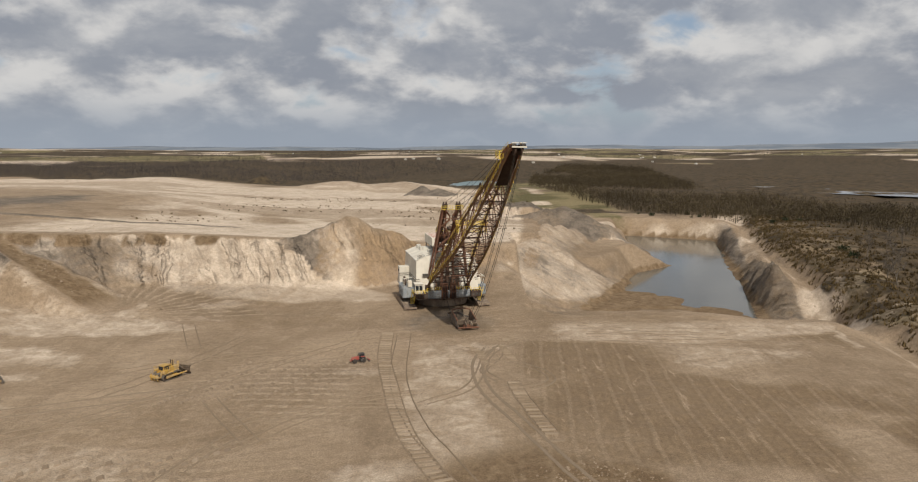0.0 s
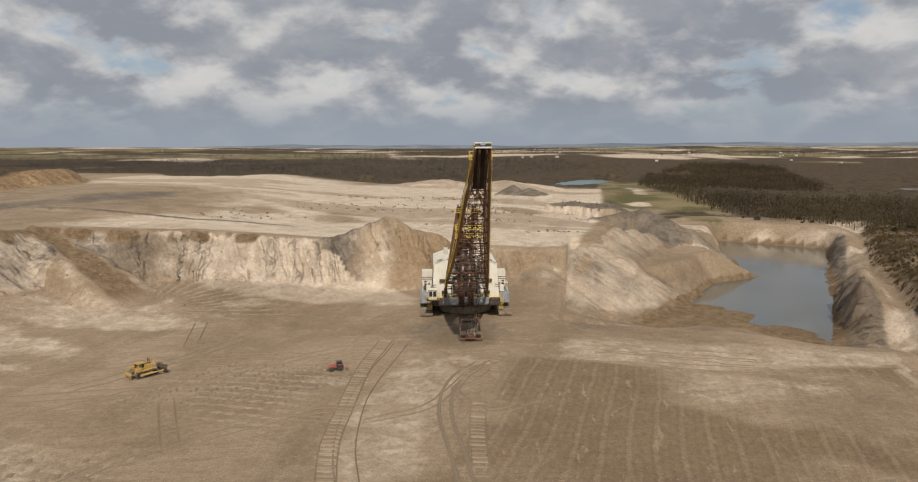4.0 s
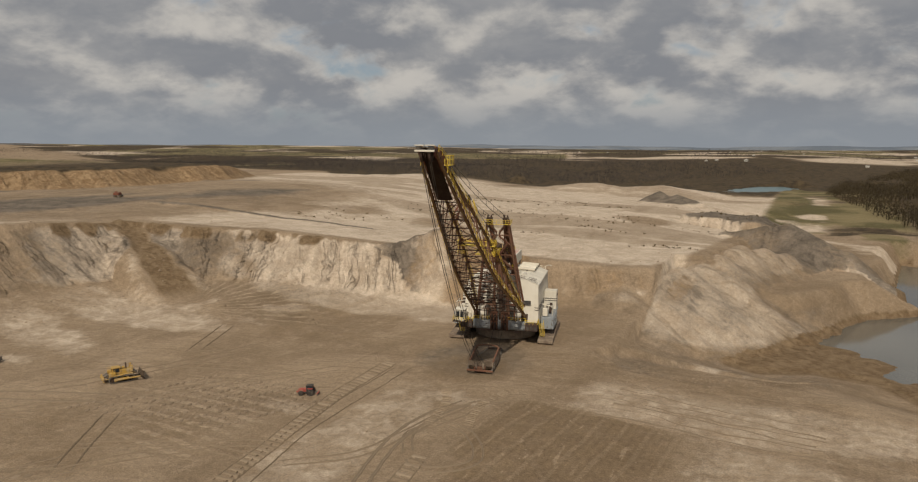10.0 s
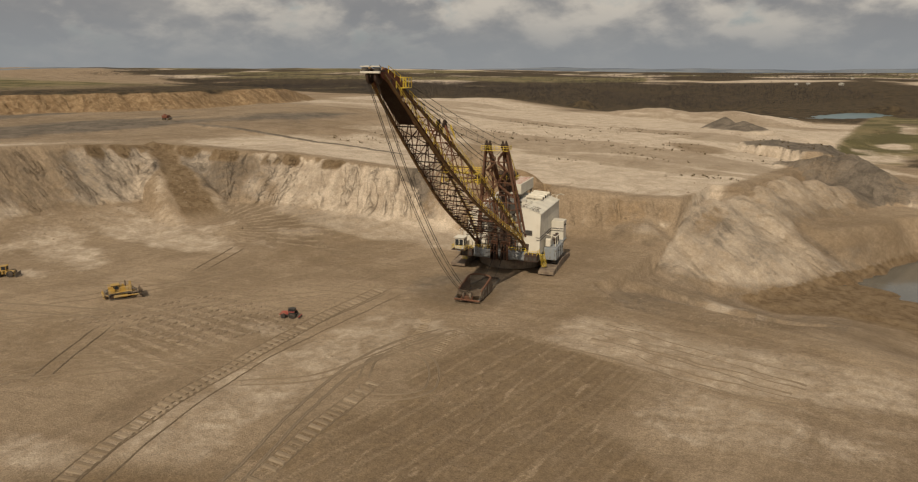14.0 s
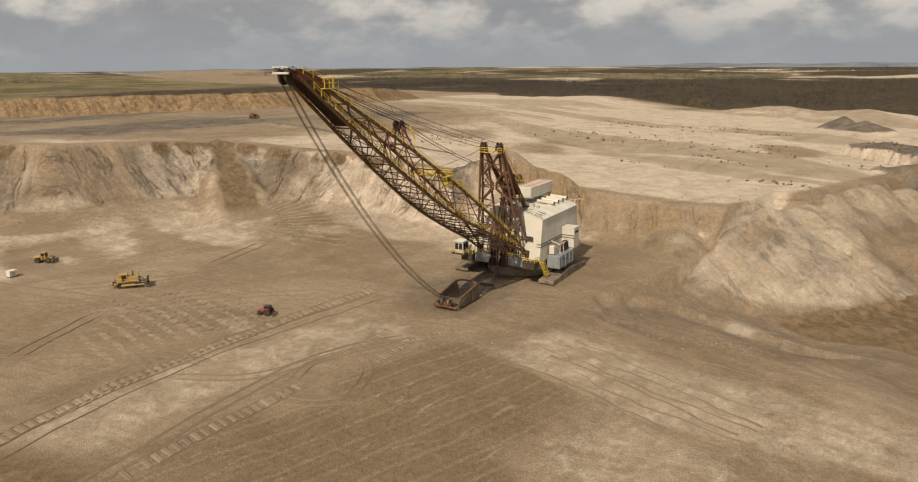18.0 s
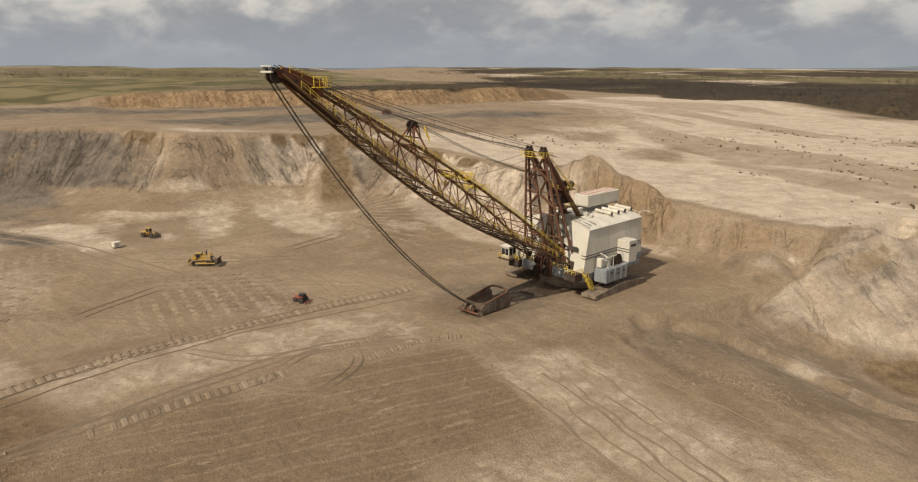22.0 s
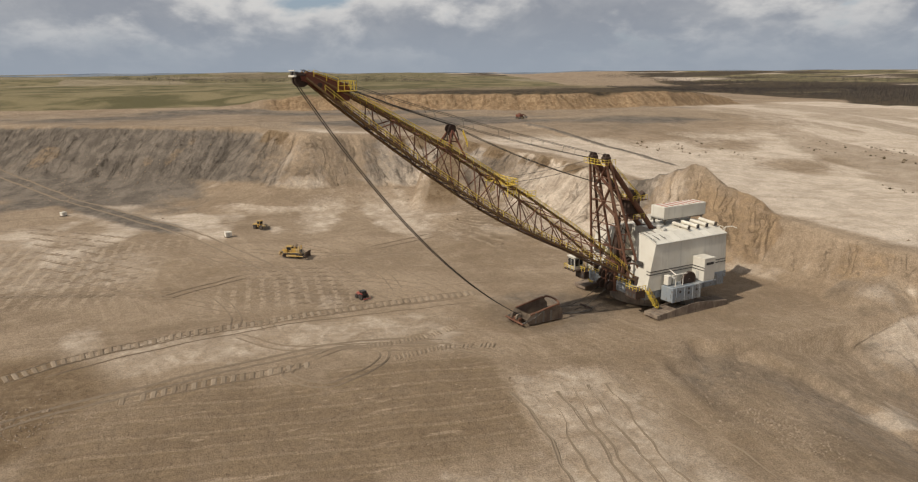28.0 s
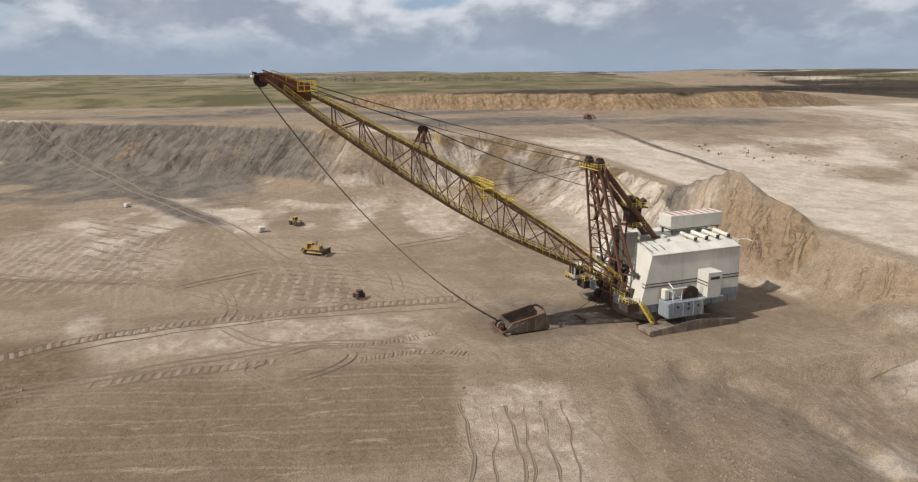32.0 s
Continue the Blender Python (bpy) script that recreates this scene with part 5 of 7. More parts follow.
        railing("roof_rail", [(s * 4.4, -8.2, roof_z), (s * 9.8, -8.0, eave + 0.1)], root, STEEL, 0.6, 2.0, 0.05)
        for y in (-6.3, -4.4):
            tube("roof_pipe", (s * 4.6, y, roof_z + 0.25), (s * 9.2, y, eave + 0.75), 0.10, STEEL, root, sides=5)
        tube("eave_gutter", (s * 10.3, -8.2, eave - 0.1), (s * 10.3, 14.9, eave - 0.1), 0.12, GREY, root, sides=6)
    # ridge house with faded red marks on top
    ridge = block("ridge_house", -2.7, 1.7, 2.3, 16.6, 19.2, 22.3, WHITE, root, "long white box on the roof with faded red marks on top", 0.08)
    for k in range(7):
        y = 3.4 + 1.9 * k
        block("red_mark", -2.3, 1.3, y, y + 0.75, 22.3, 22.33, FADED_RED, ridge, "", 0.0)
    for y in (3.2, 15.6):
        for x in (-2.3, 1.3):
            block("ridge_leg", x - 0.2, x + 0.2, y - 0.2, y + 0.2, 17.6, 19.2, STEEL, ridge)
    block("ridge_shadow_deck", -2.5, 1.5, 2.6, 16.2, 18.9, 19.2, STEEL, ridge)
    for k in range(4):
        y = 4.6 + 3.0 * k
        bm = bmesh.new()
        rod(bm, (2.6, y, 18.45), (7.0, y, 18.2), 0.42, 12)
        rod(bm, (7.0, y, 18.2), (7.7, y, 18.15), 0.52, 12, 0.30)
        duct = part("roof_vent", bm, WHITE, root, "white round roof duct lying on the roof")
        block("vent_saddle", 5.0, 5.3, y - 0.5, y + 0.5, 17.6, 18.0, STEEL, duct)
        block("vent_cap", 7.6, 7.75, y - 0.45, y + 0.45, 17.7, 18.55, STRIPE, duct)
    for x, y, a, b, h in ((3.4, -0.6, 1.4, 1.0, 0.9), (5.4, -1.2, 1.0, 1.0, 0.6), (-4.0, -0.4, 1.6, 1.2, 1.0), (-6.0, 6.0, 1.4, 2.0, 1.2), (-6.0, 11.0, 1.4, 2.0, 1.2)):
        block("roof_unit", x - a / 2, x + a / 2, y - b / 2, y + b / 2, roof_z, roof_z + h, GREY, root, edge=0.08)
    line_tube("davit", [(9.4, 14.6, eave), (9.6, 15.0, 17.6), (10.4, 16.4, 17.7), (11.2, 17.0, 17.4)], 0.12, WHITE, root, "white davit at the rear roof corner")
    railing("roof_rail", [(9.6, 14.6, 16.6), (2.2, 14.6, 17.8)], root, WHITE, 0.9, 1.6, 0.05)


def running_gear(root):
    for s in (-1, 1):
        a, b = (10.6, 14.8) if s > 0 else (-14.8, -10.6)
        shoe = prism("walking_shoe", [(-11.2, 0.3), (-10.0, -0.1), (10.4, -0.1), (11.4, 0.3), (11.4, 1.15), (2.5, 1.6), (-1.5, 1.6), (-11.2, 1.15)], a, b, SHOE, root, "long dusty steel walking shoe", 0.06)
        for x in (a + 0.12, b - 0.12):
            prism("shoe_rib", [(-10.8, 1.1), (-0.5, 2.2), (2.0, 2.2), (11.0, 1.1)], x - 0.1, x + 0.1, SHOE, shoe, "", 0.0)
        for k in range(9):
            y = -9.6 + 2.4 * k
            top = 1.2 + 0.5 * (1 - abs(y - 0.5) / 11)
            block("shoe_plate", a + 0.3, b - 0.3, y - 0.08, y + 0.08, top - 0.2, top + 0.05, SHOE, shoe, edge=0.0)
        x0, x1 = sorted((s * 10.9, s * 14.5))
        bx = block("walking_drive_case", x0, x1, -6.6, 2.6, 3.2, 6.7, BLUE, root, "faded blue walking drive case with rust stains", 0.12)
        for y in (-5.4, -2.8, -0.2, 2.0):
            xr = sorted((s * 14.5, s * 14.62))
            block("case_rib", xr[0], xr[1], y - 0.09, y + 0.09, 3.3, 6.8, BLUE, bx, edge=0.0)
        for y, z in ((-4.2, 5.6), (-1.5, 5.0), (1.0, 5.4), (-1.5, 6.0)):
            tube("case_port", (s * 14.48, y, z), (s * 14.56, y, z), 0.32, STRIPE, bx, sides=12)
        sheave("eccentric_gear", (s * 13.0, -0.2, 7.4), (1, 0, 0), 2.1, 0.7, RUST_DARK, root, "dark eccentric walking gear")
        sheave("eccentric_gear", (s * 11.8, 1.6, 7.3), (1, 0, 0), 1.3, 0.5, STEEL, root)
        block("gear_leg", min(s * 12, s * 13.6), max(s * 12, s * 13.6), -1.4, 1.4, 1.2, 4.0, STEEL, root)
        for y, h in ((-5.8, 2.2), (-4.2, 1.5), (1.8, 1.2)):
            block("motor_box", min(s * 11.3, s * 12.7), max(s * 11.3, s * 12.7), y - 0.6, y + 0.6, 6.9, 6.9 + h, GREY if h < 2 else WHITE, root, edge=0.1)
        for y in (-5.2, -3.0):
            tube("pipe_post", (s * 13.9, y, 6.9), (s * 13.9, y, 9.6), 0.11, WHITE, root, sides=6)
        tube("pipe_rail", (s * 13.9, -6.4, 9.6), (s * 13.9, -1.8, 9.6), 0.12, WHITE, root, sides=6)
        tube("pipe_rail", (s * 13.9, -5.2, 9.6), (s * 10.9, -4.2, 9.9), 0.12, WHITE, root, sides=6)
        xs = sorted((s * 10.6, s * 14.2))
        shed = block("side_shed", xs[0], xs[1], 3.4, 7.0, 6.75, 12.2, WHITE, root, "small white shed on the side deck", 0.06)
        xs = sorted((s * 14.2, s * 14.26))
        block("shed_vent", xs[0], xs[1], 4.0, 6.4, 10.6, 11.2, STRIPE, shed, edge=0.0)
        xs = sorted((s * 10.7, s * 14.3))
        for z in (9.9, 9.25):
            block("stripe", xs[0], xs[1], 3.32, 3.38, z, z + 0.2, STRIPE, shed, "", 0.0)
        block("shed_door", xs[0] + 1.2, xs[0] + 2.1, 3.30, 3.36, 6.9, 8.95, GREY, shed, "", 0.0)
        block("side_deck", min(s * 10.4, s * 14.4), max(s * 10.4, s * 14.4), 2.6, 7.6, 6.4, 6.75, BLUE, root, edge=0.04)
        railing("handrail", [(s * 14.3, 6.9, 6.75), (s * 14.3, 7.5, 6.75), (s * 10.8, 7.5, 6.75)], root, STEEL, 1.1, 1.3, 0.05)
        # front corner deck with a stair to the shoe
        xs = sorted((s * 7.4, s * 10.8))
        fd = block("corner_deck", xs[0], xs[1], -14.2, -11.3, 4.3, 6.2, RUST_DARK, root, "brown steel corner deck", 0.08)
        for k in range(3):
            xw = xs[0] + 0.4 + 1.05 * k
            block("deck_opening", xw, xw + 0.7, -14.26, -14.2, 4.7, 5.6, STRIPE, fd, "", 0.0)
        railing("handrail", [(s * 7.4, -14.1, 6.2), (s * 10.8, -14.1, 6.2), (s * 10.8, -11.3, 6.2)], root, YELLOW, 1.1, 1.1, 0.06)
        bm = bmesh.new()
        for k in range(11):
            z = 5.9 - 0.42 * k
            y = -11.6 + 0.30 * k
            x_a, x_b = sorted((s * 10.9, s * 12.2))
            box(bm, x_a, x_b, y, y + 0.3, z, z + 0.07)
        stair = part("stair", bm, YELLOW, root, "yellow steel stair down to the shoe")
        for x in (s * 10.9, s * 12.2):
            railing("stair_rail", [(x, -11.5, 6.0), (x, -8.4, 1.8)], stair, YELLOW, 1.0, 1.2, 0.06)


def front_gear(root):
    # operator's cab on the west corner
    deck = block("cab_platform", -12.6, -8.6, -16.6, -12.4, 6.3, 6.5, RUST_DARK, root, "dark steel cab platform with yellow rails")
    railing("handrail", [(-8.7, -16.5, 6.5), (-12.5, -16.5, 6.5), (-12.5, -12.5, 6.5)], deck, r=0.06, step=1.2)
    for x, y in ((-9.0, -13.0), (-12.2, -13.0)):
        tube("platform_strut", (x, y, 6.3), (x + 1.5, -11.2, 4.2), 0.14, RUST, deck, sides=6)
    cab = block("cab", -11.9, -9.3, -15.8, -12.9, 6.5, 9.6, WHITE, root, "cream-white operator's cab with dark windows", 0.1)
    block("cab_roof", -12.1, -9.1, -16.1, -12.8, 9.6, 9.8, WHITE, cab, "", 0.05)
    for k in range(2):
        block("window", -11.7 + 1.2 * k, -10.7 + 1.2 * k, -15.87, -15.8, 7.4, 9.2, GLASS, cab, "dark cab window", 0.0)
    for x in (-11.97, -9.3):
        block("window", x, x + 0.07, -15.5, -14.5, 7.4, 9.2, GLASS, cab, "dark cab window", 0.0)
        block("window", x, x + 0.07, -14.2, -13.3, 7.6, 9.2, GLASS, cab, "dark cab window", 0.0)
    # fairleads and drums between the boom feet
    for s in (-1, 1):
        for o in (0.0, 0.9):
            sheave("fairlead_sheave", (s * (1.0 + o), -13.7, 5.0), (1, 0, 0), 1.1, 0.4, RUST_DARK, root)
            sheave("fairlead_sheave", (s * (1.0 + o), -13.4, 7.4), (1, 0, 0), 0.9, 0.4, RUST_DARK, root)
        block("fairlead_frame", min(s * 0.45, s * 2.5), max(s * 0.45, s * 2.5), -13.2, -12.2, 3.8, 9.0, RUST, root, edge=0.1)
        sheave("drum_flange", (s * 3.6, -6.6, 8.4), (1, 0, 0), 2.3, 0.4, RUST_DARK, root, "dark winch drum flange")
        sheave("drum_flange", (s * 0.5, -6.6, 8.4), (1, 0, 0), 2.3, 0.4, RUST_DARK, root)
        tube("winch_drum", (s * 0.6, -6.6, 8.4), (s * 3.6, -6.6, 8.4), 1.5, STEEL, root, "rope-wound winch drum", 20)
        for k in range(5):
            x = s * (3.2 + 0.75 * k)
            tube("machinery_post", (x, -11.0 - 0.25 * k, 5.5), (x * 0.96, -10.2, 8.0 + (k % 3)), 0.16, RUST if k % 2 else RUST_DARK, root, sides=6)
            block("motor", min(x, x + s * 0.6), max(x, x + s * 0.6), -10.2, -9.3, 5.5, 6.4 + 0.3 * (k % 2), RUST_DARK, root)
        railing("handrail", [(s * 0.6, -12.8, 6.4), (s * 7.4, -12.8, 6.4)], root, YELLOW, 1.1, 1.3, 0.06)
        sheave("side_tank", (s * 9.2, -10.9, 7.2), (0, 1, 0), 0.9, 1.0, WHITE, root) if s < 0 else None


def build_dragline():
    root = new("dragline")
    root.matrix_basis = pose(-6.3, 240.5, 0.1, 0, 0, 13.2)
    tagged(root, "huge white walking dragline with a rusty yellow-railed lattice boom", "dragline")
    boom(root)
    mast(root)
    ropes(root)
    house(root)
    running_gear(root)
    front_gear(root)


def build_bucket():
    """The bucket on the ground; its mouth faces the machine."""
    root = new("dragline_bucket")
    root.matrix_basis = pose(-6.3, 240.5, 0, 0, 0, 13.2) @ pose(0.1, -34.3, 0.35, 0, 0, 0) @ Matrix.Diagonal((1.16, 1.32, 1.1, 1.0))
    tagged(root, "rusty steel dragline bucket lying on the pit floor beside its chains", "bucket")
    outer = [(-2.9, 0.3), (-2.0, -0.05), (3.9, -0.05), (4.3, 0.1), (4.1, 2.0), (3.2, 3.2), (-2.4, 2.0), (-3.2, 1.2)]
    for s in (-1, 1):
        side = prism("side_plate", outer, s * 2.5 - 0.12, s * 2.5 + 0.12, BUCKET, root, "worn rust-brown bucket side", 0.03)
        tube("top_rail", (s * 2.5, -2.4, 2.05), (s * 2.5, 3.2, 3.25), 0.2, RUST, side, sides=8)
        for y in (-1.4, 0.2, 1.8):
            block("wear_bar", min(s * 2.62, s * 2.74), max(s * 2.62, s * 2.74), y - 0.15, y + 0.15, 0.1, 2.3, STEEL, side, edge=0.0)
    block("floor_plate", -2.5, 2.5, -2.6, 3.6, -0.15, 0.1, BUCKET, root, edge=0.04)
    bm = bmesh.new()
    vs = [[bm.verts.new((x, y, z)) for x in (-2.5, 2.5)] for y, z in ((-2.3, 0.0), (-2.9, 0.5), (-3.2, 1.2), (-2.4, 2.0))]
    for a, b in zip(vs, vs[1:]):
        bm.faces.new((a[0], a[1], b[1], b[0]))
    bmesh.ops.solidify(bm, geom=list(bm.faces), thickness=0.2)
    part("rear_plate", bm, BUCKET, root, "curved rear plate")
    arch = [(2.5 * math.cos(a), 3.4 + 0.4 * math.sin(a), 2.9 + 0.75 * math.sin(a) ** 0.6) for a in np.linspace(0.001, math.pi - 0.001, 11)]
    line_tube("arch", arch, 0.2, RUST, root, "rusted front arch", 8)
    for k in range(6):
        x = -2.2 + 0.88 * k
        prism("tooth", [(3.4, -0.1), (4.4, -0.05), (3.5, 0.25)], x - 0.16, x + 0.16, STEEL, root, "", 0.0)
    # spreader bar, dump sheaves and hoist chains at the rear
    tube("spreader_bar", (-2.7, -4.2, 0.5), (2.8, -4.0, 0.4), 0.22, RUST, root, "spreader bar on the ground")
    for s in (-0.8, 0.7):
        sheave("dump_sheave", (s, -3.7, 1.3), (1, 0.2, 0), 0.7, 0.4, SHOE, root, "dusty dump sheave")
    block("dump_block", -1.3, 1.2, -4.0, -3.3, 0.5, 1.2, RUST, root)

    def chain(a, b, k, sag, parent):
        a, b = Vector(a), Vector(b)
        for i in range(k):
            p = a.lerp(b, (i + 0.05) / k)
            q = a.lerp(b, (i + 0.95) / k)
            for v, t in ((p, (i + 0.05) / k), (q, (i + 0.95) / k)):
                v.z -= 4 * sag * t * (1 - t)
            bm = bmesh.new()
            side = Vector((0.14, 0, 0.0)) if i % 2 else Vector((0, 0, 0.14))
            for o in (-1, 1):
                rod(bm, p + side * o, q + side * o, 0.075, 5)
            rod(bm, p - side, p + side, 0.075, 5)
            rod(bm, q - side, q + side, 0.075, 5)
            part("chain_link", bm, STEEL, parent)

    for s in (-1, 1):
        chain((s * 2.6, 0.2, 2.4), (s * 2.6, -4.0, 0.6), 8, 0.25, root)
        chain((s * 2.4, 3.7, 1.0), (s * 1.8, 11.0, 0.05), 16, 0.18, root)
        chain((s * 1.8, 11.0, 0.05), (s * 0.5, 12.4, 0.1), 4, 0.0, root)
    tube("drag_yoke", (-1.6, 11.2, 0.2), (1.6, 11.3, 0.2), 0.2, RUST_DARK, root)


build_dragline()
build_bucket()

# ---- vehicles and small things on the pit floor ----


def track_unit(name, x, length, width, height, parent):
    """A crawler: the belt in its shoes, and wheels."""
    bm = bmesh.new()
    r = height / 2
    k = 34
    per = 2 * (length - height) + math.tau * r
    for i in range(k):
        s = per * i / k
        flat = length - height
        if s < flat:
            y, z, a = -flat / 2 + s, height, 0.0
        elif s < flat + math.pi * r:
            t = (s - flat) / r
            y, z, a = flat / 2 + r * math.sin(t), r + r * math.cos(t), -t
        elif s < 2 * flat + math.pi * r:
            y, z, a = flat / 2 - (s - flat - math.pi * r), 0.0, math.pi
        else:
            t = (s - 2 * flat - math.pi * r) / r
            y, z, a = -flat / 2 - r * math.sin(t), r - r * math.cos(t), math.pi - t
        m = Matrix.Translation((x, y, z)) @ Matrix.Rotation(a, 4, "X")
        start = len(bm.verts)
        h = per / k * 0.46
        box(bm, -width / 2, width / 2, -h, h, -0.10, 0.02)
        box(bm, -width / 2, width / 2, -0.05, 0.05, 0.02, 0.10)
        bm.verts.ensure_lookup_table()
        for v in bm.verts[start:]:
            v.co = m @ v.co
    belt = part(name, bm, STEEL, parent, "dusty steel crawler belt")
    for y, rr in ((-(length - height) / 2, r * 0.8), ((length - height) / 2, r * 0.8)):
        sheave("sprocket", (x, y, r), (1, 0, 0), rr, width * 0.5, RUST_DARK, belt)
    block("roller_frame", x - width * 0.3, x + width * 0.3, -length * 0.3, length * 0.3, height * 0.25, height * 0.7, CAT_YELLOW, belt)
    return belt


def dozer():
    root = new("bulldozer")
    root.matrix_basis = pose(-68.3, 157.4, ground_z(-68.3, 157.4) + 0.08, 0, 0, -26.8) @ Matrix.Scale(0.98, 4)
    tagged(root, "yellow crawler bulldozer with blade and ripper on the pit floor", "bulldozer")
    for s in (-1, 1):
        track_unit("crawler", s * 1.35, 5.4, 0.75, 1.45, root)
        tube("push_arm", (s * 1.95, -1.0, 0.8), (s * 1.9, 4.0, 0.75), 0.18, CAT_YELLOW, root)
        block("fender", min(s * 0.9, s * 1.75), max(s * 0.9, s * 1.75), -2.4, 0.4, 1.6, 1.75, CAT_YELLOW, root)
        block("fuel_tank", min(s * 0.95, s * 1.7), max(s * 0.95, s * 1.7), -2.6, -1.2, 1.75, 2.6, CAT_YELLOW, root, edge=0.12)
        tube("lift_cylinder", (s * 0.95, 2.4, 2.5), (s * 0.9, 3.9, 1.2), 0.11, STEEL, root)
        tube("exhaust_stack", (s * 0.35, 1.3, 2.6), (s * 0.35, 1.3, 4.1), 0.10, RUST_DARK, root)
        block("lift_yoke", s * 0.95 - 0.12, s * 0.95 + 0.12, 2.1, 2.6, 2.0, 3.6, CAT_YELLOW, root)
    block("chassis", -0.95, 0.95, -2.6, 2.7, 0.6, 1.7, CAT_YELLOW, root, edge=0.1)
    prism("engine_hood", [(-0.1, 1.6), (2.7, 1.6), (2.75, 2.6), (0.2, 2.85), (-0.1, 2.8)], -0.85, 0.85, CAT_YELLOW, root, "yellow engine hood", 0.1)
    block("grille", -0.7, 0.7, 2.72, 2.8, 1.6, 2.5, STRIPE, root)
    cab = block("cab", -0.85, 0.85, -1.8, -0.1, 1.7, 3.3, CAT_YELLOW, root, "yellow cab with dark windows", 0.08)
    block("cab_roof", -1.0, 1.0, -2.0, 0.1, 3.3, 3.46, CAT_YELLOW, cab, "", 0.06)
    for x in (-0.8, -0.3, 0.3, 0.8):
        block("work_lamp", x - 0.12, x + 0.12, 0.0, 0.14, 3.46, 3.64, STEEL, cab)
    block("air_cleaner", -0.25, 0.25, 0.5, 0.95, 2.85, 3.3, CAT_YELLOW, root, edge=0.08)
    railing("grab_rail", [(-1.6, -2.5, 2.6), (-1.6, -1.3, 2.6)], root, CAT_YELLOW, 0.6, 0.6, 0.04)
    railing("grab_rail", [(1.6, -2.5, 2.6), (1.6, -1.3, 2.6)], root, CAT_YELLOW, 0.6, 0.6, 0.04)
    block("rear_winch", -0.7, 0.7, -3.3, -2.6, 1.2, 1.9, STEEL, root, "dusty rear winch", 0.1)
    block("window", -0.75, 0.75, -0.1, -0.05, 2.3, 3.2, GLASS, cab, "dark window")
    block("window", -0.75, 0.75, -1.86, -1.8, 2.3, 3.2, GLASS, cab, "dark window")
    for x in (-0.9, 0.85):
        block("window", x, x + 0.05, -1.6, -0.3, 2.3, 3.2, GLASS, cab, "dark window")
    bm = bmesh.new()
    prof = [(4.5, 0.0), (4.25, 0.5), (4.2, 1.0), (4.3, 1.5), (4.6, 1.95)]
    vs = [[bm.verts.new((x, y + (0.45 if abs(x) > 2 else 0), z)) for x in (-2.3, -1.6, 1.6, 2.3)] for y, z in prof]
    for a, b in zip(vs, vs[1:]):
        for i in range(3):
            bm.faces.new((a[i], a[i + 1], b[i + 1], b[i]))
    bmesh.ops.solidify(bm, geom=list(bm.faces), thickness=0.14)
    part("blade", bm, BUCKET, root, "worn dusty steel blade")
    rip = block("ripper_beam", -1.3, 1.3, -4.1, -3.6, 1.0, 1.6, CAT_YELLOW, root, "yellow ripper beam", 0.06)
    for x in (-1.0, 0.0, 1.0):
        prism("ripper_shank", [(-4.0, 1.9), (-3.7, 1.9), (-3.7, 0.5), (-3.4, 0.1), (-3.9, 0.5)], x - 0.1, x + 0.1, CAT_YELLOW, rip, "", 0.0)
    for x in (-0.7, 0.7):
        tube("ripper_cylinder", (x, -2.6, 2.2), (x, -3.8, 1.5), 0.12, STEEL, root)
        tube("ripper_link", (x * 1.3, -2.6, 0.9), (x * 1.3, -3.7, 1.1), 0.14, CAT_YELLOW, root)


def big_wheel(name, centre, r, width, parent, rim):
    bm = bmesh.new()
    wheel_mesh(bm, centre, (1, 0, 0), r, width, 24, 0.5, 0.6)
    for k in range(20):
        a = k * math.tau / 20
        c = Vector(centre) + Vector((0, math.cos(a), math.sin(a))) * (r + 0.01)
        rod(bm, c + Vector((-width * 0.4, 0.08, 0)), c + Vector((width * 0.4, -0.08, 0)), 0.05, 4)
    wheel = part(name, bm, RUBBER, parent, "dusty rubber tyre")
    bm = bmesh.new()
    wheel_mesh(bm, centre, (1, 0, 0), r * 0.52, width * 0.75, 18, 0.3, 0.85)
    part("rim", bm, rim, wheel)
    return wheel


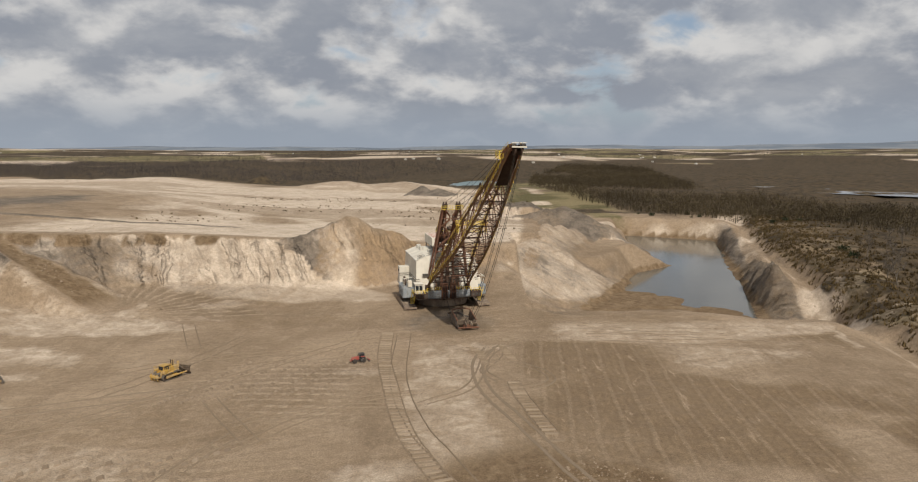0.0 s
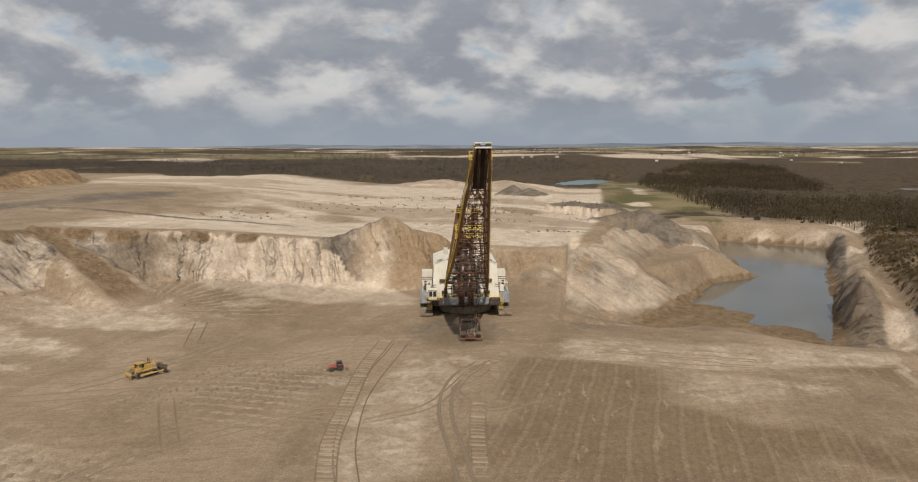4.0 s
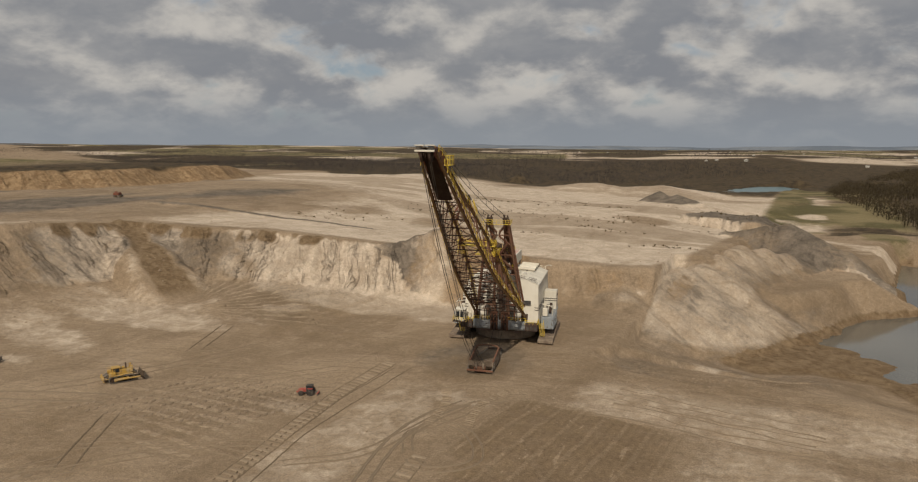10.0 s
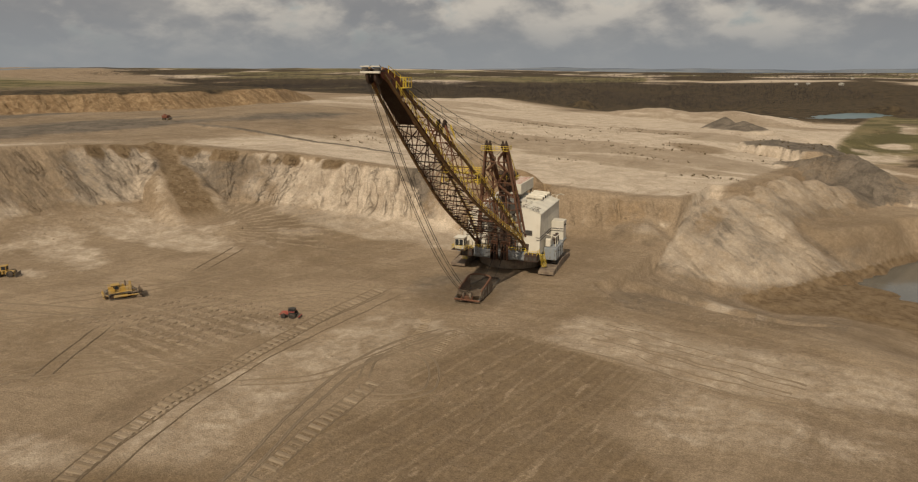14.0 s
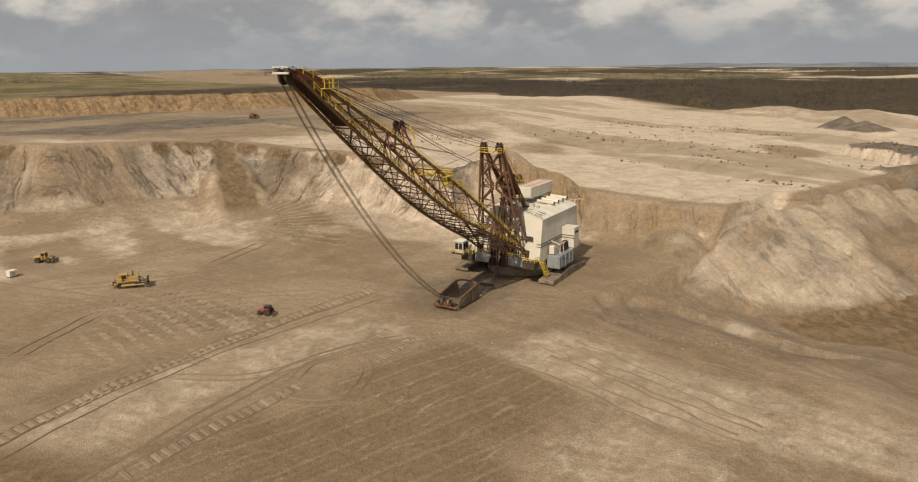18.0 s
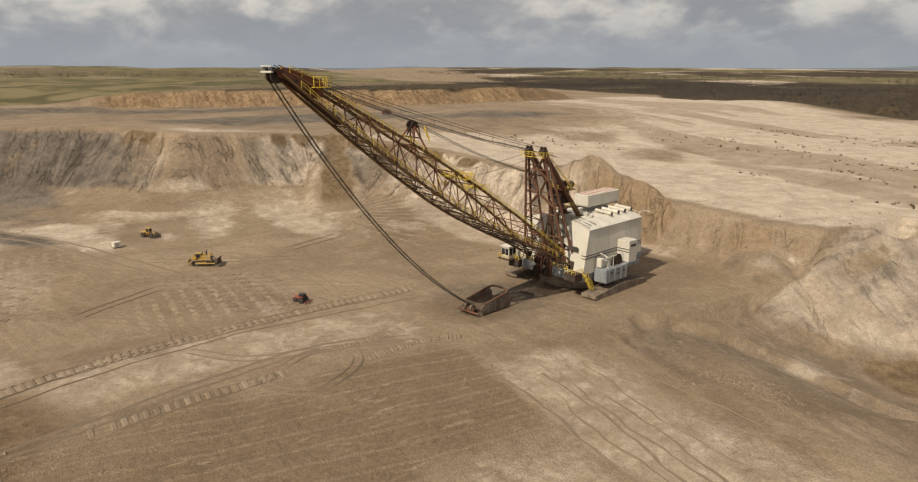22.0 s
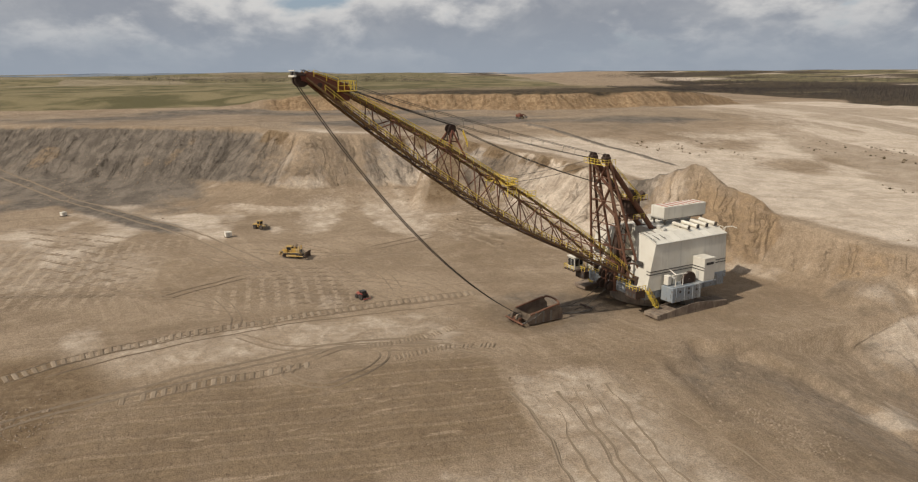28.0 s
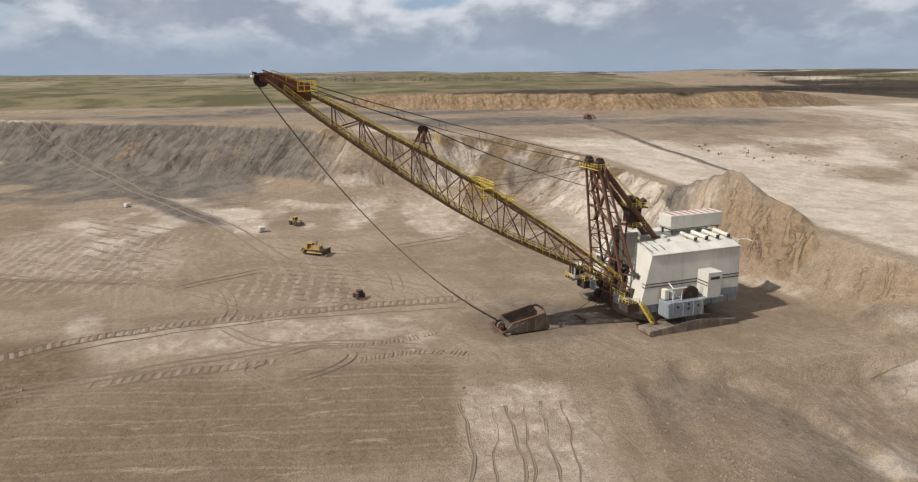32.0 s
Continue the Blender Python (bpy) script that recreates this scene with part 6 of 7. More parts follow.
def wheel_dozer():
    root = new("wheel_dozer")
    root.matrix_basis = pose(-104.8, 148.2, ground_z(-104.8, 148.2) + 0.02, 0, 0, -48) @ Matrix.Scale(0.80, 4)
    tagged(root, "yellow wheeled dozer with a dark blade parked before the cut wall", "wheel dozer")
    for y in (-1.9, 1.9):
        for s in (-1, 1):
            big_wheel("wheel", (s * 1.25, y, 1.0), 1.0, 0.75, root, CAT_YELLOW)
    prism("rear_body", [(-3.5, 0.9), (-0.2, 0.8), (-0.2, 2.0), (-0.8, 2.5), (-3.4, 2.3)], -0.95, 0.95, CAT_YELLOW, root, "yellow engine body", 0.1)
    block("front_frame", -0.8, 0.8, 0.2, 2.9, 0.8, 1.8, CAT_YELLOW, root, edge=0.1)
    tube("pivot", (0, 0, 0.6), (0, 0, 1.9), 0.3, STEEL, root)
    cab = block("cab", -0.85, 0.85, -0.9, 0.8, 1.9, 3.5, CAT_YELLOW, root, "yellow cab with dark windows", 0.08)
    block("cab_roof", -1.0, 1.0, -1.1, 1.0, 3.5, 3.68, CAT_YELLOW, cab, "", 0.05)
    block("window", -0.75, 0.75, 0.8, 0.85, 2.3, 3.4, GLASS, cab, "dark window")
    for x in (-0.9, 0.85):
        block("window", x, x + 0.05, -0.7, 0.6, 2.3, 3.4, GLASS, cab, "dark window")
    for s in (-1, 1):
        tube("push_arm", (s * 0.8, 1.6, 0.9), (s * 1.2, 3.7, 0.7), 0.15, CAT_YELLOW, root)
        block("fender", s * 1.25 - 0.45, s * 1.25 + 0.45, -2.9, -0.9, 2.05, 2.15, CAT_YELLOW, root)
    prism("blade", [(3.8, 0.0), (3.95, 0.0), (3.75, 0.6), (3.95, 1.4), (3.8, 1.4), (3.55, 0.6)], -1.9, 1.9, STEEL, root, "worn dark steel blade", 0.0)


def tractor():
    root = new("farm_tractor")
    root.matrix_basis = pose(-25.4, 171.9, ground_z(-25.4, 171.9) + 0.02, 0, 0, 114) @ Matrix.Scale(0.82, 4)
    tagged(root, "red farm tractor with dark cab and rear implement", "tractor")
    for s in (-1, 1):
        big_wheel("rear_wheel", (s * 1.0, -0.9, 0.95), 0.95, 0.55, root, GREY)
        big_wheel("front_wheel", (s * 0.95, 1.7, 0.65), 0.65, 0.42, root, RED)
        block("fender", s * 0.95 - 0.3, s * 0.95 + 0.3, -1.6, -0.1, 1.9, 2.0, RED, root)
    prism("hood", [(0.2, 0.9), (2.6, 0.85), (2.65, 1.5), (2.3, 1.75), (0.2, 1.9)], -0.42, 0.42, RED, root, "red engine hood", 0.08)
    block("chassis", -0.4, 0.4, -1.5, 2.2, 0.6, 1.0, STRIPE, root)
    cab = block("cab", -0.7, 0.7, -1.4, 0.2, 1.1, 2.6, GLASS, root, "dark glazed cab", 0.05)
    block("cab_roof", -0.8, 0.8, -1.5, 0.3, 2.6, 2.78, STRIPE, cab, "dark cab roof", 0.05)
    for x, y in ((-0.7, -1.4), (0.7, -1.4), (-0.7, 0.2), (0.7, 0.2)):
        tube("cab_post", (x, y, 1.1), (x, y, 2.6), 0.06, STRIPE, cab, sides=6)
    tube("exhaust", (0.48, 0.6, 1.7), (0.48, 0.6, 2.8), 0.06, STRIPE, root)
    block("front_weight", -0.4, 0.4, 2.65, 3.1, 0.6, 1.1, RED, root)
    imp = block("implement_beam", -1.3, 1.3, -3.0, -2.7, 0.6, 0.8, RED, root, "red rear implement", 0.04)
    for k in range(5):
        x = -1.1 + 0.55 * k
        prism("tine", [(-3.0, 0.6), (-2.85, 0.6), (-2.8, 0.0), (-3.1, 0.1)], x - 0.06, x + 0.06, STEEL, imp, "", 0.0)
    for s in (-1, 1):
        tube("lift_link", (s * 0.4, -1.5, 0.7), (s * 0.5, -2.7, 0.7), 0.06, STEEL, root, sides=6)


def white_box(x, y, turn, size):
    root = new("site_box")
    root.matrix_basis = pose(x, y, ground_z(x, y), 0, 0, turn)
    tagged(root, "small white metal site box on skids, standing alone on bare ground", "site box", "site boxes")
    w, l, h = size
    body = block("body", -w / 2, w / 2, -l / 2, l / 2, 0.25, h, WHITE, root, "white sheet-metal body", 0.05)
    block("roof", -w / 2 - 0.08, w / 2 + 0.08, -l / 2 - 0.08, l / 2 + 0.08, h, h + 0.1, WHITE, root)
    block("door", w / 2, w / 2 + 0.04, -0.4, 0.4, 0.3, h - 0.25, GREY, body)
    for s in (-1, 1):
        block("skid", s * w * 0.35 - 0.1, s * w * 0.35 + 0.1, -l / 2 - 0.2, l / 2 + 0.2, -0.1, 0.25, STEEL, root)


def far_excavator():
    root = new("excavator")
    root.matrix_basis = pose(-254.6, 300.5, ground_z(-254.6, 300.5), 0, 0, 35)
    tagged(root, "dusty dark-brown excavator on the bench below the far bank", "excavator")
    for s in (-1, 1):
        track_unit("crawler", s * 1.2, 4.6, 0.6, 1.0, root)
    block("house", -1.4, 1.4, -2.4, 1.4, 1.2, 2.6, BROWN_PLATE, root, "dark brown house", 0.12)
    cab = block("cab", -1.4, -0.3, 0.2, 1.6, 1.4, 3.1, BROWN_PLATE, root, "", 0.08)
    block("window", -1.3, -0.4, 1.6, 1.65, 1.9, 2.6, GLASS, cab)
    line_tube("boom", [(0.3, 1.0, 1.7), (0.3, 3.0, 2.4), (0.3, 5.2, 1.6)], 0.26, BROWN_PLATE, root)
    line_tube("stick", [(0.3, 5.1, 1.7), (0.3, 6.0, 0.8)], 0.2, BROWN_PLATE, root)
    prism("bucket", [(5.6, 1.0), (6.5, 1.0), (6.3, 0.1), (5.5, 0.1)], -0.3, 0.9, STEEL, root, "", 0.0)


dozer()
wheel_dozer()
tractor()
white_box(-96.4, 137.9, 20, (1.6, 2.0, 1.7))
white_box(-150.5, 76.4, 50, (1.5, 1.9, 1.5))
far_excavator()

# ---- marks of machines on the ground ----
m, n = shader("loose_soil")
at = n.add("ShaderNodeTexCoord").outputs["Object"]
isle = n.add("ShaderNodeNewGeometry").outputs["Random Per Island"]
c = n.mix(isle, (0.225, 0.168, 0.117), (0.335, 0.258, 0.184))
finish(n, n.mix(0.5, c, n.mix(n.noise(at, 3.0, 5.0, 0.6), (0.55, 0.55, 0.55), (1.35, 1.35, 1.35)), "MULTIPLY"), 0.95, spec=0.1)
LOOSE = m
m, n = shader("pressed_soil")
at = n.add("ShaderNodeTexCoord").outputs["Object"]
isle = n.add("ShaderNodeNewGeometry").outputs["Random Per Island"]
c = n.mix(isle, (0.215, 0.160, 0.108), (0.310, 0.240, 0.170))
finish(n, n.mix(0.6, c, n.mix(n.noise(at, 3.0, 5.0, 0.6), (0.55, 0.55, 0.55), (1.35, 1.35, 1.35)), "MULTIPLY"), 0.95, spec=0.1)
PRESSED = m
m, n = shader("dark_rut_soil")
at = n.add("ShaderNodeTexCoord").outputs["Object"]
finish(n, n.mix(n.noise(at, 1.4, 6.0, 0.65), (0.165, 0.124, 0.086), (0.275, 0.212, 0.150)), 0.95, spec=0.1)
RUT = m


def heights(pts):
    a = np.array(pts, float)
    return land(a[:, 0], a[:, 1])[0]


def spline(points, step):
    """Even points along a rounded line, with the way across."""
    p = [np.array(q, float) for q in points]
    p = [2 * p[0] - p[1], *p, 2 * p[-1] - p[-2]]
    dense = []
    for i in range(1, len(p) - 2):
        for t in np.linspace(0, 1, 40, endpoint=False):
            a, b, c, d = p[i - 1:i + 3]
            dense.append(0.5 * (2 * b + (c - a) * t + (2 * a - 5 * b + 4 * c - d) * t ** 2 + (3 * b - a - 3 * c + d) * t ** 3))
    dense.append(p[-2])
    dense = np.array(dense)
    run = np.concatenate([[0], np.cumsum(np.linalg.norm(np.diff(dense, axis=0), axis=1))])
    at = np.arange(0, run[-1], step)
    xy = np.stack([np.interp(at, run, dense[:, i]) for i in (0, 1)], 1)
    way = np.gradient(xy, axis=0)
    way /= np.linalg.norm(way, axis=1)[:, None]
    return xy, way, np.stack([-way[:, 1], way[:, 0]], 1)


def ladder_track(points, width, pitch=1.2, name="crawler_tracks", material=None):
    """The cross ridges that a crawler leaves."""
    xy, way, across = spline(points, pitch)
    rng = random.Random(len(points) * 7 + int(width * 10))
    bm = bmesh.new()
    zs = heights(xy)
    for (x, y), w, a, z in zip(xy, way, across, zs):
        if rng.random() < 0.05:
            continue
        h = 0.10 + 0.07 * rng.random()
        l, d = width / 2 * (0.92 + 0.14 * rng.random()), pitch * (0.45 + 0.04 * rng.random())
        low, top = [], []
        for sa, sw in ((-1, -1), (1, -1), (1, 1), (-1, 1)):
            q = (x + a[0] * l * sa + w[0] * (d * sw + 0.25 * sa), y + a[1] * l * sa + w[1] * (d * sw + 0.25 * sa))
            low.append(bm.verts.new((*q, z - 0.15)))
            q = (x + a[0] * l * 0.93 * sa + w[0] * (d * 0.35 * sw + 0.25 * sa), y + a[1] * l * 0.93 * sa + w[1] * (d * 0.35 * sw + 0.25 * sa))
            top.append(bm.verts.new((*q, z + h)))
        bm.faces.new(top)
        for i in range(4):
            j = (i + 1) % 4
            bm.faces.new((low[i], low[j], top[j], top[i]))
    tagged(part(name, bm, material or PRESSED), "cross ridges of crawler tracks pressed into bare soil", "tracks", kind="stuff")


def ruts(points, gauge, width, name="wheel_ruts", material=None):
    """Two low berms of pushed-up soil along a wheel track."""
    xy, way, across = spline(points, 0.8)
    bm = bmesh.new()
    for s in (-1, 1):
        old = None
        zs = heights(xy + across * s * gauge / 2)
        for i, ((x, y), a, z) in enumerate(zip(xy, across, zs)):
            jit = 0.12 * math.sin(i * 0.9 + s) + 0.08 * math.sin(i * 2.3)
            fade = min(1.0, i / 6, (len(xy) - 1 - i) / 6)
            ring = []
            for o, h in ((-0.5, -0.12), (-0.25, 0.14), (0.0, 0.05), (0.25, 0.13), (0.5, -0.12)):
                off = s * gauge / 2 + (o + jit * 0.3) * width
                ring.append(bm.verts.new((x + a[0] * off, y + a[1] * off, z - 0.02 + (h + 0.03 * math.sin(i * 3.1 + o * 9)) * max(fade, 0.1))))
            if old:
                for p in range(4):
                    bm.faces.new((old[p], old[p + 1], ring[p + 1], ring[p]))
            old = ring
    tagged(part(name, bm, material or RUT), "dark wheel ruts with low berms across the pit floor", "tracks", kind="stuff")


ladder_track([(3, 100), (-4, 111), (-11, 130), (-16, 155), (-19.5, 176), (-21, 200)], 3.4, 1.7)
ladder_track([(18.5, 124), (16, 135), (14, 146), (12.5, 157)], 3.0, 1.7)
ladder_track([(7, 168), (5, 180), (0, 190)], 2.2, 0.9)
ladder_track([(14, 172), (12, 184), (14, 194)], 2.2, 0.9)
for line, wide in (([(3, 100), (-4, 111), (-11, 130), (-16, 155), (-19.5, 176), (-21, 200)], 3.6), ([(18.5, 124), (16, 135), (14, 146), (12.5, 157)], 3.2)):
    ruts(line, wide, 0.35, "crawler_track_edges", PRESSED)
ruts([(24, 102), (19, 113), (14, 128), (8, 145), (5, 158), (5, 172), (9, 186)], 2.6, 1.1)
ruts([(-9, 142), (1, 151), (5, 162), (8, 178), (16, 190)], 2.2, 0.7)
ruts([(-16, 198), (-14.5, 160), (-9, 133), (-2, 115), (2, 106)], 4.0, 0.4)
ruts([(10, 156), (6, 164), (10, 171), (17, 168), (22, 159), (16, 152), (10, 156)], 1.8, 0.6)
ruts([(-76, 128), (-70, 138), (-62, 150), (-50, 165), (-30, 190)], 3.0, 0.6)
ruts([(-100, 110), (-78, 128), (-66, 136)], 3.2, 0.7)
ruts([(-38, 122), (-46, 133), (-55, 146)], 3.2, 0.5)
ruts([(-70.5, 180), (-76, 192), (-82, 205.5)], 3.4, 0.45)
ruts([(-74, 180), (-66, 189)], 3.0, 0.4)
ruts([(-300, -20), (-240, 30), (-186, 71), (-126, 111), (-100, 128), (-60, 150)], 4.5, 1.2)
for k in range(9):
    ladder_track([(-64 + 4.3 * k, 140 + 1.0 * k), (-58 + 4.3 * k, 158 + 0.6 * k), (-53 + 4.3 * k, 172 + 0.4 * k)], 1.0, 1.6, "dozer_marks", LOOSE)
for k in range(8):
    ladder_track([(-130 + 9.0 * k, 70 + 3 * k), (-116 + 9 * k, 88 + 3 * k), (-104 + 9 * k, 106 + 2 * k)], 1.6, 1.9, "dozer_marks", LOOSE)
def rill(points, width, name="wash_rills"):
    """A narrow dark groove washed into the soil, with a lip on either side."""
    xy, way, across = spline(points, 0.7)
    zs = heights(xy)
    bm = bmesh.new()
    old = None
    for i, ((x, y), a, z) in enumerate(zip(xy, across, zs)):
        jit = 0.5 * math.sin(i * 0.13 + width * 19) + 0.22 * math.sin(i * 0.41 + width * 7) + 0.06 * math.sin(i * 0.9)
        w = width * (0.7 + 0.4 * math.sin(i * 0.21 + 2) ** 2)
        ring = [bm.verts.new((x + a[0] * (o * w + jit), y + a[1] * (o * w + jit), z + h)) for o, h in ((-0.8, -0.1), (-0.45, 0.09), (0.0, 0.01), (0.45, 0.08), (0.8, -0.1))]
        if old:
            for p in range(4):
                bm.faces.new((old[p], old[p + 1], ring[p + 1], ring[p]))
        old = ring
    tagged(part(name, bm, RUT), "shallow wash rills down the graded pale soil", "rills", kind="stuff")


for k, line in enumerate(([(35, 190.2), (46, 189.6), (60, 188.6), (78, 187.6)], [(37, 194.6), (45, 194.2), (52, 192.9), (62, 192.2), (78, 190.6)], [(37, 197.8), (48, 197.0), (61, 195.4), (76, 193.6)],
                          [(36, 200.2), (45, 199.0), (54, 198.6), (63, 197.0), (78, 195.6)], [(36, 203.6), (46, 202.6), (52, 201.4), (62, 200.4), (78, 198.6)], [(36, 206.6), (48, 205.2), (56, 204.6), (66, 203.6), (80, 203.0)],
                          [(38, 209.0), (50, 209.4), (62, 211.2), (76, 213.4)], [(42, 213.5), (56, 214.6), (70, 216.4)])):
    rill(line, (0.6, 0.36, 0.55, 0.4, 0.5, 0.34, 0.28, 0.25)[k])
ruts([(7, 168), (10, 176), (12, 186), (20, 194)], 2.4, 0.5)
ruts([(-64, 60), (-58, 74), (-52, 92), (-48, 112), (-42, 128)], 3.0, 0.6)
ladder_track([(-62, 58), (-56, 74), (-51, 92), (-46, 112)], 2.6)
ruts([(-80, 142), (-72, 158), (-66, 176), (-60, 196)], 3.4, 0.5)
ruts([(-52, 112), (-40, 122), (-30, 136), (-20, 146), (-8, 150)], 2.6, 0.5)
ruts([(-46, 130), (-34, 138), (-20, 142), (-10, 141)], 2.2, 0.5)
ruts([(-92, 150), (-70, 170), (-48, 180), (-30, 182)], 2.8, 0.5)


def clods():
    """Loose clods over the floor and at the feet of the slopes."""
    rng = np.random.default_rng(5)
    xs, ys, ss = [], [], []

    def patch(x, y, sx, sy, count, size):
        xs.append(rng.normal(x, sx, count))
        ys.append(rng.normal(y, sy, count))
        ss.append(rng.lognormal(math.log(size), 0.35, count))

    patch(24, 104, 5, 5, 420, 0.22)
    patch(20, 195, 10, 6, 160, 0.17)
    patch(36, 226, 12, 9, 150, 0.17)
    patch(58, 228, 4, 2, 260, 0.17)
    patch(56, 224, 14, 10, 120, 0.17)
    patch(-6, 286, 8, 2, 90, 0.18)
    patch(15, 287, 9, 3, 200, 0.18)
    patch(-150, 180, 14, 30, 420, 0.28)
    patch(-205, 90, 16, 34, 420, 0.30)
    patch(-105, 232, 30, 9, 300, 0.28)
    patch(45, 315, 20, 20, 260, 0.22)
    patch(140, 345, 7, 50, 420, 0.30)
    patch(0, 160, 60, 45, 700, 0.14)
    xs, ys, ss = (np.concatenate(v) for v in (xs, ys, ss))
    zs, k = land(xs, ys)
    keep = ~k["wet_in"]
    verts, faces = [], []
    base = np.array([(1, 0, 0), (-1, 0, 0), (0, 1, 0), (0, -1, 0), (0, 0, 1), (0, 0, -1)], float)
    tris = [(0, 2, 4), (2, 1, 4), (1, 3, 4), (3, 0, 4), (2, 0, 5), (1, 2, 5), (3, 1, 5), (0, 3, 5)]
    for x, y, z, s in zip(xs[keep], ys[keep], zs[keep], ss[keep]):
        o = len(verts)
        a = rng.uniform(0, 6.28)
        ca, sa = math.cos(a), math.sin(a)
        for b in base * s * rng.uniform(0.6, 1.25, (6, 1)) * (1, 0.8, 0.7):
            verts.append((x + ca * b[0] - sa * b[1], y + sa * b[0] + ca * b[1], z + b[2] + s * 0.15))
        faces += [(o + p, o + q, o + r) for p, q, r in tris]
    me = bpy.data.meshes.new("clods")
    me.from_pydata(verts, [], faces)
    me.materials.append(LOOSE)
    tagged(new("clods", me), "loose clods and lumps of soil scattered over bare ground", "clods", kind="stuff")


clods()

# ---- plants and distance ----


def plant_material(name, dark, light, rough=0.9):
    m, n = shader(name)
    isle = n.add("ShaderNodeNewGeometry").outputs["Random Per Island"]
    at = n.add("ShaderNodeTexCoord").outputs["Object"]
    c = n.mix(isle, dark, light)
    c = n.mix(0.6, c, n.mix(n.ramp(n.noise(at, 0.012, 4.0, 0.6), 0.35, 0.65), (0.6, 0.6, 0.6), (1.35, 1.3, 1.2)), "MULTIPLY")
    finish(n, c, rough, spec=0.1)
    return m


# twig brown lifted and greyed, so that the colour carries far-off haze
TWIGS = plant_material("bare_twigs", (0.046, 0.040, 0.039), (0.100, 0.086, 0.078))
TWIGS_WARM = plant_material("budding_twigs", (0.036, 0.028, 0.019), (0.094, 0.074, 0.043))
BARK = plant_material("bark", (0.12, 0.10, 0.08), (0.25, 0.215, 0.175))
CEDAR = plant_material("cedar_leaves", (0.012, 0.020, 0.010), (0.038, 0.050, 0.022))
DRY_BRUSH = plant_material("dry_brush", (0.050, 0.036, 0.018), (0.135, 0.094, 0.044))


def in_polygon(poly, x, y):
    return inside([*poly, poly[0]], x, y)


def crown_triangles(rng, x, y, z, h, w, count, low=0.25):
    """Slivers in the shape of a twiggy crown, and a trunk."""
    out_v, out_f = [], []
    ang = rng.uniform(0, 6.28, count)
    t = rng.uniform(low, 1.0, count)
    rad = w * np.sqrt(rng.uniform(0.05, 1, count)) * np.sin(np.clip((t - low * 0.5) / (1.02 - low * 0.5), 0.05, 1) * math.pi) ** 0.45
    cx, cy, cz = x + rad * np.cos(ang), y + rad * np.sin(ang), z + h * t
    size = h * rng.uniform(0.07, 0.15, count)
    d1 = rng.normal(0, 1, (count, 3)) * (0.7, 0.7, 1.2) + np.stack([np.cos(ang) * 0.5, np.sin(ang) * 0.5, np.full(count, 0.7)], 1)
    d1 /= np.linalg.norm(d1, axis=1)[:, None]
    d2 = rng.normal(0, 1, (count, 3))
    d2 /= np.linalg.norm(d2, axis=1)[:, None]
    c = np.stack([cx, cy, cz], 1)
    tri = np.stack([c - d1 * size[:, None] * 0.6 + d2 * size[:, None] * 0.30, c - d1 * size[:, None] * 0.6 - d2 * size[:, None] * 0.30, c + d1 * size[:, None]], 1)
    return tri.reshape(-1, 3)


def woods(name, poly, count, h, w, slivers, material, label, seed):
    rng = np.random.default_rng(seed)
    px, py = [p[0] for p in poly], [p[1] for p in poly]
    xs, ys = rng.uniform(min(px), max(px), count * 4), rng.uniform(min(py), max(py), count * 4)
    ok = in_polygon(poly, xs, ys) & (fbm(xs, ys, 120, 3, seed) > -0.55)
    xs, ys = xs[ok][:count], ys[ok][:count]
    zs, k = land(xs, ys)
    tris = []
    for x, y, z in zip(xs, ys, zs):
        s = rng.uniform(0.5, 1.0) + 0.6 * rng.random() ** 4
        tris.append(crown_triangles(rng, x, y, z - 0.3, h * s, w * s, slivers))
        tr = np.array([(x - 0.25, y, z - 0.5), (x + 0.25, y, z - 0.5), (x, y, z + h * s * 0.8), (x, y - 0.25, z - 0.5), (x, y + 0.25, z - 0.5), (x, y, z + h * s * 0.8)])
        tris.append(tr)
    v = np.concatenate(tris).astype(np.float32)
    me = bpy.data.meshes.new(name)
    k3 = len(v) // 3
    me.vertices.add(len(v))
    me.vertices.foreach_set("co", v.ravel())
    me.loops.add(len(v))
    me.loops.foreach_set("vertex_index", np.arange(len(v), dtype=np.int32))
    me.polygons.add(k3)
    me.polygons.foreach_set("loop_start", np.arange(0, len(v), 3, dtype=np.int32))
    me.update(calc_edges=True)
    me.materials.append(material)
    tagged(new(name, me), label, "woods", kind="stuff")


woods("woodland_west", WOODS_WEST, 7000, 5.2, 6.0, 14,
      TWIGS, "dark belt of bare winter woodland behind the stripped plateau", 11)
woods("woodland_north", WOODS_NORTH, 3600, 8.5, 7.5, 10,
      TWIGS, "dark bare winter woodland stretching towards the horizon", 15)
woods("woodland_east", [(84, 850), (102, 735), (132, 605), (169, 540), (212, 500), (236, 474), (250, 390), (285, 300), (420, 300), (480, 480), (335, 600), (282, 700), (280, 850), (345, 1304), (240, 1500), (120, 1100)], 11000, 7.5, 4.6, 18,
      TWIGS_WARM, "bare brown woodland on the low ground beyond the pond", 12)
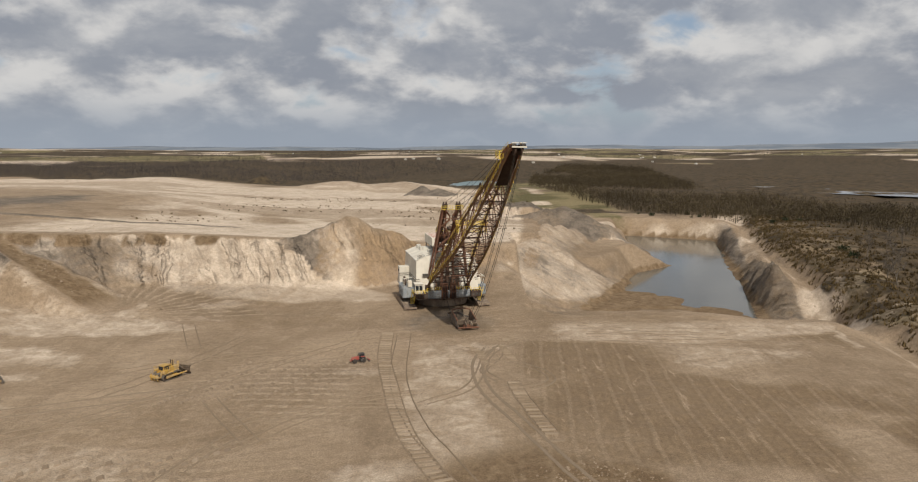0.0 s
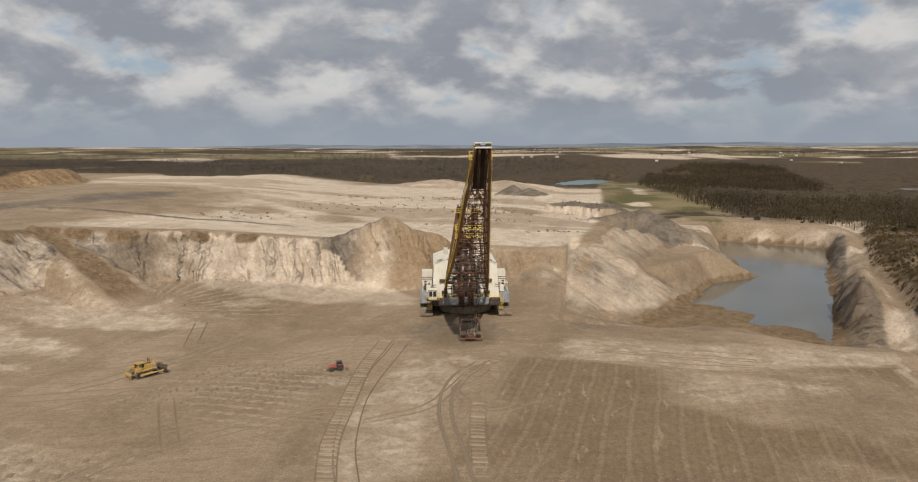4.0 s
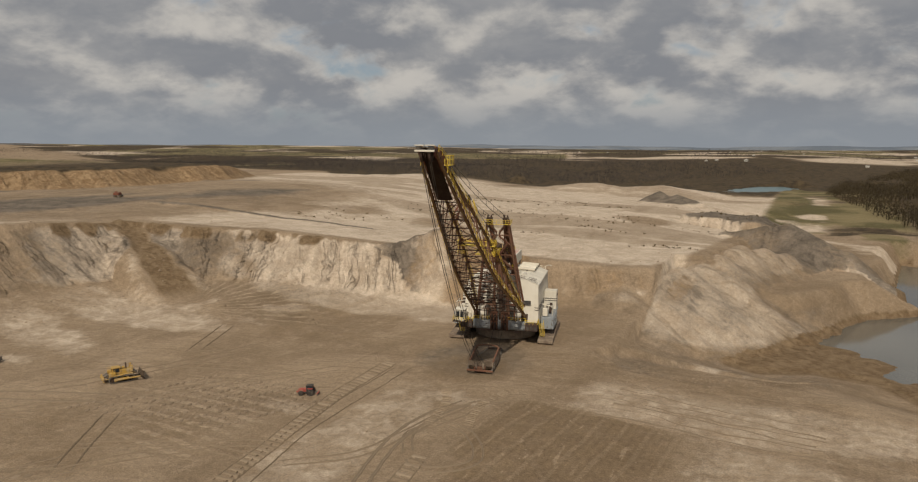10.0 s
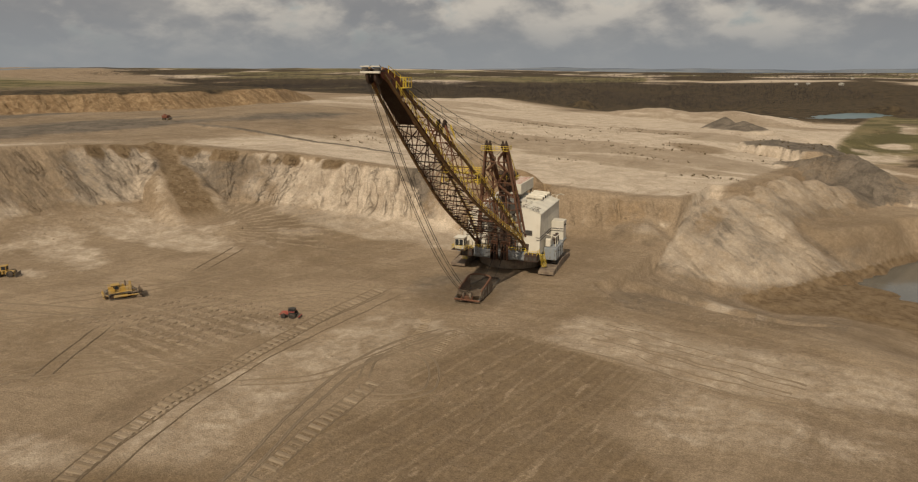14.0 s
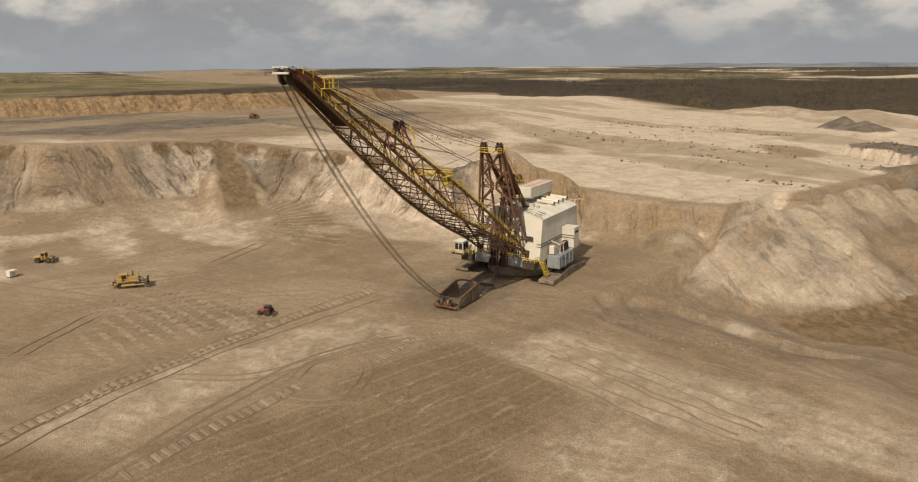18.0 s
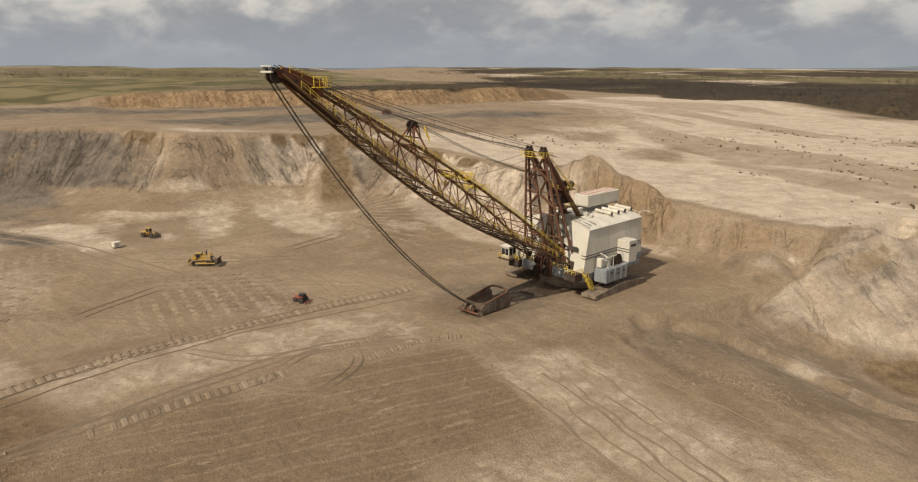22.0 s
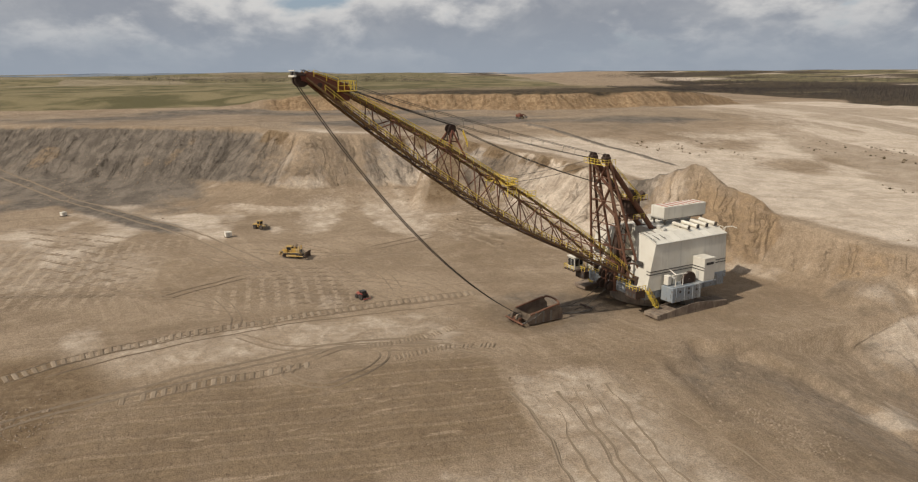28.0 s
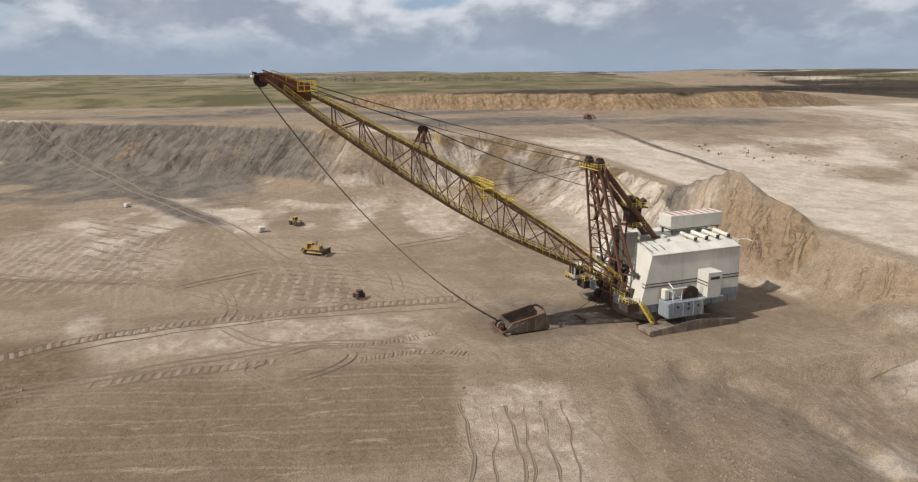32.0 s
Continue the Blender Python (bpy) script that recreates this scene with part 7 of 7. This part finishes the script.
woods("woodland_far", [(-2600, 1500), (-1500, 1500), (-300, 1750), (900, 1900), (1900, 1500), (2000, 1800), (900, 2250), (-400, 2050), (-1600, 1800), (-2700, 1800)], 2600, 13, 8, 9,
      TWIGS, "distant hedgerows and bare woods on the farmland", 13)
woods("woodland_southwest", [(-2200, -300), (-1400, 300), (-1250, 560), (-1500, 640), (-1800, 400), (-2500, -100)], 700, 12, 8, 9,
      TWIGS, "distant dark wood on the western grassland", 14)


def hedgerows():
    """Lines of far trees between the fields."""
    rng = np.random.default_rng(31)
    xs, ys, hs = [], [], []
    for _ in range(150):
        a = rng.uniform(-2.0, 0.75)
        far = rng.uniform(1500, 3600) if a > -1.15 else rng.uniform(1500, 3800)
        cx, cy = 60 + far * math.sin(a), 100 + far * math.cos(a)
        t = a + math.pi / 2 + rng.normal(0, 0.35)
        count = int(rng.uniform(12, 46))
        run = np.cumsum(rng.uniform(6, 20, count))
        if a < -1.2 and rng.random() < 0.6:
            continue
        xs.append(cx + run * math.sin(t) + rng.normal(0, 5, count))
        ys.append(cy + run * math.cos(t) + rng.normal(0, 5, count))
        hs.append(rng.uniform(5, 10) * rng.uniform(0.6, 1.2, count))
    xs, ys, hs = (np.concatenate(v) for v in (xs, ys, hs))
    zs = land(xs, ys)[0]
    v = np.concatenate([crown_triangles(rng, x, y, z - 0.5, h, h * 0.8, 8, 0.05) for x, y, z, h in zip(xs, ys, zs, hs)])
    me = bpy.data.meshes.new("hedgerows")
    me.from_pydata(v.tolist(), [], np.arange(len(v)).reshape(-1, 3).tolist())
    me.materials.append(TWIGS)
    tagged(new("hedgerows", me), "far dark hedgerows and lines of bare trees between the fields", "hedges", kind="stuff")


hedgerows()


def far_hills():
    """The rise on the horizon, with blue-grey distance haze painted into its colour."""
    m, n = shader("haze_tinted_hills")
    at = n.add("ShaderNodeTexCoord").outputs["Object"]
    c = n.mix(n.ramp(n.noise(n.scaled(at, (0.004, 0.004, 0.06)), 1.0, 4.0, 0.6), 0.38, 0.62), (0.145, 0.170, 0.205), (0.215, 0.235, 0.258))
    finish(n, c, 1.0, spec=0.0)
    bm = bmesh.new()
    old = None
    for i in range(361):
        t = math.tau * i / 360
        top = 38 + 6 * math.sin(3 * t + 1) + 5 * math.sin(11 * t) + 3 * math.sin(29 * t + 2) + 2 * math.sin(67 * t) + 34 * math.exp(-((t - 0.62) / 0.22) ** 2)
        ring = [bm.verts.new((60 + r * math.sin(t), 100 + r * math.cos(t), z)) for r, z in ((4050, 5), (4300, top * 0.75), (4420, top), (4600, top * 0.8))]
        if old:
            for p in range(3):
                bm.faces.new((old[p], old[p + 1], ring[p + 1], ring[p]))
        old = ring
    tagged(part("backdrop", bm, m, None, "", True), "far hills along the horizon with blue-grey haze painted into their colour", "hills", kind="structure")


far_hills()


def bare_tree(h, seed, name="bare_tree", label="leafless grey-brown tree beside the vegetated bank"):
    rng = random.Random(seed)
    root = new(name)
    bm = bmesh.new()
    tips = []

    def limb(p, way, length, r, level):
        bend = Vector((rng.uniform(-1, 1), rng.uniform(-1, 1), rng.uniform(0, 0.8))) * 0.25
        q = p + (way + bend).normalized() * length
        rod(bm, p, q, r, 6 if level < 2 else 4, r * 0.62)
        if level >= 4:
            tips.append(q)
            return
        for _ in range(3 if level else 4):
            new_way = (way * 0.8 + Vector((rng.uniform(-1, 1), rng.uniform(-1, 1), rng.uniform(-0.1, 0.7)))).normalized()
            limb(p.lerp(q, rng.uniform(0.6, 1.0)), new_way, length * rng.uniform(0.55, 0.8), r * 0.55, level + 1)

    limb(Vector((0, 0, -0.3)), Vector((0, 0, 1)), h * 0.36, h * 0.022, 0)
    part("trunk", bm, BARK, root, "branched grey-brown trunk")
    bm = bmesh.new()
    for p in tips:
        for _ in range(4):
            d = Vector((rng.uniform(-1, 1), rng.uniform(-1, 1), rng.uniform(-0.3, 1))) * h * 0.07
            rod(bm, p, p + d, 0.02, 3, 0.008)
    part("crown", bm, TWIGS, root, "fine bare twigs")
    return tagged(root, label, "tree", "bare trees")


def bush(r, seed, material, name, label):
    rng = np.random.default_rng(seed)
    root = new(name)
    n_leaf = int(150 * r)
    v = rng.normal(0, 1, (n_leaf, 3))
    v /= np.linalg.norm(v, axis=1)[:, None]
    lump = 0.75 + 0.35 * np.sin(v[:, 0] * 5 + seed) * np.cos(v[:, 1] * 4)
    c = v * (r * lump * rng.uniform(0.55, 1.0, n_leaf))[:, None] * (1, 1, 0.8)
    c[:, 2] = np.abs(c[:, 2]) * 1.2
    bm = bmesh.new()
    for p in c:
        d1, d2 = (Vector(rng.normal(0, 1, 3)).normalized() for _ in range(2))
        p = Vector(p)
        s = r * rng.uniform(0.08, 0.2)
        bm.faces.new([bm.verts.new(p + d1 * s), bm.verts.new(p + d2 * s), bm.verts.new(p - d1 * s * 0.6)])
    part("foliage", bm, material, root)
    bm = bmesh.new()
    for k in range(5):
        a = k * 1.26
        rod(bm, (0, 0, -0.2), (r * 0.5 * math.cos(a), r * 0.5 * math.sin(a), r * 0.8), 0.06, 4, 0.02)
    part("stem", bm, BARK, root)
    return tagged(root, label, "bush", "bank bushes")


def plant_bank():
    rng = random.Random(21)
    trees = [bare_tree(9, 1), bare_tree(12, 2), bare_tree(7.5, 3)]
    spots = [(168, 268), (174, 276), (180, 262), (186, 290), (162, 252), (205, 330), (196, 310), (222, 345), (150, 210), (232, 372), (178, 300), (214, 300), (240, 330)]
    for i, (x, y) in enumerate(spots):
        m = pose(x, y, ground_z(x, y) - 0.1, 0, 0, rng.uniform(0, 360))
        if i < 3:
            trees[i].matrix_basis = m
        else:
            copy_thing(trees[i % 3], m)
    kinds = [bush(2.2, 4, CEDAR, "cedar_bush", "dark green cedar bush on the vegetated bank"), bush(2.0, 5, DRY_BRUSH, "dry_bush", "dry brown bush on the vegetated bank"),
             bush(1.4, 6, DRY_BRUSH, "dry_bush", "dry brown bush on the vegetated bank")]
    used = set()
    for i in range(150):
        kind = 0 if i % 9 == 0 else (1 if i % 2 else 2)
        y = rng.uniform(70, 520)
        ex = np.interp(y, [60, 140, 200, 258, 310, 380, 492, 560], [96, 106, 113, 125, 138, 152, 186, 210])
        x = ex + 22 + abs(rng.gauss(0, 26)) + (8 if kind == 0 else 0)
        if kind == 0 and i % 2:
            along_edge = rng.random()
            x, y = 150 + 90 * along_edge + rng.gauss(0, 6), 560 - 90 * along_edge + rng.gauss(0, 6)
        m = pose(x, y, ground_z(x, y) - 0.1, 0, 0, rng.uniform(0, 360)) @ Matrix.Scale(rng.uniform(0.8, 1.9) if kind == 0 else 1.0, 4)
        if kind in used:
            copy_thing(kinds[kind], m)
        else:
            kinds[kind].matrix_basis = m
            used.add(kind)


plant_bank()


def weeds():
    """Tufts of dead weed on the plateau and the bank."""
    rng = np.random.default_rng(8)
    tris = []

    def tuft(x, y, s):
        z = 0
        for _ in range(7):
            a, l = rng.uniform(0, 6.28), s * rng.uniform(0.5, 1.2)
            w = s * 0.22
            p = np.array((x + rng.normal(0, s * 0.3), y + rng.normal(0, s * 0.3), z))
            tris.append((p + (w * math.cos(a), w * math.sin(a), 0), p - (w * math.cos(a), w * math.sin(a), 0), p + (rng.normal(0, 0.3) * s, rng.normal(0, 0.3) * s, l)))

    for _ in range(46):
        cx, cy = rng.uniform(-150, 55), rng.uniform(320, 560)
        for _ in range(rng.integers(4, 16)):
            tuft(cx + rng.normal(0, 9), cy + rng.normal(0, 2.5), rng.uniform(0.4, 1.05))
    for _ in range(4500):
        y = rng.uniform(60, 520)
        ex = np.interp(y, [60, 140, 200, 258, 310, 380, 492, 560], [96, 106, 113, 125, 138, 152, 186, 210])
        tuft(ex + 16 + abs(rng.normal(0, 30)), y, rng.uniform(0.5, 1.5))
    v = np.array(tris).reshape(-1, 3)
    v[:, 2] += land(v[:, 0], v[:, 1])[0] - 0.05
    me = bpy.data.meshes.new("weeds")
    me.from_pydata(v.tolist(), [], np.arange(len(v)).reshape(-1, 3).tolist())
    me.materials.append(DRY_BRUSH)
    tagged(new("weeds", me), "tufts of dead brown weeds on the stripped plateau and the bank", "weeds", kind="stuff")


weeds()


def farmhouse(name="farmhouse"):
    root = new(name)
    tagged(root, "small far pale house with a grey pitched roof", "house", "far houses")
    block("wall", -6, 6, -4, 4, -1, 4, GREY, root, "pale grey walls", 0.0)
    prism("roof", [(-4.6, 4.0), (4.6, 4.0), (0, 6.6)], -6.5, 6.5, GREY, root, "grey pitched roof", 0.0)
    for x in (-3.5, 0, 3.5):
        block("window", x - 0.6, x + 0.6, -4.06, -4.0, 1.2, 2.6, GLASS, root, "", 0.0)
    return root


def far_houses():
    rng = random.Random(4)
    first = farmhouse()
    for i in range(24):
        if i < 15:
            x, y = rng.uniform(-250, 620), rng.uniform(1450, 2300)
        else:
            x, y = rng.uniform(-1800, 1200), rng.uniform(2200, 3400)
        m = pose(x, y, ground_z(x, y), 0, 0, rng.uniform(0, 180)) @ Matrix.Scale(0.7, 4)
        if i:
            copy_thing(first, m)
        else:
            first.matrix_basis = m


far_houses()
bm = bmesh.new()
bank_a = [(352, 905), (366, 850), (404, 845), (440, 825), (495, 748), (640, 660), (900, 560)]
bank_b = [(900, 500), (600, 590), (446, 676), (380, 735), (352, 800), (338, 860)]
bm.faces.new([bm.verts.new((x, y, ground_z(450, 740) + 1.1)) for x, y in bank_a + bank_b])
tagged(part("river", bm, RIVER_WATER), "pale far river bend on the low ground", "river", kind="structure")


def motions():
    """Nothing but the camera moves in this place."""


motions()
